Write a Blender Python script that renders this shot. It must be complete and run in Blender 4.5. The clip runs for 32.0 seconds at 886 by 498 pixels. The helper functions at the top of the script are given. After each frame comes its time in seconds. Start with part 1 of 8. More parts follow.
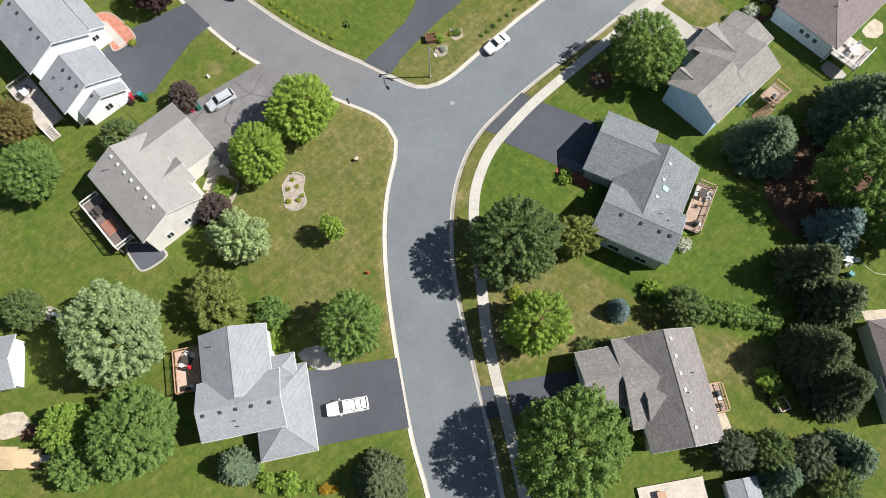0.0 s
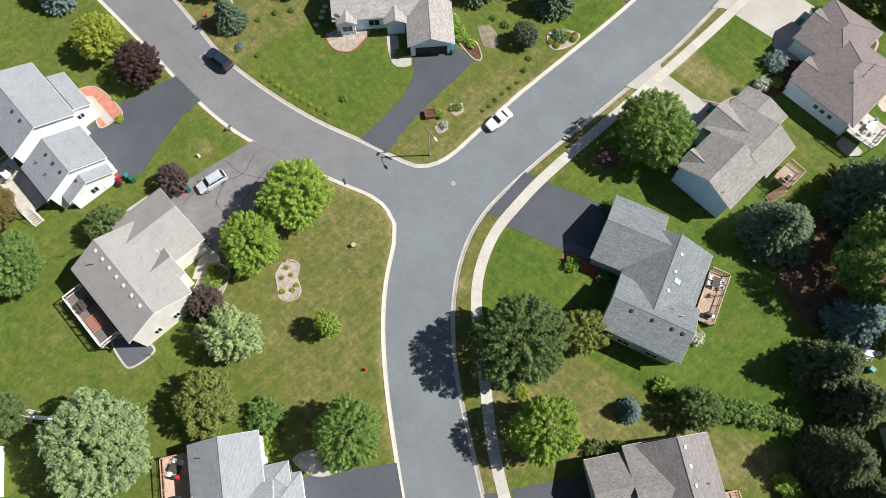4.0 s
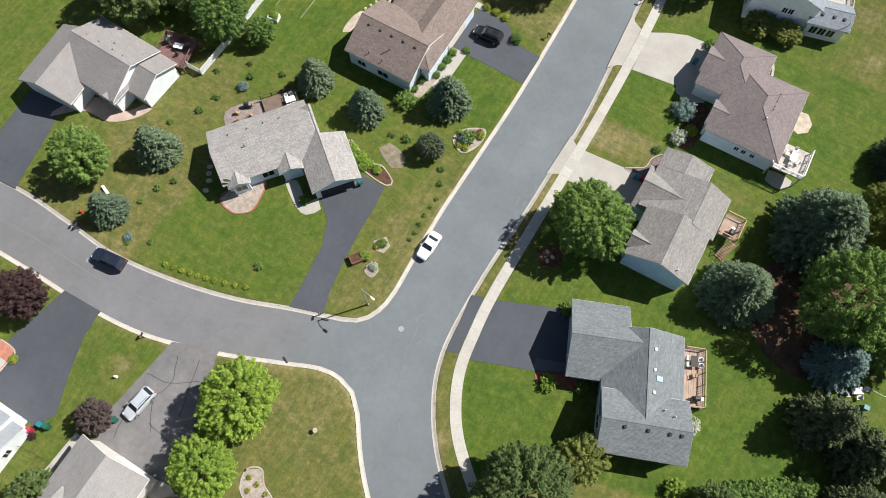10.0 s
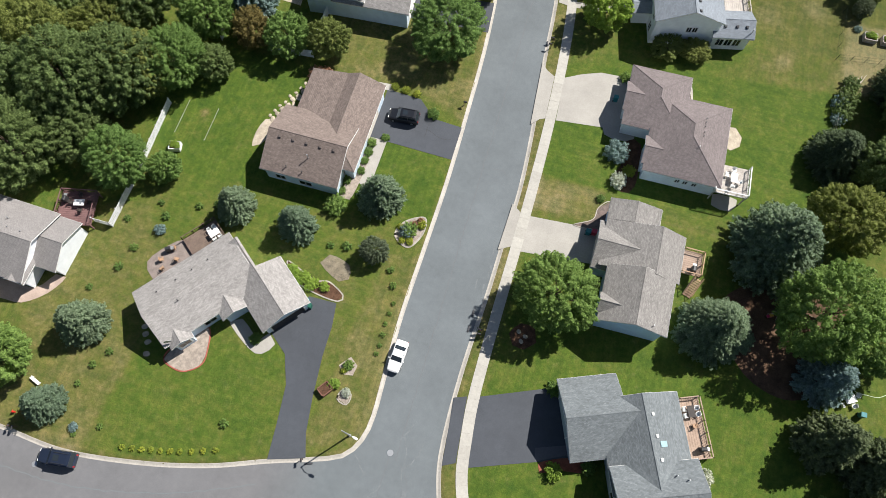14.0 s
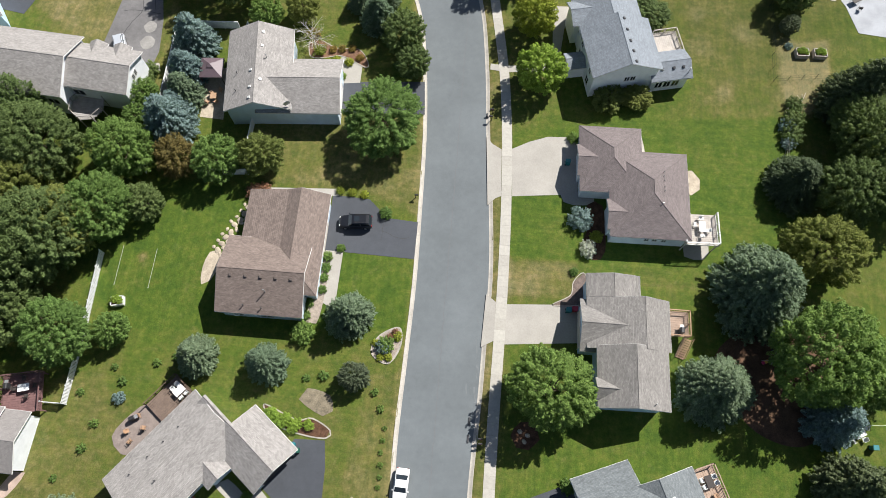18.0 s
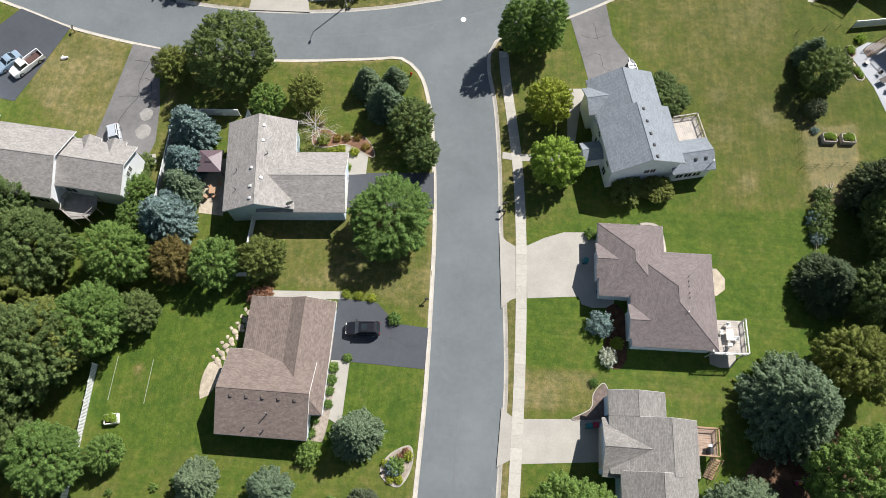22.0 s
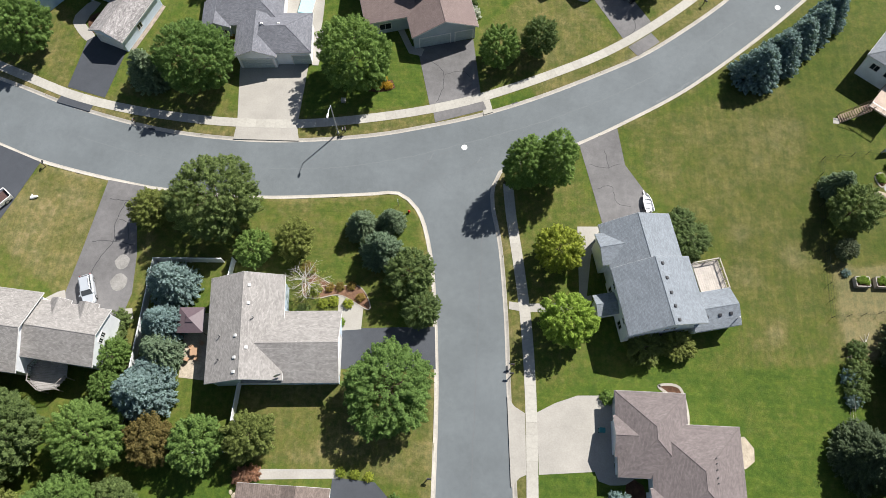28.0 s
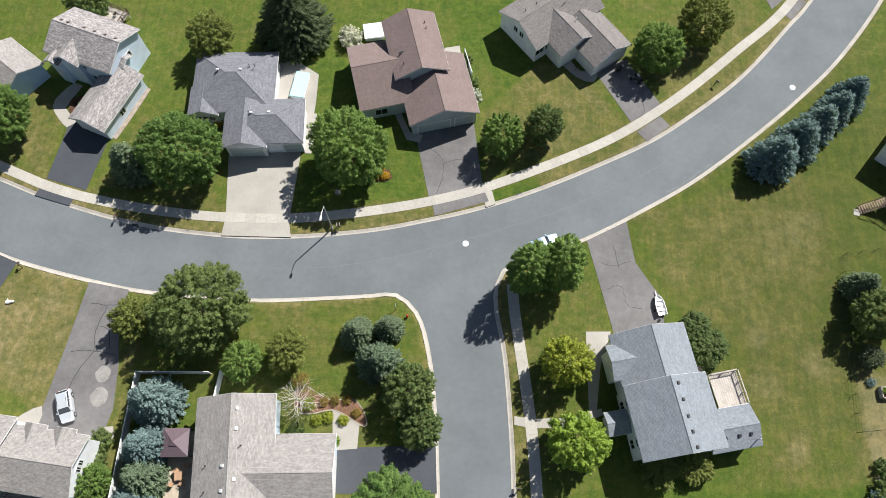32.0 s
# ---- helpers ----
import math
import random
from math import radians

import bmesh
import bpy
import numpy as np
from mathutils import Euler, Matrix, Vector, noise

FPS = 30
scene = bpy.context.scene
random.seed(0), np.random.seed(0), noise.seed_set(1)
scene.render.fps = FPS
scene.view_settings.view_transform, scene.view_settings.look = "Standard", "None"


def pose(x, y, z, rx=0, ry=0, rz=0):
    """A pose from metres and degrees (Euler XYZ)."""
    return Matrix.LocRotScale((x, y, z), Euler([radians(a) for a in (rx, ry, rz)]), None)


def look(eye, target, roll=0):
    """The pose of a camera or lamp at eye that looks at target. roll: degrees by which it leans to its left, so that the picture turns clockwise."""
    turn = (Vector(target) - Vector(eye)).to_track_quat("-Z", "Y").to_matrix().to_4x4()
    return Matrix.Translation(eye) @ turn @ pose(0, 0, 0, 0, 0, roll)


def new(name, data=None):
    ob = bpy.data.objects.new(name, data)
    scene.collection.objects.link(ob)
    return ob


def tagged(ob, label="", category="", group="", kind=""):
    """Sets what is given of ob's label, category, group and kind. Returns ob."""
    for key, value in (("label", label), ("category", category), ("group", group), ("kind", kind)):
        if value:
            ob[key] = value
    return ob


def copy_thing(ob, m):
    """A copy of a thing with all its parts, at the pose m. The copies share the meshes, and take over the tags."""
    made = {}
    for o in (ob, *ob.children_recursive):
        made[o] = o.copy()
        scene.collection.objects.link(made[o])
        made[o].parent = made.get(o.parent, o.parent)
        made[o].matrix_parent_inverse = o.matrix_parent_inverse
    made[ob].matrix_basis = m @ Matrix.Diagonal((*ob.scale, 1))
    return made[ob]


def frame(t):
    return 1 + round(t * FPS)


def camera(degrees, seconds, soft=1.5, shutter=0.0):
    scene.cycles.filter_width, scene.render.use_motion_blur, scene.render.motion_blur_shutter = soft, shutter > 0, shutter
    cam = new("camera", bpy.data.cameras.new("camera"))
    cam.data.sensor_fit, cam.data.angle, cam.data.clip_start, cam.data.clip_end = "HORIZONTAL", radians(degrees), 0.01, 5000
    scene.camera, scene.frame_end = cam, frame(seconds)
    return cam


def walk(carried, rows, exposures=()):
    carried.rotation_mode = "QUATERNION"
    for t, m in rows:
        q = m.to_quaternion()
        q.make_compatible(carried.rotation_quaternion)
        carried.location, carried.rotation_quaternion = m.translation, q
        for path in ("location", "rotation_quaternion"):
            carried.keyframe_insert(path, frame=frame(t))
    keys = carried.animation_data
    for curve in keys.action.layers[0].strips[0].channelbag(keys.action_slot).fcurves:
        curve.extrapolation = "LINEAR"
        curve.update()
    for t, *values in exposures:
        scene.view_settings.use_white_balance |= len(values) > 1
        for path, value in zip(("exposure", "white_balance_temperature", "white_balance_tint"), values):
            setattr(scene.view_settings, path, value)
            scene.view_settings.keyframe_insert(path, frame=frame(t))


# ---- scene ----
cam = camera(67.0, 32.0, soft=0.75)
METRES, EYE, TILT, LEAN, TURN = 114.5, 88.9, 0.0, 0.0, 48.8
ROWS = [
    (0.0, 0.0, 0.0, 0.0, -1.47, -71.27, 0.5),
    (0.5, -0.0, 0.0141, -0.0, -1.49, -71.29, 0.47),
    (1.0, -0.0002, 0.0267, -0.0005, -1.52, -71.17, 0.45),
    (1.5, -0.0006, 0.0408, -0.0005, -1.56, -71.13, 0.42),
    (2.0, -0.0004, 0.0546, -0.0005, -1.56, -71.1, 0.43),
    (2.5, -0.0001, 0.0686, -0.0004, -1.58, -71.04, 0.45),
    (3.0, -0.0002, 0.0823, -0.0006, -1.59, -70.99, 0.44),
    (3.5, -0.0004, 0.0961, -0.001, -1.62, -70.92, 0.43),
    (5.5, -0.0017, 0.1541, -0.0018, -4.02, -70.8, 0.29),
    (6.0, -0.001, 0.1696, -0.0018, -5.6, -70.84, 0.24),
    (6.5, -0.0013, 0.1854, -0.0018, -7.23, -70.91, 0.13),
    (7.0, -0.0002, 0.1995, -0.002, -8.81, -70.85, 0.13),
    (7.5, 0.0008, 0.2145, -0.0022, -10.37, -70.84, 0.1),
    (8.0, 0.0013, 0.229, -0.0024, -11.97, -70.79, 0.03),
    (8.5, 0.0029, 0.2445, -0.0024, -13.57, -70.81, 0.01),
    (9.0, 0.0051, 0.2595, -0.0026, -15.15, -70.79, -0.0),
    (9.5, 0.0061, 0.2755, -0.0025, -16.75, -70.81, -0.11),
    (10.0, 0.0095, 0.2885, -0.0028, -18.35, -70.68, -0.05),
    (10.5, 0.0125, 0.3038, -0.0025, -20.09, -70.7, -0.07),
    (11.0, 0.0157, 0.319, -0.0022, -21.84, -70.69, -0.11),
    (11.5, 0.0206, 0.3332, -0.0017, -23.57, -70.65, -0.05),
    (12.0, 0.0239, 0.3476, -0.0017, -25.35, -70.56, -0.11),
    (12.5, 0.0288, 0.3626, -0.0011, -27.13, -70.55, -0.13),
    (13.0, 0.0338, 0.3773, -0.0009, -28.94, -70.51, -0.15),
    (13.5, 0.0388, 0.3914, -0.0009, -30.79, -70.41, -0.18),
    (14.0, 0.0453, 0.4059, -0.0008, -32.63, -70.39, -0.16),
    (14.5, 0.0508, 0.4204, -0.0005, -34.49, -70.31, -0.22),
    (16.5, 0.0821, 0.4799, 0.0027, -41.94, -70.38, -0.28),
    (17.0, 0.0909, 0.4936, 0.0029, -43.74, -70.35, -0.28),
    (17.5, 0.0998, 0.5078, 0.0031, -44.17, -70.34, -0.28),
    (18.0, 0.109, 0.521, 0.0032, -44.2, -70.29, -0.22),
    (18.5, 0.1182, 0.5344, 0.0032, -44.22, -70.24, -0.18),
    (19.0, 0.1278, 0.5468, 0.0032, -44.25, -70.16, -0.12),
    (19.5, 0.1379, 0.5598, 0.0034, -44.29, -70.13, -0.09),
    (20.0, 0.1482, 0.5715, 0.0032, -44.32, -70.04, -0.02),
    (20.5, 0.1579, 0.584, 0.0032, -44.38, -69.96, -0.02),
    (21.0, 0.1686, 0.597, 0.0033, -44.43, -69.95, -0.0),
    (21.5, 0.18, 0.6094, 0.0035, -44.45, -69.95, 0.03),
    (22.0, 0.1901, 0.6215, 0.0034, -44.53, -69.85, 0.01),
    (22.5, 0.2011, 0.6334, 0.0034, -44.57, -69.8, 0.04),
    (23.0, 0.212, 0.645, 0.0034, -44.62, -69.72, 0.06),
    (23.5, 0.2233, 0.6572, 0.0035, -44.66, -69.69, 0.06),
    (24.0, 0.2338, 0.6691, 0.0034, -44.74, -69.61, 0.05),
    (24.5, 0.2453, 0.6809, 0.0032, -44.78, -69.57, 0.08),
    (25.0, 0.2569, 0.6929, 0.0032, -44.84, -69.55, 0.08),
    (25.5, 0.2681, 0.7049, 0.0031, -44.89, -69.51, 0.07),
    (27.5, 0.3136, 0.7522, 0.003, -45.14, -69.39, 0.07),
    (28.0, 0.3247, 0.7638, 0.0029, -45.21, -69.31, 0.05),
    (28.5, 0.3358, 0.7755, 0.0029, -45.28, -69.25, 0.03),
    (29.0, 0.3474, 0.7874, 0.0031, -45.34, -69.23, 0.03),
    (29.5, 0.3585, 0.7991, 0.003, -45.39, -69.17, 0.02),
    (30.0, 0.3698, 0.8108, 0.0028, -45.43, -69.11, -0.0),
    (30.5, 0.3811, 0.8227, 0.0026, -45.47, -69.07, -0.03),
    (31.0, 0.3923, 0.8343, 0.0023, -45.51, -69.01, -0.03),
    (31.5, 0.4038, 0.846, 0.0023, -45.54, -68.95, -0.02),
    (32.0, 0.4153, 0.8576, 0.0021, -45.56, -68.91, -0.01),
]
walk(cam, [(t, pose(0, 0, EYE, TILT, LEAN, TURN) @ pose(METRES * x, METRES * y, METRES * z, 90 + pitch, roll, yaw)) for t, x, y, z, yaw, pitch, roll in ROWS],
     [(0.0, 0.78), (6.0, 0.74), (13.0, 0.69), (24.0, 0.66), (32.0, 0.67)])

# ---- light ----
SUN_AZ, SUN_EL = 41.0, 47.0     # degrees clockwise from +y, degrees above the ground
world = bpy.data.worlds.new("sky")
scene.world = world
world.use_nodes = True
wn = world.node_tree.nodes
sky = wn.new("ShaderNodeTexSky")
sky.sky_type, sky.sun_disc = "NISHITA", False
sky.sun_elevation, sky.sun_rotation = radians(SUN_EL), radians(SUN_AZ)
wn["Background"].inputs["Strength"].default_value = 0.049
world.node_tree.links.new(sky.outputs[0], wn["Background"].inputs["Color"])
sun = new("sun", bpy.data.lights.new("sun", "SUN"))
sun.data.energy, sun.data.angle, sun.data.color = 5.0, radians(0.55), (1.0, 0.965, 0.915)
ca, sa = math.cos(radians(SUN_EL)), math.sin(radians(SUN_EL))
sun.matrix_basis = look((60 + 200 * ca * math.sin(radians(SUN_AZ)), 80 + 200 * ca * math.cos(radians(SUN_AZ)), 200 * sa), (60, 80, 0))


# ---- materials ----
def nodes_of(name, rough=0.8, spec=0.3):
    m = bpy.data.materials.new(name)
    m.use_nodes = True
    t = m.node_tree
    b = t.nodes["Principled BSDF"]
    b.inputs["Roughness"].default_value = rough
    b.inputs["Specular IOR Level"].default_value = spec
    return m, t, b


def ramp(t, src, stops):
    r = t.nodes.new("ShaderNodeValToRGB")
    el = r.color_ramp.elements
    while len(el) < len(stops):
        el.new(0.5)
    for e, (p, c) in zip(el, stops):
        e.position, e.color = p, (*c, 1)
    t.links.new(src, r.inputs[0])
    return r.outputs[0]


def noise_of(t, scale, detail=4.0, rough=0.6, vec=None, stretch=None, world_space=True):
    n = t.nodes.new("ShaderNodeTexNoise")
    n.inputs["Scale"].default_value, n.inputs["Detail"].default_value, n.inputs["Roughness"].default_value = scale, detail, rough
    if vec is None:
        c = t.nodes.new("ShaderNodeNewGeometry" if world_space else "ShaderNodeTexCoord")
        vec = c.outputs["Position" if world_space else "Object"]
    if stretch:
        mp = t.nodes.new("ShaderNodeMapping")
        mp.inputs["Scale"].default_value = stretch
        t.links.new(vec, mp.inputs[0])
        vec = mp.outputs[0]
    t.links.new(vec, n.inputs["Vector"])
    return n.outputs["Fac"]


def mix(t, fac, a, b, mode="MIX"):
    m = t.nodes.new("ShaderNodeMix")
    m.data_type, m.blend_type = "RGBA", mode
    for v, s in ((fac, m.inputs["Factor"]), (a, m.inputs["A"]), (b, m.inputs["B"])):
        if isinstance(v, (int, float)):
            s.default_value = v
        elif isinstance(v, tuple):
            s.default_value = (*v, 1)
        else:
            t.links.new(v, s)
    return m.outputs["Result"]


def bumped(t, b, height, strength, dist):
    n = t.nodes.new("ShaderNodeBump")
    n.inputs["Strength"].default_value, n.inputs["Distance"].default_value = strength, dist
    t.links.new(height, n.inputs["Height"])
    t.links.new(n.outputs[0], b.inputs["Normal"])


def scaled(c, k):
    return tuple(v * k for v in c)


def speckled(name, col, spread=0.25, s1=0.35, s2=6.0, rough=0.85, spec=0.25, bump=0.0):
    """A colour that varies by stains and by grain."""
    m, t, b = nodes_of(name, rough, spec)
    big = ramp(t, noise_of(t, s1, 5), [(0.3, scaled(col, 1 - spread)), (0.7, scaled(col, 1 + spread))])
    fine = ramp(t, noise_of(t, s2, 3, 0.7), [(0.3, (1 - spread,) * 3), (0.7, (1 + spread * 0.6,) * 3)])
    t.links.new(mix(t, 1.0, big, fine, "MULTIPLY"), b.inputs["Base Color"])
    if bump:
        bumped(t, b, noise_of(t, s2 * 2, 3), bump, 0.02)
    return m


CAPS = {}


def shingle_material(name, col, mottle=0.17):
    """Asphalt shingles: courses that run level, tabs of uneven tone."""
    m, t, b = nodes_of(name, 0.9, 0.2)
    CAPS[m] = speckled(name + "_cap", scaled(col, 0.93), 0.12, 1.0, 8)
    uv = t.nodes.new("ShaderNodeUVMap")
    uv.uv_map = "roof"
    tabs = []
    for width, row, joint in ((0.32, 0.15, 0.010), (0.95, 0.30, 0.0)):
        br = t.nodes.new("ShaderNodeTexBrick")
        br.inputs["Scale"].default_value = 1.0
        br.inputs["Brick Width"].default_value, br.inputs["Row Height"].default_value = width, row
        br.inputs["Mortar Size"].default_value, br.inputs["Bias"].default_value = joint, 0.0
        br.inputs["Color1"].default_value, br.inputs["Color2"].default_value = (*(1 - mottle,) * 3, 1), (*(1 + mottle,) * 3, 1)
        br.inputs["Mortar"].default_value = (0.62, 0.62, 0.63, 1)
        t.links.new(uv.outputs[0], br.inputs["Vector"])
        tabs.append(br.outputs["Color"])
    base = ramp(t, noise_of(t, 0.45, 6, 0.65), [(0.3, scaled(col, 0.93)), (0.7, scaled(col, 1.06))])
    patch = ramp(t, noise_of(t, 3.2, 3, 0.8, uv.outputs[0], (0.8, 1.6, 1)), [(0.3, (1 - mottle * 0.8,) * 3), (0.7, (1 + mottle * 0.7,) * 3)])
    c = mix(t, 1.0, mix(t, 1.0, base, tabs[0], "MULTIPLY"), patch, "MULTIPLY")
    c = mix(t, 0.45, c, tabs[1], "MULTIPLY")
    grit = ramp(t, noise_of(t, 11, 2, 0.8), [(0.3, (0.87,) * 3), (0.7, (1.13,) * 3)])
    t.links.new(mix(t, 1.0, c, grit, "MULTIPLY"), b.inputs["Base Color"])
    bumped(t, b, tabs[0], 0.5, 0.02)
    return m


def siding_material(name, col):
    m, t, b = nodes_of(name, 0.55, 0.4)
    w = t.nodes.new("ShaderNodeTexWave")
    w.wave_type, w.bands_direction, w.wave_profile = "BANDS", "Z", "SAW"
    w.inputs["Scale"].default_value = 1.57
    g = t.nodes.new("ShaderNodeNewGeometry")
    t.links.new(g.outputs["Position"], w.inputs["Vector"])
    c = ramp(t, noise_of(t, 0.8, 4), [(0.3, scaled(col, 0.9)), (0.7, scaled(col, 1.05))])
    t.links.new(c, b.inputs["Base Color"])
    bumped(t, b, w.outputs["Fac"], 0.6, 0.03)
    return m


def leaf_material(name, dark, light, gloss=0.65):
    """Foliage: every spray its own tone, with larger tufts of tone."""
    m, t, b = nodes_of(name, gloss, 0.12)
    g = t.nodes.new("ShaderNodeNewGeometry")
    o = t.nodes.new("ShaderNodeObjectInfo")
    tone = [tuple(a + (c - a) * k for a, c in zip(dark, light)) for k in (0.24, 0.46, 0.72)]
    per = ramp(t, g.outputs["Random Per Island"], [(0.0, tone[0]), (0.5, tone[1]), (1.0, tone[2])])
    tuft = ramp(t, noise_of(t, 0.8, 4), [(0.3, (0.80,) * 3), (0.7, (1.18,) * 3)])
    tree = ramp(t, o.outputs["Random"], [(0.0, (0.86, 0.9, 0.9)), (1.0, (1.12, 1.08, 1.0))])
    c = mix(t, 1.0, mix(t, 1.0, per, tuft, "MULTIPLY"), tree, "MULTIPLY")
    t.links.new(c, b.inputs["Base Color"])
    tr = t.nodes.new("ShaderNodeBsdfTranslucent")
    t.links.new(mix(t, 1.0, c, (1.1, 1.2, 0.6), "MULTIPLY"), tr.inputs["Color"])
    ms = t.nodes.new("ShaderNodeMixShader")
    ms.inputs[0].default_value = 0.34
    t.links.new(b.outputs[0], ms.inputs[1])
    t.links.new(tr.outputs[0], ms.inputs[2])
    t.links.new(ms.outputs[0], t.nodes["Material Output"].inputs[0])
    return m


def plain(name, col, rough=0.5, metal=0.0, spec=0.4):
    m, t, b = nodes_of(name, rough, spec)
    b.inputs["Metallic"].default_value = metal
    c = ramp(t, noise_of(t, 3.0, 3), [(0.3, scaled(col, 0.9)), (0.7, scaled(col, 1.08))])
    t.links.new(c, b.inputs["Base Color"])
    return m


def grass_material():
    """Mown lawn: lush, plain and dry turf, thatch, mower stripes and worn spots."""
    m, t, b = nodes_of("lawn", 0.9, 0.12)
    at = t.nodes.new("ShaderNodeAttribute")
    at.attribute_name = "dry"
    n1 = noise_of(t, 0.16, 6, 0.62)
    n2 = noise_of(t, 1.1, 5, 0.7)
    n3 = noise_of(t, 7.0, 4, 0.8)
    add = t.nodes.new("ShaderNodeMath")
    add.operation = "MULTIPLY_ADD"
    t.links.new(n1, add.inputs[0])
    add.inputs[1].default_value = 0.9
    t.links.new(at.outputs["Fac"], add.inputs[2])
    add2 = t.nodes.new("ShaderNodeMath")
    add2.operation = "MULTIPLY_ADD"
    t.links.new(n2, add2.inputs[0])
    add2.inputs[1].default_value = 0.8
    t.links.new(add.outputs[0], add2.inputs[2])
    sub = t.nodes.new("ShaderNodeMapRange")
    sub.inputs["From Min"].default_value, sub.inputs["From Max"].default_value = 0.55, 1.75
    t.links.new(add2.outputs[0], sub.inputs["Value"])
    c = ramp(t, sub.outputs[0], [(0.0, (0.044, 0.084, 0.014)), (0.25, (0.068, 0.108, 0.017)), (0.45, (0.090, 0.113, 0.024)), (0.62, (0.110, 0.114, 0.035)), (0.8, (0.158, 0.144, 0.060)), (1.0, (0.22, 0.19, 0.105))])
    # straw-coloured blotches where the turf is dry
    straw = t.nodes.new("ShaderNodeMath")
    straw.operation = "MULTIPLY"
    t.links.new(ramp(t, noise_of(t, 0.7, 7, 0.72), [(0.54, (0, 0, 0)), (0.74, (0.65,) * 3)]), straw.inputs[0])
    t.links.new(sub.outputs[0], straw.inputs[1])
    c = mix(t, straw.outputs[0], c, (0.205, 0.18, 0.095))
    # turf mixed towards a dull, darker olive
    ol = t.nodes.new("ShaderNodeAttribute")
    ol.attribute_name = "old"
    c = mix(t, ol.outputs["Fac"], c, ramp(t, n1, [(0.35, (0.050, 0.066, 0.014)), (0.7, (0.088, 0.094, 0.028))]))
    # streaks left by the mower
    way = t.nodes.new("ShaderNodeAttribute")
    way.attribute_name = "mown"
    along = [ramp(t, noise_of(t, 1.0, 4, 0.65, None, k), [(0.32, (0.88, 0.905, 0.92)), (0.68, (1.13, 1.10, 1.07))]) for k in ((1.9, 0.12, 1.0), (0.12, 1.9, 1.0))]
    c = mix(t, 1.0, c, mix(t, way.outputs["Fac"], *along), "MULTIPLY")
    blot = ramp(t, noise_of(t, 0.55, 6, 0.75), [(0.36, (0.79, 0.87, 0.84)), (0.64, (1.21, 1.12, 1.06))])
    c = mix(t, 1.0, c, blot, "MULTIPLY")
    grain = ramp(t, n3, [(0.32, (0.74,) * 3), (0.68, (1.24,) * 3)])
    tuft = ramp(t, noise_of(t, 2.6, 4, 0.7), [(0.3, (0.85,) * 3), (0.7, (1.13,) * 3)])
    c = mix(t, 1.0, mix(t, 1.0, c, grain, "MULTIPLY"), tuft, "MULTIPLY")
    t.links.new(c, b.inputs["Base Color"])
    bumped(t, b, n3, 0.9, 0.06)
    return m


def ranged(t, src, lo, hi):
    r = t.nodes.new("ShaderNodeMapRange")
    r.inputs["From Min"].default_value, r.inputs["From Max"].default_value = lo, hi
    t.links.new(src, r.inputs["Value"])
    return r.outputs[0]


def asphalt_material(name, col, wear=0.2, rough=0.85, older=None):
    m, t, b = nodes_of(name, rough, 0.3)
    big = ramp(t, noise_of(t, 0.12, 6, 0.65), [(0.3, scaled(col, 1 - wear)), (0.7, scaled(col, 1 + wear))])
    mid = ramp(t, noise_of(t, 1.3, 5, 0.7), [(0.3, (1 - wear * 0.5,) * 3), (0.7, (1 + wear * 0.45,) * 3)])
    grit = ramp(t, noise_of(t, 14.0, 2, 0.8), [(0.3, (0.84,) * 3), (0.7, (1.16,) * 3)])
    if older:
        # the side street west of the junction was laid earlier
        xyz = t.nodes.new("ShaderNodeSeparateXYZ")
        t.links.new(t.nodes.new("ShaderNodeNewGeometry").outputs["Position"], xyz.inputs[0])
        west = ramp(t, ranged(t, xyz.outputs["X"], -54, -46), [(0, (1, 1, 1)), (1, (0, 0, 0))])
        south = ramp(t, ranged(t, xyz.outputs["Y"], 60, 64), [(0, (1, 1, 1)), (1, (0, 0, 0))])
        big = mix(t, mix(t, 1.0, west, south, "MULTIPLY"), big, mix(t, 1.0, big, older, "MULTIPLY"))
    c = mix(t, 1.0, mix(t, 1.0, big, mid, "MULTIPLY"), grit, "MULTIPLY")
    t.links.new(c, b.inputs["Base Color"])
    bumped(t, b, noise_of(t, 20.0, 3), 0.4, 0.01)
    return m


M_GRASS = grass_material()
M_ROAD = asphalt_material("worn_asphalt", (0.137, 0.153, 0.161), 0.13, 0.85, (1.1, 0.98, 0.96))
M_SEAL = asphalt_material("sealed_asphalt", (0.062, 0.068, 0.079), 0.14, 0.75)
M_OLDDRIVE = asphalt_material("old_asphalt", (0.150, 0.145, 0.145), 0.25)
M_CONC = speckled("concrete", (0.362, 0.342, 0.308), 0.10, 0.3, 5, 0.9, 0.2)
M_KERB = speckled("kerb_concrete", (0.42, 0.39, 0.345), 0.14, 0.5, 4, 0.9, 0.2)
M_WALK = speckled("walk_concrete", (0.40, 0.38, 0.335), 0.14, 0.4, 5, 0.9, 0.2)
M_CRACK = plain("crack_filler", (0.045, 0.045, 0.048), 0.7)
M_MULCH = speckled("bark_mulch", (0.10, 0.055, 0.035), 0.4, 1.5, 9, 0.95, 0.1)
M_REDMULCH = speckled("red_mulch", (0.24, 0.085, 0.055), 0.3, 1.5, 9, 0.95, 0.1)
M_GRAVEL = speckled("river_gravel", (0.33, 0.28, 0.235), 0.3, 2.0, 10, 0.9, 0.2)
M_STONE = speckled("field_stone", (0.42, 0.36, 0.28), 0.25, 1.2, 6, 0.85, 0.25)
M_TRUNK = speckled("bark", (0.12, 0.09, 0.065), 0.35, 2.0, 9, 0.95, 0.1)
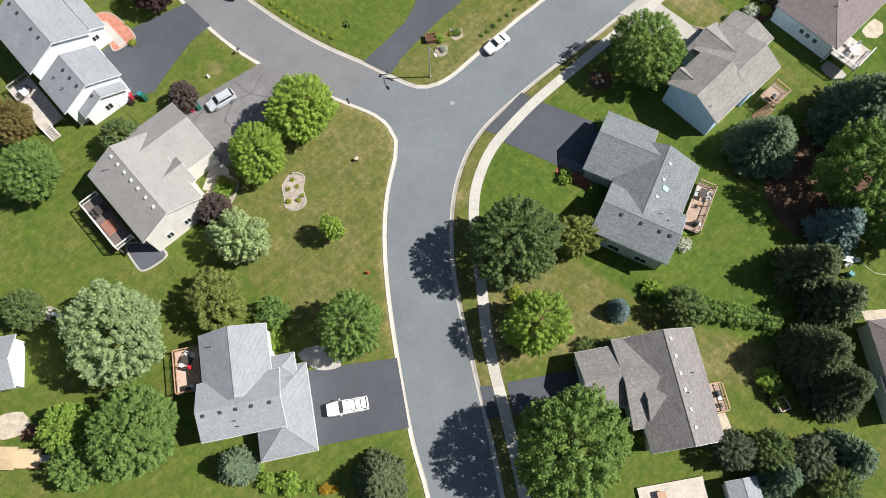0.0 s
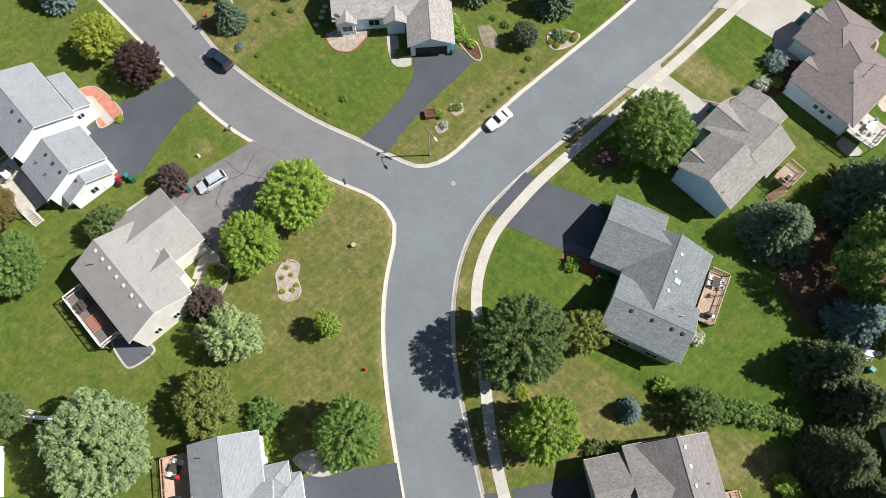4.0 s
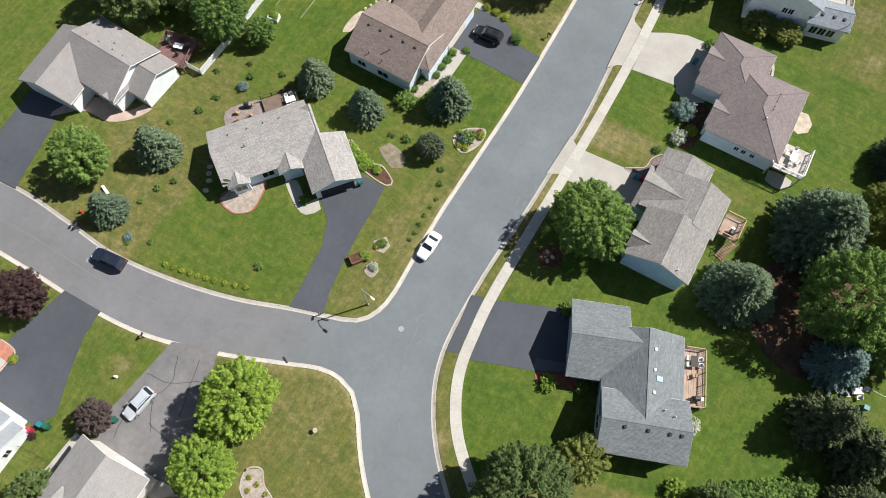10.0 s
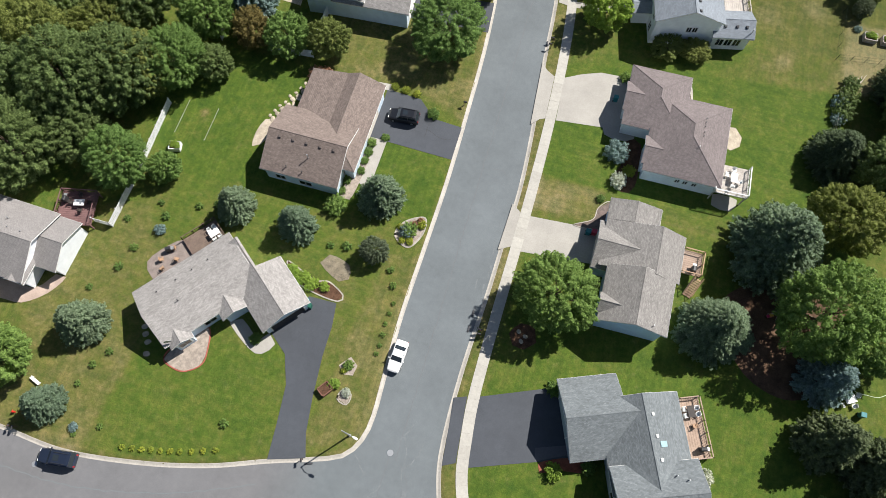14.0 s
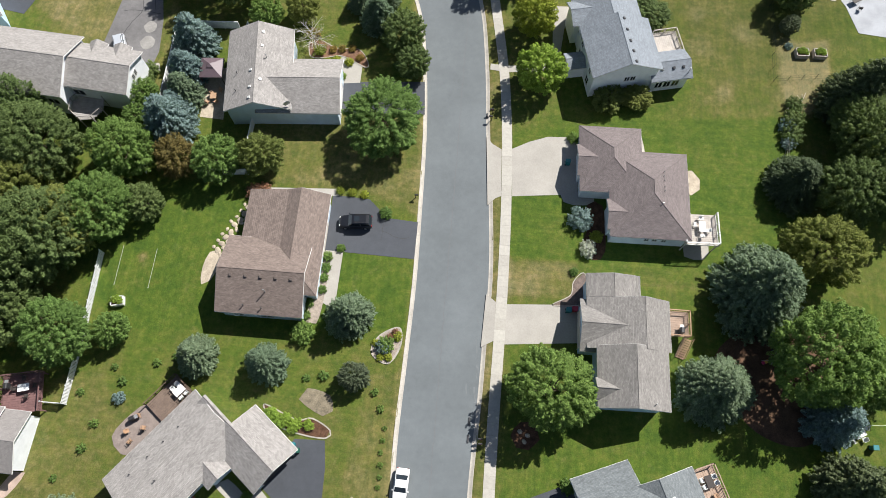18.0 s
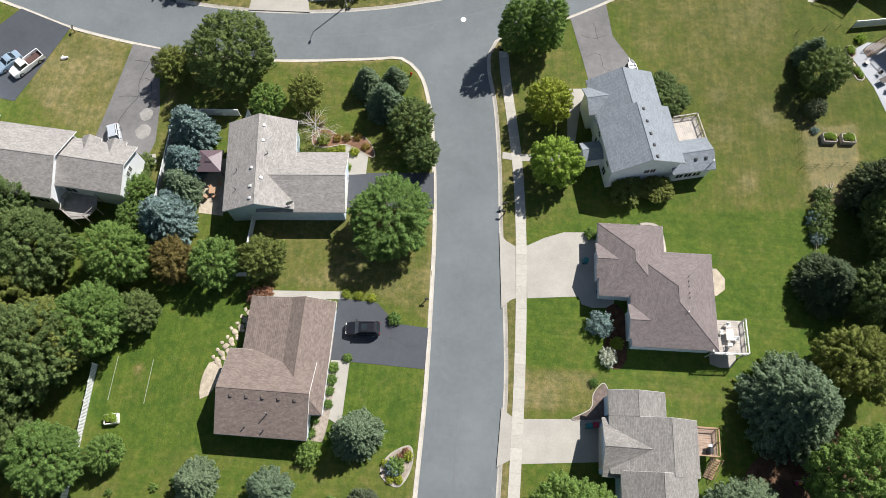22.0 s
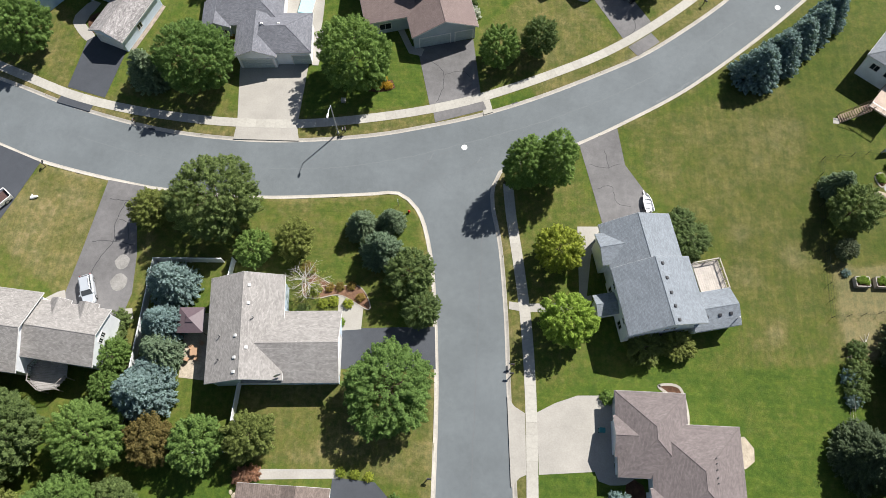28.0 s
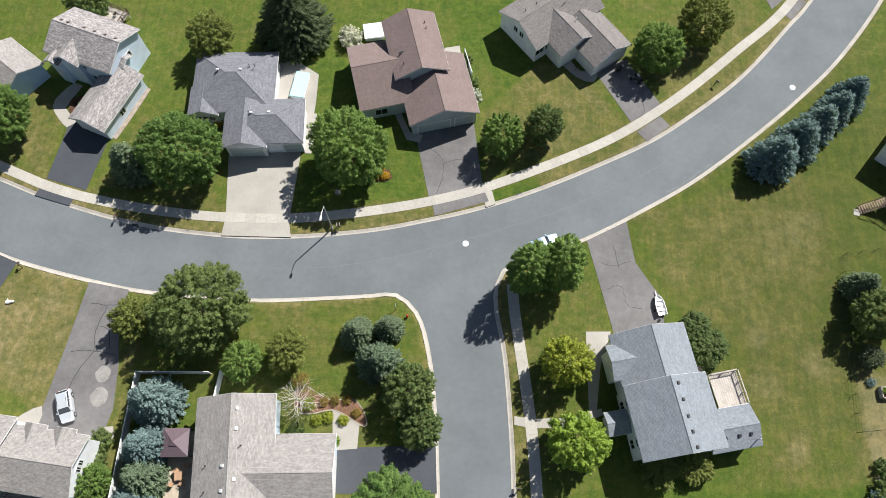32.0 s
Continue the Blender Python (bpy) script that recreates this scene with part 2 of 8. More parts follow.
M_BIRCH = speckled("birch_bark", (0.55, 0.52, 0.46), 0.25, 2.0, 9, 0.9, 0.1)
M_TRIM = plain("white_trim", (0.72, 0.715, 0.70), 0.5)
M_GLASS, _t, _b = nodes_of("window_glass", 0.08, 0.6)
_b.inputs["Base Color"].default_value = (0.02, 0.026, 0.032, 1)
M_DECK = speckled("cedar_deck", (0.36, 0.265, 0.205), 0.2, 1.0, 8, 0.8, 0.2)
M_GREYDECK = speckled("weathered_deck", (0.44, 0.40, 0.36), 0.2, 1.0, 8, 0.8, 0.2)
M_REDDECK = speckled("red_stained_deck", (0.17, 0.095, 0.092), 0.2, 1.0, 8, 0.7, 0.3)
M_BLACK = plain("black_metal", (0.03, 0.03, 0.032), 0.45)
M_STEEL = plain("galvanised_steel", (0.45, 0.46, 0.47), 0.4, 0.6)
M_DARKVENT = plain("dark_vent", (0.05, 0.05, 0.055), 0.5)
M_RUBBER = plain("rubber", (0.02, 0.02, 0.02), 0.8)

LEAF = {
    "sage": leaf_material("sage_leaves", (0.053, 0.075, 0.043), (0.218, 0.250, 0.160)),
    "gold": leaf_material("gold_leaves", (0.120, 0.095, 0.030), (0.420, 0.300, 0.090)),
    "bright": leaf_material("bright_leaves", (0.087, 0.152, 0.025), (0.390, 0.530, 0.102)),
    "green": leaf_material("green_leaves", (0.057, 0.112, 0.029), (0.260, 0.378, 0.107)),
    "dark": leaf_material("dark_leaves", (0.050, 0.082, 0.028), (0.222, 0.290, 0.106)),
    "silver": leaf_material("silver_leaves", (0.096, 0.146, 0.062), (0.450, 0.552, 0.285)),
    "olive": leaf_material("olive_leaves", (0.073, 0.098, 0.027), (0.305, 0.337, 0.097)),
    "yellow": leaf_material("yellow_leaves", (0.100, 0.150, 0.025), (0.500, 0.530, 0.085)),
    "red": leaf_material("russet_leaves", (0.066, 0.066, 0.024), (0.260, 0.200, 0.075)),
    "purple": leaf_material("purple_leaves", (0.027, 0.018, 0.019), (0.112, 0.066, 0.069)),
    "mauve": leaf_material("mauve_leaves", (0.044, 0.034, 0.034), (0.175, 0.132, 0.128)),
    "blue": leaf_material("blue_needles", (0.061, 0.103, 0.102), (0.346, 0.464, 0.491)),
    "spruce": leaf_material("spruce_needles", (0.058, 0.098, 0.058), (0.285, 0.365, 0.245)),
    "deep": leaf_material("deep_needles", (0.044, 0.066, 0.034), (0.200, 0.245, 0.135)),
    "white": leaf_material("white_blossom", (0.244, 0.263, 0.156), (0.800, 0.800, 0.800)),
    "orange": leaf_material("orange_blossom", (0.098, 0.127, 0.019), (0.800, 0.439, 0.044)),
    "rust": leaf_material("rust_blossom", (0.150, 0.080, 0.050), (0.430, 0.240, 0.170)),
}


# ---- mesh helpers ----
def mesh_of(name, bm, material):
    me = bpy.data.meshes.new(name)
    bm.to_mesh(me)
    bm.free()
    for mm in material if isinstance(material, (list, tuple)) else (material,):
        me.materials.append(mm)
    return me


def part(name, bm, material, parent, label=""):
    ob = new(name, mesh_of(name, bm, material))
    ob.parent = parent
    return tagged(ob, label)


def thing(name, x, y, z, label, category, group="", rz=0.0, kind=""):
    ob = new(name)
    ob.matrix_basis = pose(x, y, z, 0, 0, rz)
    return tagged(ob, label, category, group, kind)


def solo(name, bm, material, label, category, kind="", x=0, y=0, z=0, rz=0, group=""):
    ob = new(name, mesh_of(name, bm, material))
    ob.matrix_basis = pose(x, y, z, 0, 0, rz)
    return tagged(ob, label, category, group, kind)


def box(bm, x0, y0, z0, x1, y1, z1, bevel=0.0):
    r = bmesh.ops.create_cube(bm, size=1.0)["verts"]
    for v in r:
        v.co = Vector((x0 + (v.co.x + 0.5) * (x1 - x0), y0 + (v.co.y + 0.5) * (y1 - y0), z0 + (v.co.z + 0.5) * (z1 - z0)))
    if bevel:
        es = {e for v in r for e in v.link_edges}
        bmesh.ops.bevel(bm, geom=list(es), offset=bevel, segments=2, affect="EDGES", clamp_overlap=True)
    return bm


def boxed(*a, **k):
    return box(bmesh.new(), *a, **k)


def tube(bm, p0, p1, r0, r1, seg=8):
    """A tapered round bar from p0 to p1."""
    p0, p1 = Vector(p0), Vector(p1)
    d = p1 - p0
    q = d.to_track_quat("Z", "Y").to_matrix()
    rings = []
    for p, r in ((p0, r0), (p1, r1)):
        rings.append([bm.verts.new(p + q @ Vector((r * math.cos(k * math.tau / seg), r * math.sin(k * math.tau / seg), 0))) for k in range(seg)])
    for k in range(seg):
        bm.faces.new((rings[0][k], rings[0][(k + 1) % seg], rings[1][(k + 1) % seg], rings[1][k]))
    bm.faces.new(rings[1])
    bm.faces.new(rings[0][::-1])
    return bm


def smooth(points, step=1.5, closed=False):
    """A Catmull-Rom curve through the control points, sampled about every step metres."""
    p = [Vector((*q[:2], 0)) for q in points]
    n = len(p)
    out = []
    for i in range(n if closed else n - 1):
        a, b, c, d = ((p[(i + k) % n] for k in (-1, 0, 1, 2)) if closed else (p[max(i - 1, 0)], p[i], p[i + 1], p[min(i + 2, n - 1)]))
        m = max(1, int((c - b).length / step))
        for k in range(m):
            u = k / m
            out.append(0.5 * ((2 * b) + (c - a) * u + (2 * a - 5 * b + 4 * c - d) * u * u + (3 * b - a - 3 * c + d) * u ** 3))
    if not closed:
        out.append(p[-1])
    return out


def offset(line, d):
    """The line moved d metres to its left."""
    out = []
    for i, q in enumerate(line):
        t = (line[min(i + 1, len(line) - 1)] - line[max(i - 1, 0)]).normalized()
        out.append(q + Vector((-t.y, t.x, 0)) * d)
    return out


def slab(bm, outline, z0, z1):
    """A flat plate with upright sides over a closed outline."""
    from mathutils.geometry import tessellate_polygon
    pts = [Vector((*q[:2], 0)) for q in outline]
    area = sum(a.x * b.y - a.y * b.x for a, b in zip(pts, pts[1:] + pts[:1]))
    if area < 0:
        pts.reverse()
    top = [bm.verts.new((q.x, q.y, z1)) for q in pts]
    low = [bm.verts.new((q.x, q.y, z0)) for q in pts]
    for tri in tessellate_polygon([pts]):
        f = bm.faces.new([top[i] for i in tri])
        f.normal_update()
        if f.normal.z < 0:
            f.normal_flip()
    n = len(pts)
    for i in range(n):
        bm.faces.new((low[i], low[(i + 1) % n], top[(i + 1) % n], top[i]))
    return bm


def sweep(bm, line, profile):
    """A profile of (offset to the left, z) drawn along a line on the ground."""
    rows = []
    for d, z in profile:
        rows.append([bm.verts.new((q.x, q.y, z)) for q in offset(line, d)])
    for a, b in zip(rows, rows[1:]):
        for i in range(len(line) - 1):
            bm.faces.new((a[i], a[i + 1], b[i + 1], b[i]))
    bmesh.ops.recalc_face_normals(bm, faces=bm.faces)
    return bm

# ---- roads ----
EDGE_SW = smooth([(16, -15), (6, -8), (0.1, -3.6), (-6.25, -0.5), (-14.5, 4.45), (-23.4, 10.3), (-29.65, 15.15), (-34.25, 19.7), (-37.95, 24.5), (-39.95, 26.35), (-42.3, 27.05), (-45.4, 26.8), (-50.5, 24.7), (-59, 21.3), (-68.4, 18.6), (-77.6, 17.7), (-85.3, 17.7), (-95.4, 17.5), (-110, 17), (-160, 15)])
EDGE_N = smooth([(-160, 22), (-111, 24.9), (-97.3, 26.1), (-88, 25.8), (-79, 25.3), (-69.2, 26.6), (-60.6, 28.7), (-53.3, 31.4), (-48.5, 33), (-44.6, 34.6), (-42.8, 37.2), (-42.3, 40.5), (-42.5, 45.5), (-42.8, 54), (-42.6, 64), (-42.4, 75), (-42.6, 86), (-43.1, 100), (-44.4, 113.5), (-45.8, 120.8), (-47.6, 125.2), (-50.6, 127.6), (-54, 127.3), (-59.3, 126.7), (-71, 125.7), (-84, 126), (-92, 127), (-103.8, 129.4), (-111.5, 132), (-125, 137), (-160, 152)])
EDGE_TOP = smooth([(-160, 161), (-125, 147), (-110.8, 142.1), (-101.5, 139), (-88.3, 136), (-75.8, 135), (-66, 135.4), (-55.5, 136.9), (-47.5, 138.9), (-39.4, 141.4), (-31.2, 144.8), (-23.2, 148.8), (-14.1, 153.9), (-7.2, 159.1), (-0.1, 165.3), (4.9, 170.8), (10.2, 177.4), (14.2, 182.4), (28, 203), (45, 240)])
EDGE_E = smooth([(54, 236), (37, 201), (30, 190), (23.5, 179.7), (16.5, 170.4), (10, 163.5), (2, 156), (-7.5, 148), (-16.5, 142), (-24.6, 137.3), (-34, 133.2), (-35.8, 132), (-36.8, 129.5), (-36.7, 126), (-35.4, 119.8), (-34.3, 109.5), (-33.6, 99), (-32.6, 88), (-32, 77), (-32.3, 68), (-32.5, 60), (-33.0, 49.5), (-32.9, 40.2), (-32.1, 35), (-30.2, 30.4), (-26.9, 25.6), (-21.9, 20.7), (-16.6, 16.8), (-8.5, 12), (0.4, 6.8), (6.3, 3.1), (22, -7)])
ROAD_LOOP = EDGE_SW + EDGE_N + EDGE_TOP + EDGE_E
GROUND_Z = 0.13

# the lawn's dryness: (x, y, radius, amount)
DRY = [(-80.9, 76.0, 0.9, 0.9), (-79.6, 74, 3.0, 0.3), (12.6, 109.5, 2.0, 0.4), (2.5, 110, 1.5, 0.45), (-1.2, 124, 2.2, 0.4), (-68, 14, 1.4, 0.6), (-27.2, 27.0, 1.2, 0.4), (-13, 30, 3, 0.3), (16, 116.4, 3.2, 0.55), (12.8, 119.7, 1.4, 0.6), (20, 131, 3, 0.35), (3, 139, 5, 0.2), (8, 141, 4, 0.3), (-1, 118, 2.5, 0.3), (6, 121, 2, 0.45), (-40, 14, 15, 0.19), (-46, 24, 8, 0.39), (-30, 8, 10, 0.16), (-66, 40, 22, 0.10), (-48, 48, 12, 0.33), (-80, 45, 16, 0.15), (-85, 30, 12, 0.24),
       (-26, 78, 6, 0.39), (-2, 120, 24, 0.1), (-3, 25, 9, 0.4), (14, 36, 7, 0.35), (-100, 118, 12, 0.39), (-64, 122, 12, 0.24), (-30, 160, 14, 0.31), (-8, 168, 14, 0.22), (-5, 140, 18, 0.1), (-55, 92, 8, 0.28)]
LUSH = [(-14, 40, 14, 0.4), (-27, 50, 10, 0.22), (-75, 76, 14, 0.1), (-50, 75, 8, 0.22), (-26, 84, 9, 0.25), (4, 47, 12, 0.45), (-4, 57, 10, 0.3), (5, 62, 9, 0.3), (-10, 100, 14, 0.25), (-60, 45, 8, 0.2), (-10, 84, 10, 0.2), (-50, 165, 30, 0.12)]

# turf of a duller, darker olive: (x, y, radius, amount)
DULL_TURF = [(3, 122, 17, 0.45), (6, 146, 17, 0.45), (20, 160, 14, 0.5), (-20, 146, 10, 0.3), (20, 128, 12, 0.4)]


# lawns that are kept differently: (dryness, mown across, outline)
LOTS = [
    (0.33, 0, [(-66, 20), (-52, 25), (-40, 28), (-36, 22), (-20, 8), (-8, 0), (-20, -3), (-32, -3), (-44, -2), (-54, 6)]),
    (-0.10, 0, [(-30, 36), (-20, 52), (-5, 58), (22, 51), (17, 43), (5, 36), (-9, 32.5), (-21, 24), (-28, 31)]),
    (0.46, 1, [(-9, 32.3), (5, 35.6), (18, 42.6), (20, 37), (8, 30), (0, 23), (-6, 13), (-19, 22)]),
    (0.34, 1, [(-97, 26), (-77, 25.6), (-75, 44), (-80, 62), (-93, 56), (-92, 36)]),
    (0.04, 1, [(-76.5, 26), (-60, 29), (-50, 33), (-54, 42), (-56, 47), (-66, 41), (-75, 44)]),
    (0.18, 1, [(-75, 44), (-80, 62), (-73, 67), (-44, 68), (-48, 60), (-49, 46), (-56, 46)]),
    (0.36, 0, [(-50, 34), (-43, 37), (-43, 63), (-47.5, 62), (-49, 46)]),
    (-0.20, 0, [(-82, 66), (-46, 68.5), (-43, 68), (-43, 79), (-55, 79), (-66, 87), (-79, 88), (-91, 76)]),
    (0.40, 0, [(-66, 88.8), (-55, 88.8), (-49, 88), (-43, 85), (-43, 101), (-57, 101), (-69, 98)]),
    (0.24, 1, [(-86, 127), (-52, 127), (-44, 118), (-43, 108), (-57, 107), (-74, 113), (-87, 108)]),
    (0.48, 0, [(-108, 117), (-95, 108), (-94, 127), (-104, 129), (-108, 122)]),
    (0.44, 0, [(-86, 125), (-84, 112), (-82, 92), (-85, 92), (-87, 107)]),
    (0.52, 1, [(-30, 74.6), (-19.6, 74.8), (-19.6, 80), (-30, 80)]),
    (0.30, 1, [(-19.6, 77), (-2, 77), (-1, 81), (-19.6, 81)]),
    (-0.08, 1, [(-30, 80.2), (-4, 81), (3, 80), (13, 82), (13, 106), (-7.5, 103.8), (-17, 104), (-22, 101), (-30, 100)]),
    (0.36, 0, [(-7.5, 104), (13.5, 106.4), (10.5, 137), (8, 152), (-17, 141), (-11, 126), (-3, 110)]),
    (0.30, 0, [(-29, 101), (-22, 102), (-24, 112), (-22, 124), (-24, 136), (-33, 131)]),
    (0.40, 0, [(-120, 150), (-104, 143), (-104, 156), (-112, 160)]),
    (0.42, 0, [(-96, 142), (-78, 139.4), (-79, 152), (-92, 154)]),
    (-0.12, 1, [(-66, 139.5), (-48, 143), (-50, 154), (-58, 161), (-66, 166)]),
    (0.40, 0, [(-38.5, 146.5), (-18, 157), (-24, 165), (-31, 168), (-40, 157)]),
    (0.36, 0, [(-10.6, 162), (6, 179), (0, 188), (-16, 170)]),
    (-0.75, 0, [(-37.9, 144.1), (-31.7, 146.7), (-30.6, 145.2), (-37.6, 142.3)]),
    (0.78, 0, [(11.4, 119.0), (19.6, 121), (18.9, 112.6), (15.5, 106.4), (12.6, 107.4), (11.2, 112)]),
    (-0.05, 1, [(-44, 172), (-36, 162), (-30, 169), (-36, 184), (-46, 182)]),
]


def inside_mask(px, py, loop):
    inside = np.zeros(px.shape, bool)
    for a, b in zip(loop, loop[1:] + loop[:1]):
        cond = (a.y > py) != (b.y > py)
        if a.y != b.y:
            inside ^= cond & (px < (b.x - a.x) * (py - a.y) / (b.y - a.y) + a.x)
    return inside


def edge_distance(px, py, loop):
    best = np.full(px.shape, 1e9)
    for a, b in zip(loop, loop[1:] + loop[:1]):
        dx, dy = b.x - a.x, b.y - a.y
        u = np.clip(((px - a.x) * dx + (py - a.y) * dy) / (dx * dx + dy * dy + 1e-9), 0, 1)
        best = np.minimum(best, np.hypot(px - a.x - u * dx, py - a.y - u * dy))
    return best


def make_ground():
    """One sheet to the horizon: fine squares near the houses, long ones beyond, dropped under the roads."""
    xs = np.concatenate([[-3000, -1200, -500, -260, -180], np.arange(-135, 50.1, 0.5), [90, 200, 500, 1200, 3000]])
    ys = np.concatenate([[-3000, -1200, -500, -200, -90], np.arange(-50, 210.1, 0.5), [250, 350, 700, 1500, 3000]])
    gx, gy = np.meshgrid(xs, ys)
    ins, dist = inside_mask(gx, gy, ROAD_LOOP), edge_distance(gx, gy, ROAD_LOOP)
    gz = np.full(gx.shape, GROUND_Z)
    gz = np.where(ins, -0.35, np.where(dist < 0.22, -0.03, gz))
    dry = np.zeros(gx.shape)
    for x, y, r, k in DRY:
        dry += (0.4 if r > 5 else 1.0) * k * np.exp(-((gx - x) ** 2 + (gy - y) ** 2) / (r * r))
    for x, y, r, k in LUSH:
        dry -= 0.5 * k * np.exp(-((gx - x) ** 2 + (gy - y) ** 2) / (r * r))
    mown = np.zeros(gx.shape)
    turf = np.full(gx.shape, 0.17)
    for k, across, outline in LOTS:
        line = [Vector((*q, 0)) for q in outline]
        edge = edge_distance(gx, gy, line)
        f = np.where(inside_mask(gx, gy, line), np.clip(0.5 + edge, 0, 1), np.clip(0.5 - edge, 0, 1))
        turf += f * (k - turf)
        mown += f * (across - mown)
    dry += turf
    dry += 0.3 * np.exp(-(np.where(ins, 0, dist) / 0.9) ** 2)
    for line in (WALK_E, WALK_TOP):
        near = edge_distance(gx, gy, line + line[::-1])
        dry += (0.24 if line is WALK_TOP else 0.14) * np.clip(1.4 - dist / 2.4, 0, 1) * np.clip(4 - near, 0, 1) * ~ins
        dry += 0.22 * np.exp(-((near - 0.75) / 0.8) ** 2)
    ny, nx = gx.shape
    verts = np.stack([gx.ravel(), gy.ravel(), gz.ravel()], 1)
    i = np.arange(ny * nx).reshape(ny, nx)
    quads = np.stack([i[:-1, :-1].ravel(), i[:-1, 1:].ravel(), i[1:, 1:].ravel(), i[1:, :-1].ravel()], 1)
    me = bpy.data.meshes.new("ground")
    me.from_pydata(verts.tolist(), [], quads.tolist())
    me.attributes.new("dry", "FLOAT", "POINT").data.foreach_set("value", np.clip(dry, 0, 1.4).ravel().astype(np.float32))
    # old: how far the turf turns to the dull olive
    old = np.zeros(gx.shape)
    for x, y, r, k in DULL_TURF:
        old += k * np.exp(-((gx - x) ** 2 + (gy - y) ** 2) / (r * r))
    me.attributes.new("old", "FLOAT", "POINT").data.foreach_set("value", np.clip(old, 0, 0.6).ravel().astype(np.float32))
    me.attributes.new("mown", "FLOAT", "POINT").data.foreach_set("value", mown.ravel().astype(np.float32))
    me.materials.append(M_GRASS)
    me.polygons.foreach_set("use_smooth", [True] * len(me.polygons))
    tagged(new("ground", me), "mown green suburban lawn with dry yellow patches", "lawn", kind="structure")


WALK_E = smooth([(20, -2.2), (7.6, 5.6), (-0.3, 10.3), (-8.5, 15.1), (-15.3, 20.2), (-20.95, 24.4), (-25.05, 28.15), (-27.6, 31.85), (-29.35, 36.15), (-30.1, 41.05), (-30.55, 47.1), (-30.5, 58), (-30.3, 68), (-30.2, 78), (-30.3, 88), (-30.7, 99), (-31.5, 109), (-32.7, 117.4), (-34, 125.2), (-34.6, 130.5)], 0.75)
WALK_TOP = smooth([(-140, 155), (-111.4, 144.3), (-102, 141), (-93.2, 139.2), (-84, 138.2), (-76.3, 137.9), (-66.4, 138.3), (-56.7, 139.8), (-46.9, 142.1), (-37.9, 145.2), (-27, 150.3), (-18.3, 155.2), (-9.2, 162.2), (0.4, 171.2), (10.8, 182), (24, 203)], 0.75)
make_ground()
road = solo("road", slab(bmesh.new(), ROAD_LOOP, -0.3, 0.0), M_ROAD, "worn grey asphalt residential street with fine cracks", "road", "structure")
for edge in (EDGE_SW, EDGE_N, EDGE_TOP, EDGE_E):
    # the road lies to the right of each edge
    solo("kerb", sweep(bmesh.new(), edge, [(-0.22, -0.2), (-0.22, 0.006), (-0.02, 0.015), (0.14, 0.07), (0.28, 0.13), (0.36, 0.145), (0.36, -0.3)]), M_KERB, "pale concrete kerb and gutter along the street", "kerb", "structure")



def pave(name, label, pts, material, z=0.16, rounded=False, category="driveway"):
    line = smooth(pts, 1.0, True) if rounded else pts
    return solo(name, slab(bmesh.new(), line, -0.1, z), material, label, category, "structure")


SEALED, OLD, CON = "dark sealed asphalt driveway", "old cracked grey asphalt driveway", "pale concrete driveway"
pave("driveway", SEALED, [(-22.5, -5), (-15.6, 5.0), (-7.8, 0.2), (-14.3, -10.4)], M_SEAL)
pave("driveway", OLD, [(-64.3, 19.7), (-58.3, 22), (-56.2, 15.8), (-53, 6.2), (-54.5, 4.5), (-65, 4.5), (-66, 6.5)], M_OLDDRIVE)
pave("driveway", SEALED, [(-81.4, 17.9), (-75.3, 18.1), (-74.9, 14.2), (-73.2, 9.2), (-71.3, 4.6), (-72.5, 2), (-83, 2.5), (-83.2, 9.2)], M_SEAL)
pave("driveway", SEALED, [(-53.6, 31.6), (-49, 33.1), (-50, 36), (-50.7, 40.4), (-51.3, 46), (-51.4, 50), (-51.9, 53.3), (-55.8, 53.2), (-59.5, 47.4), (-56.2, 44.8), (-54.6, 41), (-54, 36)], M_SEAL)
pave("driveway", SEALED, [(-29.9, 46.6), (-20, 50.8), (-16.8, 42.3), (-29.2, 37.6)], M_SEAL)
pave("driveway_apron", "dark asphalt apron between kerb and pavement", [(-33, 45.6), (-31.4, 46.2), (-30.6, 37.8), (-32.2, 37.0)], M_SEAL)
pave("driveway", CON, [(-29.7, 73.2), (-18.5, 74), (-18.5, 68.7), (-29.7, 67.6)], M_CONC)
pave("driveway_apron", "pale concrete apron between kerb and pavement", [(-32.4, 74.4), (-31, 73.4), (-31, 68), (-32.7, 67)], M_CONC)
pave("driveway", CON, [(-29.9, 97.2), (-27.4, 98.6), (-24.6, 99.7), (-20, 100), (-20, 90.8), (-22.4, 90.3), (-29.5, 89.5)], M_CONC)
pave("driveway_apron", "pale concrete apron between kerb and pavement", [(-33.8, 99), (-32.8, 97.8), (-31.4, 97), (-31.1, 89.4), (-31.9, 89), (-33, 87.8)], M_CONC)
pave("driveway", SEALED, [(-3.4, 13.4), (2.4, 22.6), (6.9, 18.9), (0.2, 11.2)], M_SEAL)
pave("driveway_apron", "dark asphalt apron between kerb and pavement", [(-5.4, 10.5), (-4.2, 12), (-0.6, 9.9), (-1.8, 8.4)], M_SEAL)
pave("driveway", SEALED, [(-55.5, 87.6), (-50.1, 87.3), (-47.2, 84.6), (-42.8, 84.3), (-42.8, 78.7), (-55.5, 79)], M_SEAL)
pave("driveway", SEALED, [(-57, 106.7), (-43.9, 107.8), (-43.4, 102), (-57, 101.2)], M_SEAL)
pave("driveway", OLD, [(-24, 137.2), (-18.2, 140.5), (-17.2, 134.2), (-14.3, 129.8), (-13.4, 124), (-20.3, 122.5), (-22, 129.4)], M_OLDDRIVE)
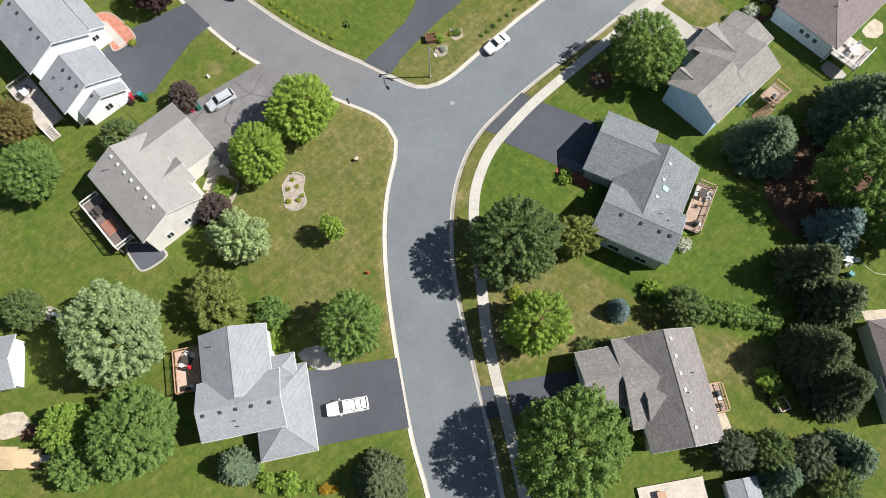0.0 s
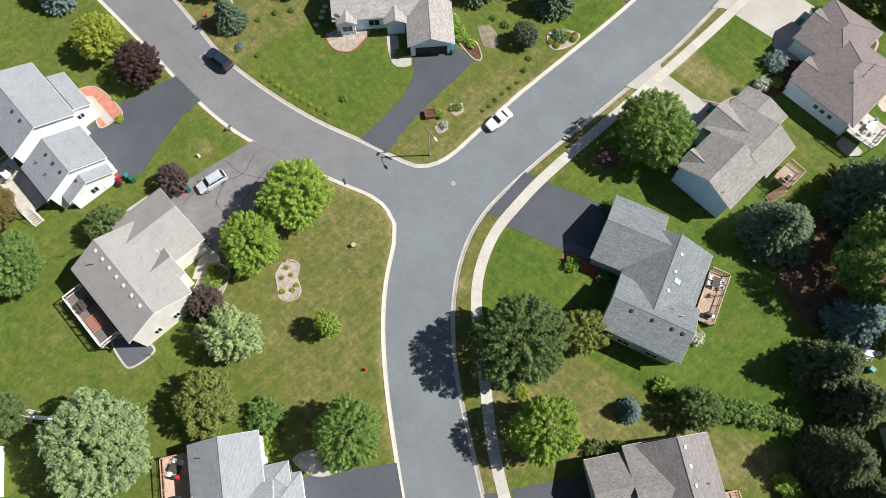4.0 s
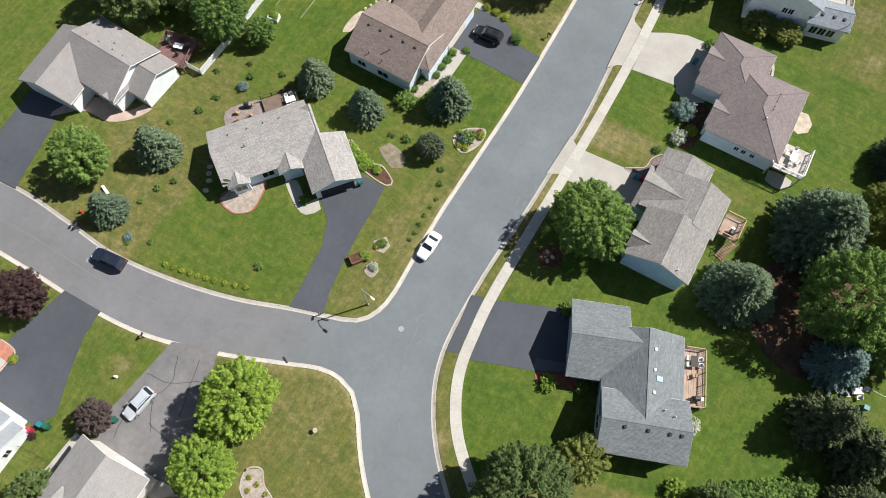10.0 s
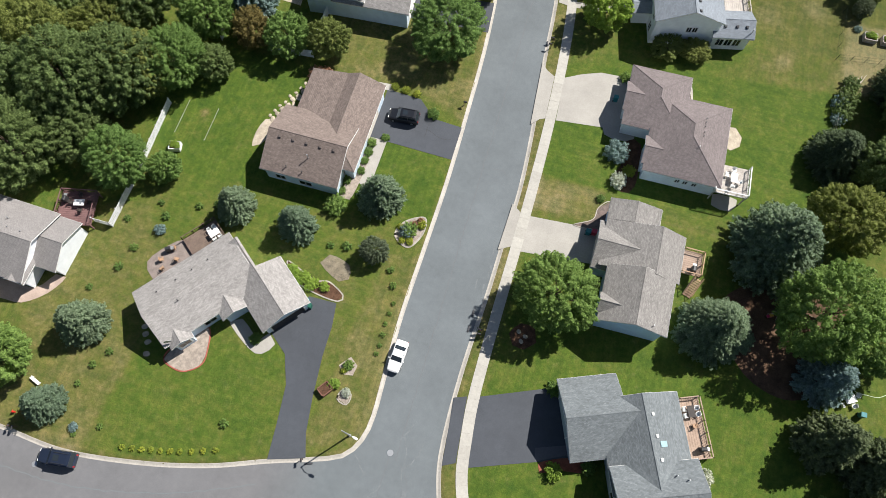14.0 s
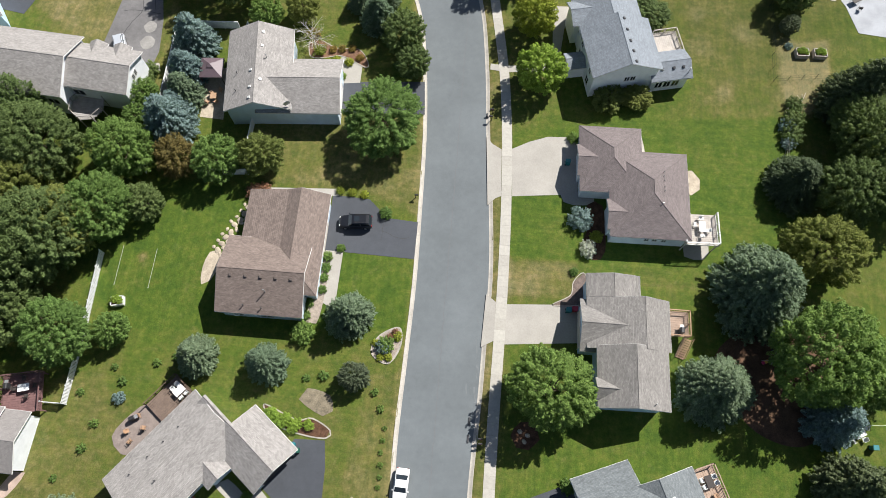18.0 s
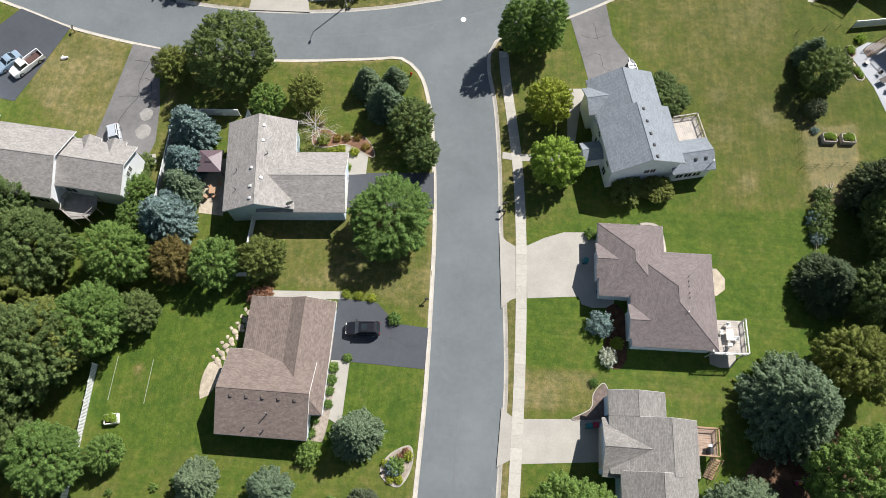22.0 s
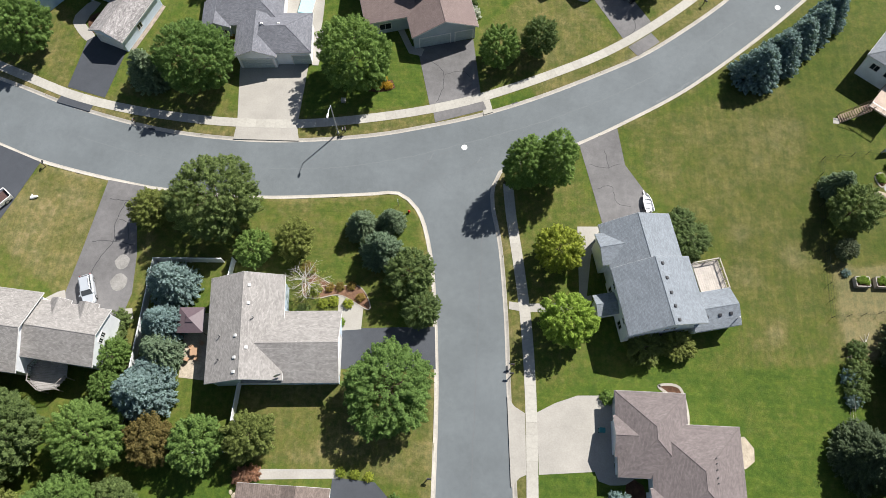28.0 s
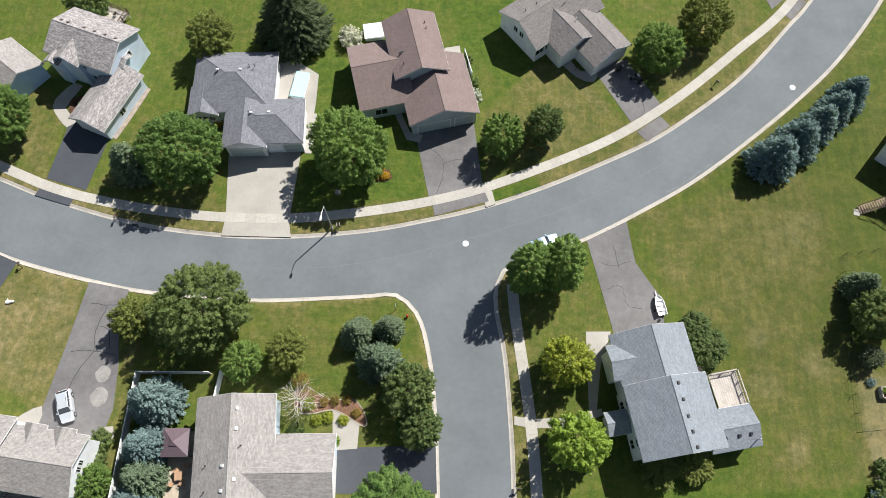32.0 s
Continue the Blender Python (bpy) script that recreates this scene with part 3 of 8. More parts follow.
pave("driveway", OLD, [(-93.6, 127), (-87.8, 126.2), (-87.8, 120), (-86.8, 115.7), (-86.2, 109.9), (-87, 105.6), (-95.8, 106.7), (-94.7, 116.1)], M_OLDDRIVE)
pave("driveway", SEALED, [(-113.5, 132.5), (-104.5, 129.3), (-107, 122), (-109.5, 115.2), (-117, 116.5), (-117.5, 127.2)], M_SEAL)
pave("driveway", SEALED, [(-102.9, 152.5), (-96, 151.5), (-97.6, 141), (-103.9, 142.6)], M_SEAL)
pave("driveway_apron", "dark asphalt apron between kerb and pavement", [(-104.4, 141.2), (-99, 139.7), (-99.4, 138.4), (-104.9, 139.8)], M_SEAL)
pave("driveway", CON, [(-77.9, 150.6), (-66.7, 151), (-67, 138.5), (-76.3, 138.2)], M_CONC)
pave("driveway_apron", "pale concrete apron between kerb and pavement", [(-76.3, 137.4), (-67, 137.8), (-66.4, 135.3), (-76.4, 135)], M_CONC)
pave("driveway", SEALED, [(-49.8, 153.6), (-40.9, 155.6), (-39.2, 145), (-47, 142.6)], M_OLDDRIVE)
pave("driveway_apron", "dark asphalt apron between kerb and pavement", [(-46.4, 141.6), (-38.8, 144), (-38.2, 142.6), (-46, 139.8)], M_OLDDRIVE)
pave("driveway", SEALED, [(-22.3, 166.5), (-17.2, 168.9), (-11.8, 160.3), (-16.6, 156.9)], M_OLDDRIVE)
pave("driveway_apron", "dark asphalt apron between kerb and pavement", [(-16.0, 155.6), (-12.2, 158.6), (-10.9, 156.9), (-14.5, 153.9)], M_OLDDRIVE)
pave("front_walk", "short concrete link between pavement and kerb", [(-39.2, 144), (-37.8, 144.4), (-37.2, 142.2), (-38.6, 141.6)], M_WALK, 0.158, False, "path")
pave("driveway", SEALED, [(4, 190), (9.2, 192.5), (10.6, 183.4), (7.4, 180.2)], M_OLDDRIVE)
pave("driveway_apron", "dark asphalt apron between kerb and pavement", [(8.9, 179.6), (11.9, 182.6), (13.5, 182.2), (10.4, 178.2)], M_OLDDRIVE)
pave("driveway", SEALED, [(-103.8, 25.6), (-97.8, 26), (-99.5, 34.4), (-101, 40.5), (-107, 40.5), (-106.3, 32.1)], M_SEAL)
pave("driveway", CON, [(-112.5, 24.8), (-109.3, 25), (-113.3, 38.5), (-118, 39), (-116, 29)], M_CONC)

# ---- houses ----
PITCH = 0.46
OVER = 0.42


def wing_roof(bm, cx, cy, L, W, ang, z, e0, e1, pitch=PITCH, thick=0.07, cut=0.0, off=0.0):
    """A roof over a rectangle: ridge along ang, each end a gable (g), a hip (h) or buried in another roof (x)."""
    uv = bm.loops.layers.uv.new("roof")
    rot = Matrix.Translation((cx, cy, z)) @ Matrix.Rotation(radians(ang), 4, "Z")
    hl, hw = L / 2, W / 2
    rise = hw * pitch
    a = -hl + (hw if e0 == "h" else 0)
    b = hl - (hw if e1 == "h" else 0)
    if a > b:
        a = b = (a + b) / 2
    slope = math.hypot(1, pitch)

    def face(pts, along, zero):
        f = bm.faces.new([bm.verts.new(rot @ Vector(p)) for p in pts])
        for lp, p in zip(f.loops, pts):
            lp[uv].uv = (Vector(p[:2]).dot(along) + cx * 0.37, (p[2] / pitch if pitch else 0) * slope)
        return f

    up, cz = (hw - cut, cut * pitch) if cut else (hw, 0)
    A, B, C, D = (-hl, -hw, 0), (hl, -hw, 0), (hl, up, cz), (-hl, up, cz)
    R0, R1 = (a, off, rise), (b, off, rise)
    fs = []
    X, Y = Vector((1, 0)), Vector((0, 1))
    fs.append(face([A, B, R1, R0] if a != b else [A, B, R0], X, 0))
    fs.append(face([C, D, R0, R1] if a != b else [C, D, R0], X, 0))
    if e0 == "h":
        fs.append(face([D, A, R0], Y, 0))
    if e1 == "h":
        fs.append(face([B, C, R1], Y, 0))
    # underside, set down by the roof's thickness
    lo = [bm.verts.new(rot @ Vector((p[0], p[1], p[2] - thick))) for p in (A, B, C, D, R0, R1)]
    hi = [bm.verts.new(rot @ Vector(p)) for p in (A, B, C, D, R0, R1)]

    def plain_face(*v):
        try:
            bm.faces.new(v)
        except ValueError:
            pass

    plain_face(hi[1], hi[0], lo[0], lo[1])
    plain_face(hi[3], hi[2], lo[2], lo[3])
    for e, (p, q, r) in ((e0, (3, 0, 4)), (e1, (1, 2, 5))):
        if e == "h":
            plain_face(hi[q], hi[p], lo[p], lo[q])
        else:
            plain_face(hi[p], hi[r], lo[r], lo[p])
            plain_face(hi[r], hi[q], lo[q], lo[r])
    if a != b:
        plain_face(lo[0], lo[4], lo[5], lo[1])
        plain_face(lo[2], lo[5], lo[4], lo[3])
    return bm


def wing_wall(bm, cx, cy, L, W, ang, z, e0, e1, low=-0.2, pitch=PITCH, off=0.0):
    rot = Matrix.Translation((cx, cy, 0)) @ Matrix.Rotation(radians(ang), 4, "Z")
    hl, hw = L / 2 - OVER, W / 2 - OVER
    top = z + OVER * pitch - 0.17
    peak = z + W / 2 * pitch - 0.2
    base = [bm.verts.new(rot @ Vector((x, y, low))) for x, y in ((-hl, -hw), (hl, -hw), (hl, hw), (-hl, hw))]
    head = [bm.verts.new(rot @ Vector((x, y, top))) for x, y in ((-hl, -hw), (hl, -hw), (hl, hw), (-hl, hw))]
    for i, j in ((0, 1), (2, 3)):
        bm.faces.new((base[i], base[j], head[j], head[i]))
    for e, (i, j), x in ((e1, (1, 2), hl), (e0, (3, 0), -hl)):
        if e == "g":
            bm.faces.new((base[i], base[j], head[j], bm.verts.new(rot @ Vector((x, off, peak))), head[i]))
        else:
            bm.faces.new((base[i], base[j], head[j], head[i]))
    return bm


def wing_bars(cx, cy, L, W, ang, z, e0, e1, pitch=PITCH, off=0.0):
    """The ends of the fascia boards: along the eaves, and up the rakes of the gables."""
    hl, hw, rise, g = L / 2, W / 2, W / 2 * pitch, -0.012
    bars = [((-hl, -hw - g, -0.03), (hl, -hw - g, -0.03)), ((-hl, hw + g, -0.03), (hl, hw + g, -0.03))]
    for e, s in ((e0, -1), (e1, 1)):
        x = s * (hl + g)
        if e == "h":
            bars.append(((x, -hw, -0.03), (x, hw, -0.03)))
        elif e == "g":
            bars += [((x, -hw - g, -0.02), (x, off, rise - 0.02)), ((x, hw + g, -0.02), (x, off, rise - 0.02))]
    return bars


def fascia_board(rot, p, q, w=0.04, h=0.18):
    bm = bmesh.new()
    p, q = Vector(p), Vector(q)
    d = (q - p).normalized()
    side = Vector((-d.y, d.x, 0)).normalized() * w
    lift = Vector((0, 0, h))
    vs = [bm.verts.new(rot @ (s + o - lift * 1.15)) for s in (p, q) for o in (-side, side, side + lift, -side + lift)]
    for k in range(4):
        bm.faces.new((vs[k], vs[(k + 1) % 4], vs[4 + (k + 1) % 4], vs[4 + k]))
    bm.faces.new(vs[3::-1])
    bm.faces.new(vs[4:])
    bmesh.ops.recalc_face_normals(bm, faces=bm.faces)
    return bm


def ridge_lines(cx, cy, L, W, ang, z, e0, e1, pitch=PITCH, off=0.0):
    hl, hw, rise = L / 2, W / 2, W / 2 * pitch
    a, b = -hl + (hw if e0 == "h" else 0), hl - (hw if e1 == "h" else 0)
    ends = [((a, off, rise), (b, off, rise))] if b - a > 0.3 else []
    for e, s, r in ((e0, -1, a), (e1, 1, b)):
        if e == "h":
            ends += [((s * hl, -hw, 0), (r, 0, rise)), ((s * hl, hw, 0), (r, 0, rise))]
    return ends


def house(name_label, wings, roof_m, wall_m, base):
    """wings: (cx, cy, length, width, ridge angle, eave height, end, end[, pitch, cut, ridge offset])."""
    bx, by = base
    h = thing("house", bx, by, GROUND_Z, name_label, "house", "houses along the street")
    for w in wings:
        cx, cy, L, W, ang, z, e0, e1 = w[:8]
        k = w[8] if len(w) > 8 else PITCH
        cut = w[9] if len(w) > 9 else 0.0
        off = w[10] if len(w) > 10 else 0.0
        args = (cx - bx, cy - by, L, W, ang, z, e0, e1)
        if not cut:
            part("wall", wing_wall(bmesh.new(), *args, pitch=k, off=off), wall_m, h)
        roof = part("roof", wing_roof(bmesh.new(), *args, pitch=k, cut=cut, off=off), roof_m, h)
        rot = Matrix.Translation((cx - bx, cy - by, z)) @ Matrix.Rotation(radians(ang), 4, "Z")
        for p, q in () if cut else wing_bars(*args, pitch=k, off=off):
            part("fascia", fascia_board(rot, p, q), M_TRIM, roof, "white painted fascia board")
        for p, q in ridge_lines(*args, pitch=k, off=off):
            part("ridge_cap", tube(bmesh.new(), rot @ Vector(p), rot @ Vector(q), 0.045, 0.045, 5), CAPS[roof_m], roof)
    return h, wings, base


R_GREY = shingle_material("light_grey_shingles", (0.25, 0.266, 0.284), 0.09)
R_BEIGE = shingle_material("beige_grey_shingles", (0.285, 0.272, 0.260), 0.08)
R_SLATE = shingle_material("dark_grey_shingles", (0.163, 0.180, 0.187))
R_BROWN = shingle_material("dark_brown_shingles", (0.195, 0.182, 0.176))
R_TAUPE = shingle_material("taupe_shingles", (0.228, 0.216, 0.203))
R_MAUVE = shingle_material("mauve_brown_shingles", (0.185, 0.158, 0.155), 0.13)
R_PALE = shingle_material("pale_tan_shingles", (0.30, 0.284, 0.270))
R_RUST = shingle_material("reddish_brown_shingles", (0.195, 0.156, 0.137))
R_CHAR = shingle_material("charcoal_shingles", (0.182, 0.187, 0.210))
R_ASH = shingle_material("ash_brown_shingles", (0.245, 0.230, 0.222), 0.08)
R_MOTTLED = shingle_material("mottled_tan_shingles", (0.30, 0.283, 0.278), 0.34)
R_BLUE = shingle_material("blue_grey_shingles", (0.225, 0.25, 0.278), 0.12)
R_RED = shingle_material("red_brown_shingles", (0.205, 0.158, 0.148), 0.09)
W_WHITE = siding_material("white_siding", (0.83, 0.855, 0.885))
W_CREAM = siding_material("cream_siding", (0.74, 0.71, 0.66))
W_BLUE = siding_material("pale_blue_siding", (0.50, 0.68, 0.88))
W_PALEBLUE = siding_material("pale_grey_blue_siding", (0.63, 0.74, 0.85))
W_GREY = siding_material("grey_blue_siding", (0.42, 0.48, 0.52))

HOUSES = {}
HOUSES["A"] = house("split-level house with light grey shingle roofs and white siding", [
    (-28.0, -10.7, 9.0, 8.7, -31, 4.6, "g", "x"), (-23.45, -13.2, 10.4, 7.2, 59, 4.8, "g", "g"), (-19.7, -10.0, 11.1, 7.1, -31, 2.9, "h", "h"), (-24.4, -7.4, 5, 3.4, 59, 3.4, "x", "h")], R_GREY, W_WHITE, (-23, -11))
HOUSES["B"] = house("two-storey house with beige-grey shingle roof and cream siding", [
    (-55.6, -5.1, 13.4, 9.7, 0, 5.5, "g", "g"), (-59.6, 1.2, 8.2, 10.3, 90, 4.2, "x", "g"), (-54.2, -2.1, 5.6, 4.8, 90, 5.1, "x", "g", 0.62)], R_BEIGE, W_CREAM, (-57, -3))
HOUSES["C"] = house("two-storey white-sided house with stepped light grey roofs", [
    (-87.3, -2.0, 11.7, 10.4, 0, 5.8, "g", "g"), (-76.9, -2.3, 6.9, 9.7, 0, 4.6, "x", "g"), (-73.9, -1.8, 3.6, 7.4, 0, 3.0, "x", "g"), (-86.7, 3.4, 7.4, 4.6, 0, 3.8, "g", "g")], R_GREY, W_WHITE, (-82, -2))
HOUSES["D"] = house("house with dark grey curling shingle roof and asphalt drive", [
    (-15.63, 47.73, 7.6, 10.2, 22, 3.2, "g", "g"), (-8.84, 46.47, 11.5, 10.3, -68, 3.4, "g", "x"), (-6.35, 40.72, 10.9, 7.8, 21, 4.3, "g", "g"), (-11.27, 49.49, 1.8, 4.0, 22, 4.626, "x", "x")], R_SLATE, W_GREY, (-10, 45))
HOUSES["E"] = house("house with dark brown shingle roofs beside a stone patio", [
    (11.4, 27.65, 14.3, 9.4, -33, 3.3, "g", "g", 0.55), (5.3, 23.3, 8.0, 7.8, 58, 3.0, "g", "x", 0.46), (8.5, 26.2, 6.6, 11.4, 57, 3.3, "g", "x", 0.3), (11.4, 26.2, 5.4, 6.4, 57, 3.5, "g", "x", 0.5)], R_BROWN, W_GREY, (9, 27))
HOUSES["F"] = house("taupe-roofed house with a pale blue gable wall", [
    (-13.55, 63.65, 7.9, 9.1, 91, 4.7, "g", "g"), (-17.0, 70.2, 6.4, 7.0, 0, 3.9, "g", "x", 0.5), (-16.6, 62.0, 3.4, 2.7, 0, 4.8, "g", "x", 0.8), (-14.0, 70.6, 6.8, 10.8, 91, 4.4, "x", "g", 0.333, 0, -1.8), (-15.95, 75.6, 3.2, 7.1, 91, 4.4, "x", "g", 0.25)], R_TAUPE, W_BLUE, (-14, 68))
HOUSES["G"] = house("mauve-brown hip-roofed house with white trim and corner deck", [
    (-10.6, 89.8, 13.3, 11.2, 91, 3.4, "h", "h"), (-15.9, 95.0, 10.5, 9.0, 91, 3.2, "h", "h"), (-19.0, 94.6, 3.4, 5.0, 1, 3.22, "g", "x"), (-14.7, 86.4, 3.6, 4.6, 1, 3.42, "g", "x")], R_MAUVE, W_WHITE, (-12, 91))
HOUSES["H"] = house("corner house with pale tan shingles and pale blue siding", [
    (-69.5, 49.4, 14.7, 9.2, 52, 3.2, "g", "g"), (-59.9, 51.5, 7.9, 7.2, -39, 3.0, "g", "g"), (-64.9, 55.5, 5.2, 7.2, -39, 3.0, "x", "x", PITCH, 3.3), (-65.6, 49.4, 5.5, 3.6, -40, 3.1, "x", "g"), (-70.6, 43.8, 5.5, 3.2, -40, 3.1, "x", "g")], R_PALE, W_PALEBLUE, (-66, 50))
HOUSES["I"] = house("white-sided house with beige-grey roofs and gabled wings", [
(-97.6, 48.9, 11.5, 10.5, -2, 3.6, "x", "g"), (-102.6, 45.2, 11, 9.6, 94, 3.2, "g", "x"), (-91.9, 50.0, 6.4, 7.5, -2, 3.0, "x", "g"), (-93.6, 45.6, 4.4, 3.4, 88, 3.2, "g", "x")], R_ASH, W_WHITE, (-98, 48))
HOUSES["J"] = house("brown-roofed house with rows of roof vents", [
    (-58.9, 78.8, 14.8, 7.6, 90, 3.2, "h", "g"), (-62.3, 73.6, 11.6, 10.8, 0, 3.4, "g", "g"), (-63.15, 80.6, 11.2, 6.7, 90, 3.1, "x", "g", 0.328, 0, -3.05)], R_RUST, W_PALEBLUE, (-61, 77))
HOUSES["K"] = house("two-storey white house with brown-grey gabled roofs", [
    (-91.3, 102.8, 10.4, 7.6, -5, 5.2, "x", "g"), (-102.8, 103, 15.1, 10.6, -4, 5.6, "g", "g"), (-92.6, 105.7, 2.9, 2.7, 85, 5.3, "x", "g", 0.6), (-88.9, 105.4, 2.9, 2.7, 85, 5.3, "x", "g", 0.6)], R_PALE, W_WHITE, (-98, 103))
HOUSES["L"] = house("house with pale grey-brown shingle roof and blue siding", [
    (-68.2, 105.0, 14.0, 9.8, -83.5, 4.4, "g", "g"), (-62.0, 103.1, 12.4, 9.4, 4, 3.8, "x", "g")], R_PALE, W_PALEBLUE, (-66, 104.5))
HOUSES["M"] = house("two-storey house with blue-grey shingle roof and white siding", [
    (-16.6, 119.3, 8.5, 10, -77, 4.6, "g", "x"), (-14.9, 112.4, 9.2, 10.6, -77, 5.6, "g", "g"), (-7.2, 111.6, 6.4, 5.2, 13, 3.2, "x", "g"), (-19.8, 119.2, 5.4, 4.6, -167, 4.7, "x", "g"), (-21.0, 111.6, 3.4, 3.0, -167, 2.9, "x", "g")], R_BLUE, W_WHITE, (-14, 115))
HOUSES["N"] = house("two-storey house with tan shingles and pale blue siding", [
    (-99.6, 163.6, 11.6, 8.8, -18, 5.6, "g", "g"), (-96.6, 155.4, 11, 6.2, 70, 3.0, "g", "x"), (-101.7, 162.3, 6.4, 4.4, -108, 5.6, "x", "g", 0.62), (-104.2, 161.6, 5.0, 2.6, -108, 5.2, "x", "g", 0.62), (-95.2, 161.2, 2.6, 2.6, -18, 4.4, "x", "g")], R_MOTTLED, W_PALEBLUE, (-98, 161))
HOUSES["O"] = house("charcoal hip-roofed house with three-car garage and white trim", [
    (-77.5, 158.8, 12.5, 10.8, 4, 3.4, "h", "h"), (-71.4, 152.2, 10.7, 7.6, 5, 3.4, "h", "h"), (-74.6, 151.4, 7.6, 6.6, -86, 3.3, "x", "g"), (-81.5, 155.2, 5, 4.6, -86, 3.3, "x", "g")], R_CHAR, W_WHITE, (-75, 156))
HOUSES["P"] = house("red-brown roofed split-level house with double garage", [
    (-50.5, 165.5, 11, 8.3, -74, 5.4, "g", "g"), (-55.6, 161.6, 8.4, 11.9, 16, 3.3, "g", "x"), (-46.8, 159.4, 11, 10.7, -74, 3.2, "x", "g")], R_RED, W_GREY, (-51, 162))
HOUSES["Q"] = house("grey-brown roofed house with white siding and bay window", [
    (-29.5, 175.1, 14.1, 9.4, 40, 3.6, "g", "g"), (-27.6, 171.4, 8, 7.4, -51, 3.6, "x", "g"), (-22.6, 170.6, 9, 7.6, -52, 3.0, "x", "g")], R_BROWN, W_WHITE, (-26, 172))


# ---- trees and shrubs ----
def leaf_mesh(name, centres, normals, size, rng, material, stretch=1.5):
    """Many small sprays, three corners each."""
    n = len(centres)
    nrm = normals + rng.normal(0, 0.3, (n, 3))
    nrm /= np.linalg.norm(nrm, axis=1, keepdims=True) + 1e-9
    ref = rng.normal(0, 1, (n, 3))
    u = np.cross(nrm, ref)
    u /= np.linalg.norm(u, axis=1, keepdims=True) + 1e-9
    v = np.cross(nrm, u)
    s = size * rng.uniform(0.6, 1.35, (n, 1))
    a = centres - u * s * stretch * 0.5 - nrm * s * 0.2
    b = centres + u * s * stretch * 0.5 + v * s * 0.42
    c = centres + u * s * stretch * 0.35 - v * s * 0.5 - nrm * s * 0.2
    verts = np.stack([a, b, c], 1).reshape(-1, 3)
    me = bpy.data.meshes.new(name)
    me.vertices.add(3 * n)
    me.vertices.foreach_set("co", verts.astype(np.float32).ravel())
    me.loops.add(3 * n)
    me.loops.foreach_set("vertex_index", np.arange(3 * n, dtype=np.int32))
    me.polygons.add(n)
    me.polygons.foreach_set("loop_start", np.arange(0, 3 * n, 3, dtype=np.int32))
    me.update(calc_edges=True)
    me.materials.append(material)
    return me


def dome(h):
    """Half width of a broad crown at the share h of its height."""
    return math.sqrt(max(0.0, 1 - ((h - 0.36) / 0.64) ** 2)) if h > 0.36 else math.sqrt(max(0.0, 1 - ((0.36 - h) / 0.46) ** 2))


def cone(h):
    """Half width of a spruce at the share h of its height."""
    return max(0.02, 1 - h) ** 0.8 * min(1.0, 0.72 + h * 3.2)


def crown_points(rng, radius, height, low, tufts, per, tuft, profile, rise=0.35, ragged=0.07, long=1.5):
    """Sprays gathered in tufts that point outwards over an uneven crown, with an inner layer that closes the gaps."""
    hs = np.linspace(0.0, 0.995, 160)
    wide = np.array([profile(h) for h in hs])
    share = np.cumsum(wide + 0.12)
    share /= share[-1]
    w1, w2 = rng.uniform(0, 6.28, 2)
    pts, nrm = [], []
    for layer, count in ((1.0, tufts), (0.74, int(tufts * 0.42))):
        for k in range(count):
            h = float(np.interp((k + rng.uniform(0, 1)) / count, share, hs))
            ang = k * 2.399963 + rng.uniform(-0.35, 0.35)
            w = profile(h) * radius * (1 + ragged * math.sin(2 * ang + w1) + ragged * 0.8 * math.sin(5 * ang + w2 + 3 * h) + rng.normal(0, 0.045))
            tr = tuft * rng.uniform(0.7, 1.25)
            c = np.array([math.cos(ang) * w, math.sin(ang) * w, 0]) * layer
            c[2] = low + height * (0.36 + (h - 0.36) * (layer if profile is dome else 1.0))
            slope = (h - 0.36) * 1.3 if profile is dome else rise
            d = np.array([math.cos(ang), math.sin(ang), slope + (rise if profile is dome else 0) + rng.normal(0, 0.16)])
            d /= np.linalg.norm(d)
            c -= d * tr * 0.9
            s = rng.uniform(-0.5, 1.0, (per, 1))
            q = rng.normal(0, 1, (per, 3))
            q -= np.outer(q @ d, d)
            q /= np.linalg.norm(q, axis=1, keepdims=True) + 1e-9
            p = c + d * s * tr * long + q * tr * (1.0 - 0.62 * np.clip(s, 0, 1)) * np.sqrt(rng.uniform(0.08, 1, (per, 1)))
            pts.append(p)
            nrm.append(q * 0.75 + d * 0.55 + np.array([0, 0, 0.45]))
    return np.concatenate(pts), np.concatenate(nrm)


TREES = {}


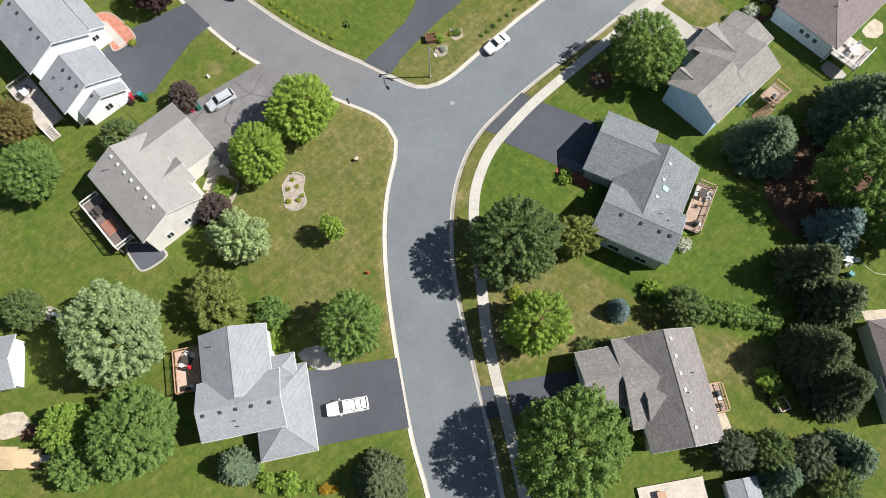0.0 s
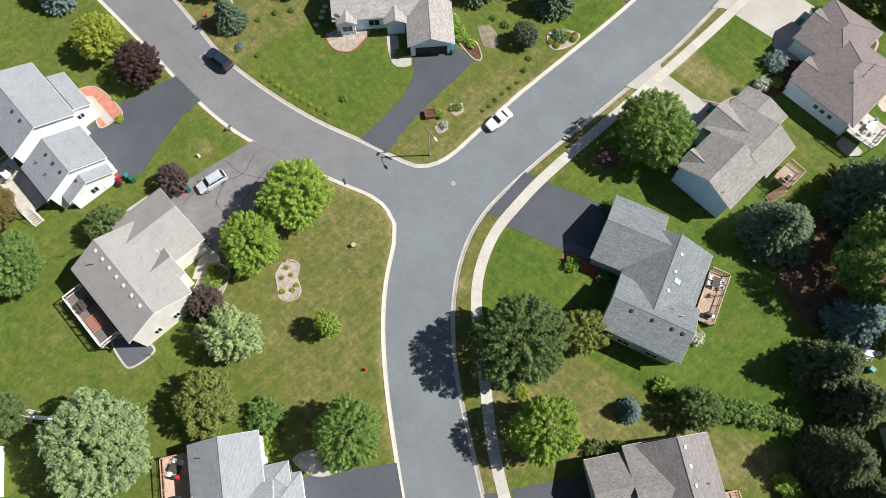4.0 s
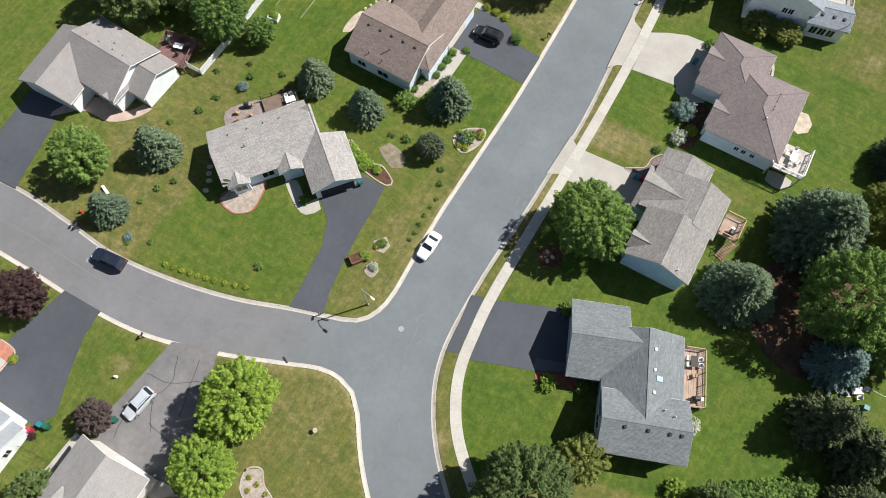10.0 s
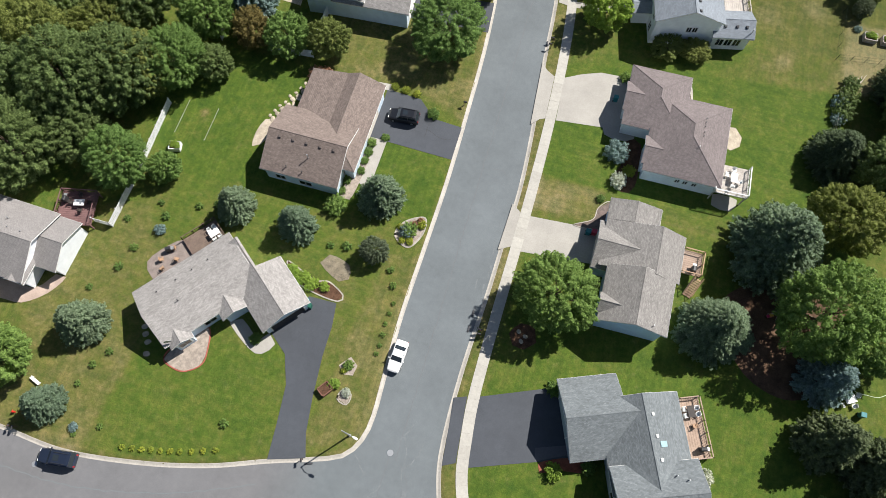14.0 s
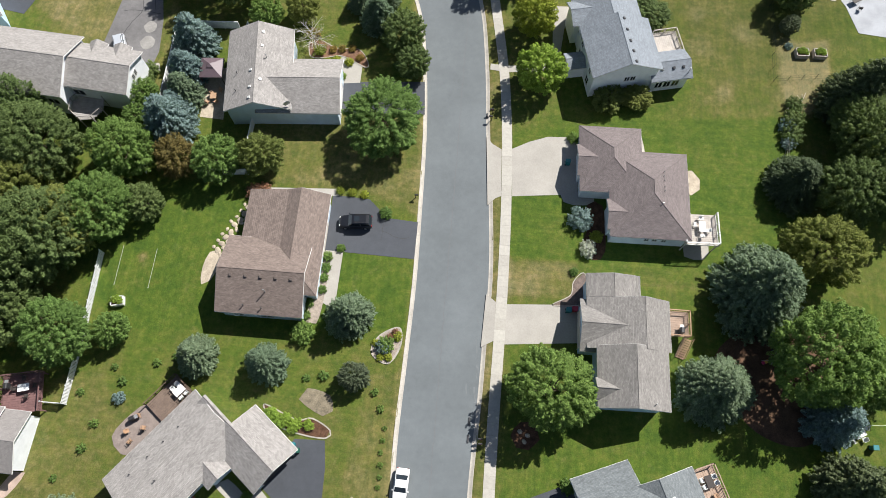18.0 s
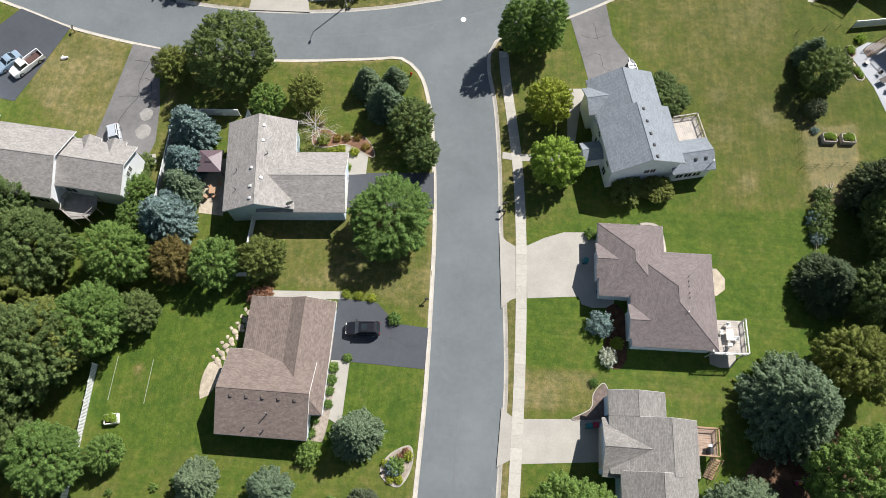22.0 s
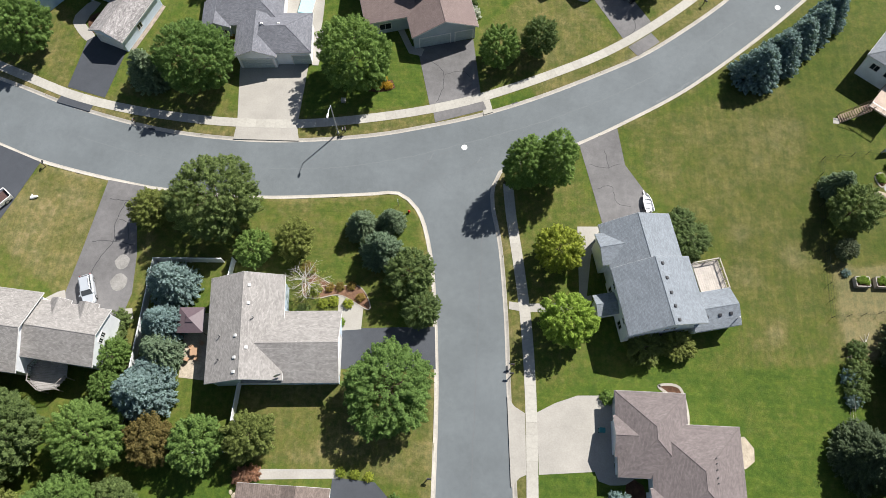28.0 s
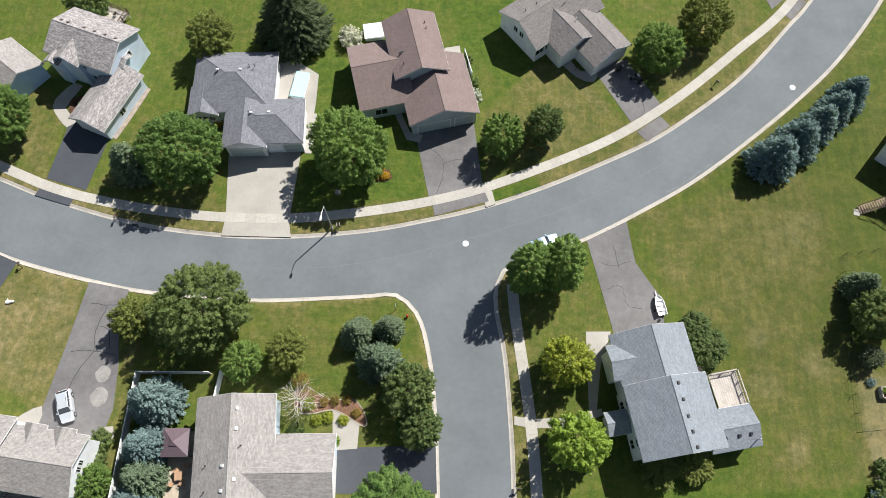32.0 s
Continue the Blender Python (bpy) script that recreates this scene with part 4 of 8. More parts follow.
def broadleaf(key, colour, radius, seed, tufts=330, per=72, leaf=0.17, tall=1.7, low=0.35, tuft=0.48, ragged=0.07, bark=None):
    """A prototype tree: tapered trunk, limbs and a crown of tufts."""
    rng = np.random.default_rng(seed)
    height = radius * tall
    bottom = radius * low
    t = thing("tree", 0, 0, -50, "", "tree")
    bm = bmesh.new()
    top = bottom + height * 0.6
    tube(bm, (0, 0, -0.3), (0.03 * radius, 0, bottom), 0.055 * radius, 0.042 * radius, 9)
    tube(bm, (0.03 * radius, 0, bottom), (0, 0.04 * radius, top), 0.042 * radius, 0.012 * radius, 8)
    part("trunk", bm, bark or M_TRUNK, t)
    for k in range(7):
        ang = k * 2.4 + rng.uniform(-0.3, 0.3)
        z0 = bottom + height * (0.02 + 0.06 * k)
        r = radius * rng.uniform(0.5, 0.72)
        part("limb", tube(bmesh.new(), (0.02 * radius, 0.02 * radius, z0), (math.cos(ang) * r, math.sin(ang) * r, z0 + height * 0.22), 0.02 * radius, 0.006 * radius, 6), bark or M_TRUNK, t)
    p, n = crown_points(rng, radius, height, bottom, tufts, per, tuft, dome, 0.4, ragged)
    ob = new("crown", leaf_mesh("crown", p, n, leaf, rng, LEAF[colour]))
    ob.parent = t
    TREES[key] = (t, radius)


def conifer(key, colour, radius, seed, tall=2.7, tufts=300, per=60, leaf=0.15, tuft=0.3):
    """A prototype spruce: a straight trunk and boughs that end in pointed tufts of needles."""
    rng = np.random.default_rng(seed)
    height = radius * tall
    t = thing("spruce", 0, 0, -50, "", "tree")
    part("trunk", tube(bmesh.new(), (0, 0, -0.3), (0, 0, height * 0.97), 0.05 * radius, 0.008 * radius, 8), M_TRUNK, t)
    p, n = crown_points(rng, radius, height, 0.03 * radius, tufts, per, tuft, cone, 0.28, 0.075, 2.9)
    ob = new("crown", leaf_mesh("crown", p, n, leaf, rng, LEAF[colour], 1.9))
    ob.parent = t
    TREES[key] = (t, radius)


def shrub(key, colour, radius, seed, per=230, leaf=0.125):
    rng = np.random.default_rng(seed)
    t = thing("shrub", 0, 0, -50, "", "shrub")
    part("stem", tube(bmesh.new(), (0, 0, -0.2), (0, 0, radius * 0.5), 0.05 * radius, 0.03 * radius, 6), M_TRUNK, t)
    p, n = crown_points(rng, radius, radius * 1.25, 0.02, int(9 + per * 0.16), 46, radius * 0.27, dome, 0.4, 0.09)
    ob = new("crown", leaf_mesh("crown", p, n, leaf, rng, LEAF[colour]))
    ob.parent = t
    TREES[key] = (t, radius)


for colour, seed in (("bright", 1), ("green", 2), ("dark", 3), ("sage", 9), ("silver", 4), ("olive", 5), ("yellow", 6), ("red", 7), ("purple", 8), ("mauve", 10)):
    loose = colour in ("silver", "olive", "red")
    broadleaf(colour + "_big", colour, 5.0, seed, 380, 76, 0.17, tuft=0.5, ragged=0.11 if loose else 0.075)
    broadleaf(colour + "_small", colour, 3.0, seed + 20, 210, 66, 0.15, tuft=0.40, ragged=0.12 if loose else 0.06)
for colour, seed in (("blue", 11), ("spruce", 12), ("deep", 13)):
    conifer(colour + "_small", colour, 2.6, seed)
    conifer(colour + "_big", colour, 5.0, seed + 30, 2.4, 620, 84, 0.155, 0.42)
for colour, seed in (("bright", 41), ("green", 42), ("dark", 43), ("purple", 44), ("yellow", 45), ("white", 46), ("orange", 47), ("rust", 48), ("gold", 50), ("blue", 49)):
    shrub(colour + "_shrub", colour, 1.2, seed)
broadleaf("green_tall", "green", 3.0, 61, 330, 66, 0.15, tall=3.2, low=0.6, tuft=0.4, ragged=0.12)
broadleaf("green_high", "bright", 3.4, 62, 170, 60, 0.2, low=0.9, tuft=0.5, ragged=0.14)
shrub("tiny_green", "green", 0.45, 51, 90, 0.06)
shrub("tiny_yellow", "yellow", 0.45, 52, 90, 0.06)
TREE_TEXT = {
    "bright": "broad shade tree with bright green leaves on the lawn", "green": "rounded maple tree with mid-green leaves on the lawn", "dark": "dense dark green broadleaf tree in a back garden",
    "sage": "spreading tree with grey-green leaves in a back garden", "silver": "spreading tree with pale silvery green leaves", "olive": "thin-crowned tree with sparse olive green leaves", "yellow": "shade tree with yellowish green leaves",
    "red": "small tree turning russet and brown", "purple": "round ornamental tree with dark purple leaves", "mauve": "small ornamental tree with muted purple-grey leaves", "blue": "blue spruce with silvery blue needles", "spruce": "green spruce standing on the lawn",
    "deep": "large dark spruce among garden trees"}
rng_place = random.Random(5)


def plant(key, x, y, r, rz=None, tall=1.0):
    proto, radius = TREES[key]
    k = r / radius
    m = pose(x, y, GROUND_Z - 0.02, 0, 0, rng_place.uniform(0, 360) if rz is None else rz) @ Matrix.Diagonal((k, k, k * tall, 1))
    t = copy_thing(proto, m)
    t.scale = (k, k, k * tall)
    colour = key.split("_")[0]
    if proto.name.startswith("shrub"):
        tagged(t, SHRUB_TEXT.get(colour, "small clipped green shrub on the lawn"), "shrub", "garden shrubs")
    else:
        tagged(t, TREE_TEXT[colour], "tree", "garden trees")
    return t


SHRUB_TEXT = {"bright": "rounded bright green garden shrub", "green": "rounded green garden shrub", "dark": "dense dark green garden shrub", "purple": "dark purple-leaved garden shrub",
              "yellow": "rounded golden green garden shrub", "white": "white-flowering shrub beside the house", "orange": "clump of orange garden flowers", "rust": "rust-red flowering shrub beside a wall", "blue": "low blue spruce shrub on the lawn", "gold": "low golden-brown flowering shrub in mulch", "tiny": "small clipped shrub in a row on the lawn"}


def trees(colour, spots):
    for x, y, r, *tall in spots:
        plant(colour + ("_big" if r > 3.8 else "_small"), x, y, r, None, tall[0] if tall else 0.88 if colour in ("blue", "spruce", "deep") else 1.05)


trees("bright", [(-36.4, -31.2, 3.0), (-5.9, 20.8, 4.0, 1.25), (-50.8, 18.2, 4.6), (-49.9, 9.5, 3.9), (-26.5, 108.9, 3.5, 1.1)])
trees("green", [(-21.8, 3.0, 4.0, 1.3), (-23.8, 61.5, 5.1, 0.98), (-69.3, -15.8, 3.9), (-29.6, -24.6, 5.0, 1.1), (-31.6, -32.2, 3.2), (-90.3, 34.2, 3.8), (-81.6, 65, 2.2), (-87.6, 63.7, 4.2)])
trees("dark", [(-107.1, 69.7, 5.8), (-98, 72.4, 6.3, 1.15), (-101.6, 61.2, 6.0), (-95.4, 66.4, 4.6, 0.9)])
trees("olive", [(-90.8, 78.4, 4.6, 1.1), (-106, 78, 5.3, 1.15), (-98.7, 82.8, 4.3)])
trees("green", [(-86.4, 81, 4.5), (-72.2, 90.4, 3.3), (-49.1, 98.3, 5.5, 0.78), (-69.6, 116.7, 2.5)])
trees("green", [(-82.4, 145.3, 5.3), (-36.8, 151.6, 3.0, 1.2), (-111.4, 150.5, 4.7), (-13, 168.2, 3.6), (-85.6, 100.9, 2.1), (-86, 97, 1.9)])
trees("dark", [(-15.5, 26, 5.7), (24.8, 30.8, 2.6), (32.5, 33.0, 2.8), (5.5, 37.0, 2.6), (-53.5, -27.2, 2.6), (-66, -3.2, 2.7)])
trees("dark", [(-96.7, 89.9, 5.4), (-92.4, 76.1, 5.9), (17.5, 91.9, 4.6), (19.9, 103.6, 4.0), (-81.3, 83.1, 2.6), (-103.2, 95.5, 4.5), (-75.1, 122.5, 5.6), (-47.6, 114.1, 3.2), (-45.8, 109.4, 2.5), (13.9, 127.5, 3.3)])
trees("deep", [(-70.1, 170.0, 5.6, 0.9)])
trees("dark", [(-30.7, 153.6, 2.6, 1.4), (-103.8, 172.5, 3.0), (-110, 88, 5.5)])
trees("silver", [(-41.7, 0, 3.6), (-40.6, -19.2, 5.7, 1.2)])
trees("sage", [(21.6, 27.8, 2.4), (28.4, 34.0, 2.6)])
trees("deep", [(20.5, 108.5, 4.8, 1.0), (11, 94, 4.2, 0.7)])
trees("dark", [(21, 100, 4.5, 1.2), (23, 93, 4.8, 1.2)])
trees("green", [(-58.6, 147.3, 5.3), (-85.5, 90.4, 4.2), (9.4, 67.8, 6.0, 1.2)])
trees("green", [(7.2, 12.8, 6.3, 1.15), (16.6, 66.5, 4.4)])
trees("olive", [(12, 82.6, 4.8)])
trees("olive", [(-36.9, -7.5, 3.6), (-11, 33.5, 3.0), (-66.1, 91.7, 3.0), (-84.7, 121.6, 2.8), (-64, 118.3, 2.6), (-5.7, 173.7, 3.9), (-82.5, 166.5, 3.5)])
trees("yellow", [(-92.4, 12.9, 3.3), (-27.6, 118.7, 3.1, 1.25)])
trees("red", [(-78.9, -13.5, 2.9), (-78.2, 90.4, 2.9)])
trees("purple", [(-84.2, 14.6, 3.2)])
trees("mauve", [(-65.9, 7.3, 2.1), (-48.2, -0.1, 2.2)])
trees("spruce", [(-18.7, -18.6, 2.3)])
trees("deep", [(-5.4, -6.5, 3.2, 0.75)])
trees("blue", [(0, 31, 1.5), (-105.7, 12.9, 3.0), (12.4, 60.7, 3.3), (-79.9, 111, 3.2), (-80, 105.3, 2.8), (-80.4, 99.3, 2.3), (-80.6, 96.2, 3.6)])
trees("blue", [(3.1, 150.8, 3.4, 0.8), (6.9, 153.9, 3.1, 0.85), (10.2, 156.8, 2.8, 0.9), (13.2, 159.6, 2.7, 0.9), (16.0, 162.5, 2.6, 0.9)])
trees("sage", [(12.9, 122.0, 1.5), (-48.9, 61.4, 1.9)])
trees("spruce", [(-83, 41.1, 3.0), (-83.1, 30.1, 2.4), (27.4, 29.6, 2.6), (31.6, 37.6, 3.0), (-55.2, 121.4, 2.2), (-51.1, 122.4, 1.9), (-52, 117.7, 2.8), (13.1, 131.9, 2.2), (-60.6, 62.2, 2.6), (-69.9, 62.5, 2.6), (-50.6, 69.5, 3.0), (-79.7, 101.7, 2.7), (-90.6, 144.6, 3.0)])
trees("deep", [(13.2, 53.0, 3.6, 1.0), (21.0, 44.4, 4.2, 1.0), (25.6, 43.1, 3.9, 1.0), (18.5, 51.6, 3.6, 0.95)])
trees("spruce", [(4.0, 77.0, 6.3, 0.75), (-2.4, 63.4, 4.7, 0.8)])
for x, y, r, k in ((-32.7, 130.4, 2.9, 1.05), (-28.4, 131.2, 3.0, 1.05)):
    plant("green_tall", x, y, r, None, k)
for x, y, r, k in ((-34.4, 10.0, 1.6, 1.35),):
    plant("green_high", x, y, r, None, k)
for x, y, r in ((-8.6, 122.2, 2.5), (-9.8, 124.8, 2.1)):
    plant("dark_small", x, y, r, None, 0.6)
for x, y, r in ((-15.8, 106.4, 2.4), (-11.6, 106.9, 2.2)):
    plant("olive_small", x, y, r, None, 0.6)


# ---- openings and fittings of the houses ----
def at_wall(w, base, side, s, z, out=0.0):
    """A pose on a wall of a wing: s metres along it from its middle, z up; x runs along the wall, y outwards."""
    cx, cy, L, W, ang = w[:5]
    hl, hw = L / 2 - OVER, W / 2 - OVER
    m = pose(cx - base[0], cy - base[1], 0, 0, 0, ang)
    spot = {"L": (s, hw + out, 90), "R": (s, -hw - out, -90), "E1": (hl + out, s, 0), "E0": (-hl - out, s, 180)}[side]
    return m @ pose(spot[0], spot[1], z, 0, 0, spot[2] - 90)


def child(ob, parent, m):
    ob.parent = parent
    ob.matrix_basis = m
    return ob


def window(h, base, w, side, s, z, width=1.2, height=1.2):
    m = at_wall(w, base, side, s, z)
    bm = bmesh.new()
    a, b = width / 2, height / 2
    for x0, z0, x1, z1 in ((-a - 0.1, -b - 0.1, a + 0.1, -b), (-a - 0.1, b, a + 0.1, b + 0.1), (-a - 0.1, -b, -a, b), (a, -b, a + 0.1, b), (-0.03, -b, 0.03, b)):
        box(bm, x0, -0.02, z0, x1, 0.06, z1)
    f = child(part("window", bm, M_TRIM, h), h, m)
    part("pane", boxed(-a, -0.02, -b, a, 0.02, b), M_GLASS, f, "dark reflective glass pane")


def garage_door(h, base, w, side, s, width, tone, height=2.2):
    m = at_wall(w, base, side, s, 0.02)
    bm = bmesh.new()
    a = width / 2
    for x0, z0, x1, z1 in ((-a - 0.14, 0, -a, height + 0.14), (a, 0, a + 0.14, height + 0.14), (-a, height, a, height + 0.14)):
        box(bm, x0, -0.02, z0, x1, 0.07, z1)
    f = child(part("garage_door", bm, M_TRIM, h), h, m)
    for k in range(4):
        z0 = k * height / 4
        part("panel", boxed(-a, -0.05, z0 + 0.015, a, 0.03, z0 + height / 4 - 0.015, bevel=0.02), tone, f)


def on_roof(w, base, side, s, d):
    """A pose on a roof slope: s along the ridge from the middle, d metres out from the ridge."""
    cx, cy, L, W, ang, z = w[:6]
    k = w[8] if len(w) > 8 else PITCH
    y = d if side == "L" else -d
    tilt = math.degrees(math.atan(k)) * (-1 if side == "L" else 1)
    return pose(cx - base[0], cy - base[1], z, 0, 0, ang) @ pose(s, y, (W / 2 - d) * k, tilt)


VENT_MESH, PIPE_MESH = {}, {}


def vents(h, base, w, side, spots, d, tone):
    if tone.name not in VENT_MESH:
        bm = box(bmesh.new(), -0.21, -0.21, -0.05, 0.21, 0.21, 0.17, bevel=0.05)
        VENT_MESH[tone.name] = mesh_of("roof_vent", bm, tone)
    for s in spots:
        child(new("roof_vent", VENT_MESH[tone.name]), h, on_roof(w, base, side, s, d))


def pipe(h, base, w, side, s, d, tone=None, tall=0.45):
    tone = tone or M_DARKVENT
    m = on_roof(w, base, side, s, d)
    bm = tube(bmesh.new(), (0, 0, -0.1), (0, 0, tall), 0.06, 0.06, 8)
    tube(bm, (0, 0, tall), (0, 0, tall + 0.05), 0.09, 0.07, 8)
    child(part("vent_pipe", bm, tone, h), h, Matrix.Translation(m.translation))


def dish(h, base, w, side, s, d):
    m = Matrix.Translation(on_roof(w, base, side, s, d).translation) @ pose(0, 0, 0, 0, 0, -60)
    bm = bmesh.new()
    for k in range(3):
        r0, r1 = 0.15 * k + 0.02, 0.15 * (k + 1) + 0.02
        for j in range(14):
            a0, a1 = j * math.tau / 14, (j + 1) * math.tau / 14
            bm.faces.new([bm.verts.new((0.35 - 0.35 * r * r, r * math.cos(a) * 1.1, 0.75 + r * math.sin(a))) for r, a in ((r0, a0), (r1, a0), (r1, a1), (r0, a1))])
    bmesh.ops.remove_doubles(bm, verts=bm.verts, dist=0.001)
    bmesh.ops.solidify(bm, geom=bm.faces[:], thickness=0.03)
    p = child(part("satellite_dish", bm, M_STEEL, h, "grey satellite dish on a mast"), h, m)
    part("mast", tube(tube(bmesh.new(), (0, 0, -0.1), (0, 0, 0.5), 0.03, 0.03, 6), (0, 0, 0.5), (0.36, 0, 0.75), 0.03, 0.02, 6), M_STEEL, p)


T_WHITE = plain("white_door", (0.70, 0.70, 0.69), 0.5)
T_TAN = plain("cream_door", (0.58, 0.54, 0.48), 0.5)
T_GREEN = plain("grey_green_door", (0.42, 0.48, 0.48), 0.5)
T_DARK = plain("open_garage_dark", (0.03, 0.03, 0.035), 0.8)
VENT_PALE = plain("pale_vent", (0.62, 0.62, 0.60), 0.5)
VENT_MID = plain("brown_vent", (0.16, 0.13, 0.115), 0.5)


def fit_out(key):
    h, ws, base = HOUSES[key]
    return h, base, ws


h, b, w = fit_out("A")
garage_door(h, b, w[2], "L", 1.4, 4.9, T_WHITE)
vents(h, b, w[1], "R", (-4.3, -2.2, -0.3, 1.6, 3.8), 0.6, M_DARKVENT)
pipe(h, b, w[1], "R", -0.6, 1.9)
pipe(h, b, w[1], "R", -0.4, 2.6)
pipe(h, b, w[0], "R", -2.6, 2.6)
window(h, b, w[1], "E1", 0, 4.6, 1.4, 0.9)
window(h, b, w[1], "R", -2.6, 1.6, 1.4, 1.2)
window(h, b, w[0], "L", -2, 3.4, 1.4, 1.2)
h, b, w = fit_out("B")
garage_door(h, b, w[1], "E1", -1.6, 4.6, T_WHITE)
vents(h, b, w[0], "R", (-5.4, -3.8, -2.2, -0.6, 1.0, 2.8, 4.6), 0.7, VENT_PALE)
pipe(h, b, w[0], "R", -4.4, 2.0, M_STEEL, 0.9)
window(h, b, w[0], "E1", -1.8, 1.9, 0.9, 1.2)
window(h, b, w[0], "E1", 1.2, 2.0, 0.9, 1.2)
window(h, b, w[2], "E1", 0, 1.6, 1.8, 1.3)
h, b, w = fit_out("C")
garage_door(h, b, w[1], "L", -0.6, 4.9, T_WHITE)
vents(h, b, w[0], "R", (-4.6, -2.4, 1.4, 3.4), 0.8, M_DARKVENT)
vents(h, b, w[1], "R", (-1.2, 0.6, 2.4), 0.9, M_DARKVENT)
vents(h, b, w[2], "R", (0.4,), 0.8, M_DARKVENT)
for s in (-1.6, 0.8):
    pipe(h, b, w[1], "R", s, 2.6)
window(h, b, w[2], "E1", 0, 1.6, 1.0, 1.1)
window(h, b, w[3], "E1", 0, 2.4, 1.0, 0.9)
h, b, w = fit_out("D")
garage_door(h, b, w[0], "E0", 0.5, 4.9, T_GREEN)
vents(h, b, w[1], "L", (-3.2, -0.6, 2.2), 0.9, VENT_PALE)
vents(h, b, w[2], "R", (-2.6, 0.2, 2.8, 4.2), 0.6, M_DARKVENT)
pipe(h, b, w[2], "L", 2.2, 2.2, M_STEEL)
pipe(h, b, w[2], "L", 3.4, 1.6, M_STEEL)
child(part("skylight", boxed(-0.35, -0.5, -0.02, 0.35, 0.5, 0.12, bevel=0.03), plain("skylight_glass", (0.30, 0.42, 0.45), 0.2), h, "pale blue-green skylight"), h, on_roof(w[1], b, "L", 0.4, 1.6))
window(h, b, w[2], "R", -1.5, 1.2, 1.6, 1.2)
window(h, b, w[2], "R", 2.4, 1.2, 1.6, 1.2)
window(h, b, w[2], "E0", 0, 1.6, 1.8, 1.4)
h, b, w = fit_out("E")
garage_door(h, b, w[1], "E0", 0.2, 4.9, T_GREEN)
vents(h, b, w[0], "L", (-5.9, -3.7, -1.5, 0.5, 2.9, 5.0), 0.7, VENT_PALE)
pipe(h, b, w[0], "L", 0.9, 1.2, M_STEEL)
pipe(h, b, w[0], "L", -1.4, 2.6)
window(h, b, w[0], "E1", 0.5, 1.6, 1.8, 1.3)
h, b, w = fit_out("F")
garage_door(h, b, w[1], "E0", 0.0, 4.9, T_TAN)
pipe(h, b, w[0], "R", -3.2, 2.4, M_STEEL)
h, b, w = fit_out("G")
garage_door(h, b, w[1], "L", -0.8, 4.9, T_WHITE)
garage_door(h, b, w[1], "L", 3.0, 2.6, T_WHITE)
for s in (-2.2, -0.9, 0.2):
    window(h, b, w[0], "E0", s, 1.9, 0.55, 0.8)
window(h, b, w[0], "L", -3.6, 1.6, 1.8, 1.4)
for s in (3.8, 2.9, 1.9, 0.6, -0.3):
    pipe(h, b, w[0], "R", s * 0.7, 1.6, None, 0.2)
pipe(h, b, w[0], "R", -2.2, 1.2, M_STEEL, 0.35)
h, b, w = fit_out("H")
# Near-black door panels stand in for the shade inside the open garage.
garage_door(h, b, w[1], "E1", 0.0, 4.9, T_DARK, 2.1)
for s in (-4.4, -1.6, 0.8, 3.2):
    pipe(h, b, w[0], "L", s, 2.2, M_DARKVENT, 0.25)
pipe(h, b, w[0], "R", -2.6, 0.8, M_DARKVENT, 0.5)
window(h, b, w[4], "E1", 0, 1.5, 1.5, 1.2)
window(h, b, w[0], "R", -1.0, 1.6, 1.6, 1.3)
window(h, b, w[0], "R", 1.4, 1.6, 1.6, 1.3)
dish(h, b, w[4], "R", 1.6, 1.2)
h, b, w = fit_out("I")
garage_door(h, b, w[1], "E0", 0.0, 4.9, T_WHITE)
pipe(h, b, w[0], "L", 0.5, 2.2, M_STEEL)
for s in (-3.6, -1.2, 1.4, 3.4):
    pipe(h, b, w[0], "L", s, 1.0, M_STEEL, 0.2)
h, b, w = fit_out("J")
garage_door(h, b, w[0], "R", 1.6, 4.9, T_TAN)
vents(h, b, w[1], "R", (-3.9, -1.9, 0.1, 2.1, 4.1), 0.8, VENT_MID)
pipe(h, b, w[1], "R", 0.8, 2.6, M_STEEL, 1.1)
pipe(h, b, w[1], "R", -2.0, 4.4)
pipe(h, b, w[1], "R", 0.4, 4.6)
pipe(h, b, w[0], "L", -2.6, 4.2)
window(h, b, w[1], "R", -3.2, 1.3, 1.4, 1.1)
window(h, b, w[1], "R", 0.6, 1.3, 1.8, 1.1)
window(h, b, w[1], "E1", -1.2, 1.6, 1.6, 1.3)
h, b, w = fit_out("K")
garage_door(h, b, w[0], "L", 0.6, 4.9, T_WHITE)
window(h, b, w[0], "E1", 0.6, 4.4, 0.5, 1.0)
window(h, b, w[0], "E1", -0.2, 4.4, 0.5, 1.0)
for s in (-5.5, -2.0, 1.8, 5.4):
    window(h, b, w[1], "R", s, 3.4, 1.5, 1.2)
window(h, b, w[0], "R", -3.0, 3.2, 1.6, 1.2)
h, b, w = fit_out("L")
garage_door(h, b, w[1], "E1", -0.6, 4.9, T_WHITE)
vents(h, b, w[0], "L", (-5.2, -2.8, 3.0), 0.7, VENT_PALE)
vents(h, b, w[0], "R", (1.4, 4.2, 6.0), 0.7, VENT_PALE)
pipe(h, b, w[0], "L", -0.9, 1.4, M_STEEL, 0.8)
for s in (1.2, 4.2):
    pipe(h, b, w[0], "R", s, 3.0)
window(h, b, w[0], "E1", 0.7, 3.1, 0.8, 0.6)
window(h, b, w[0], "E1", 1.7, 3.1, 0.8, 0.6)
dish(h, b, w[0], "L", 6.3, 4.4)
h, b, w = fit_out("M")
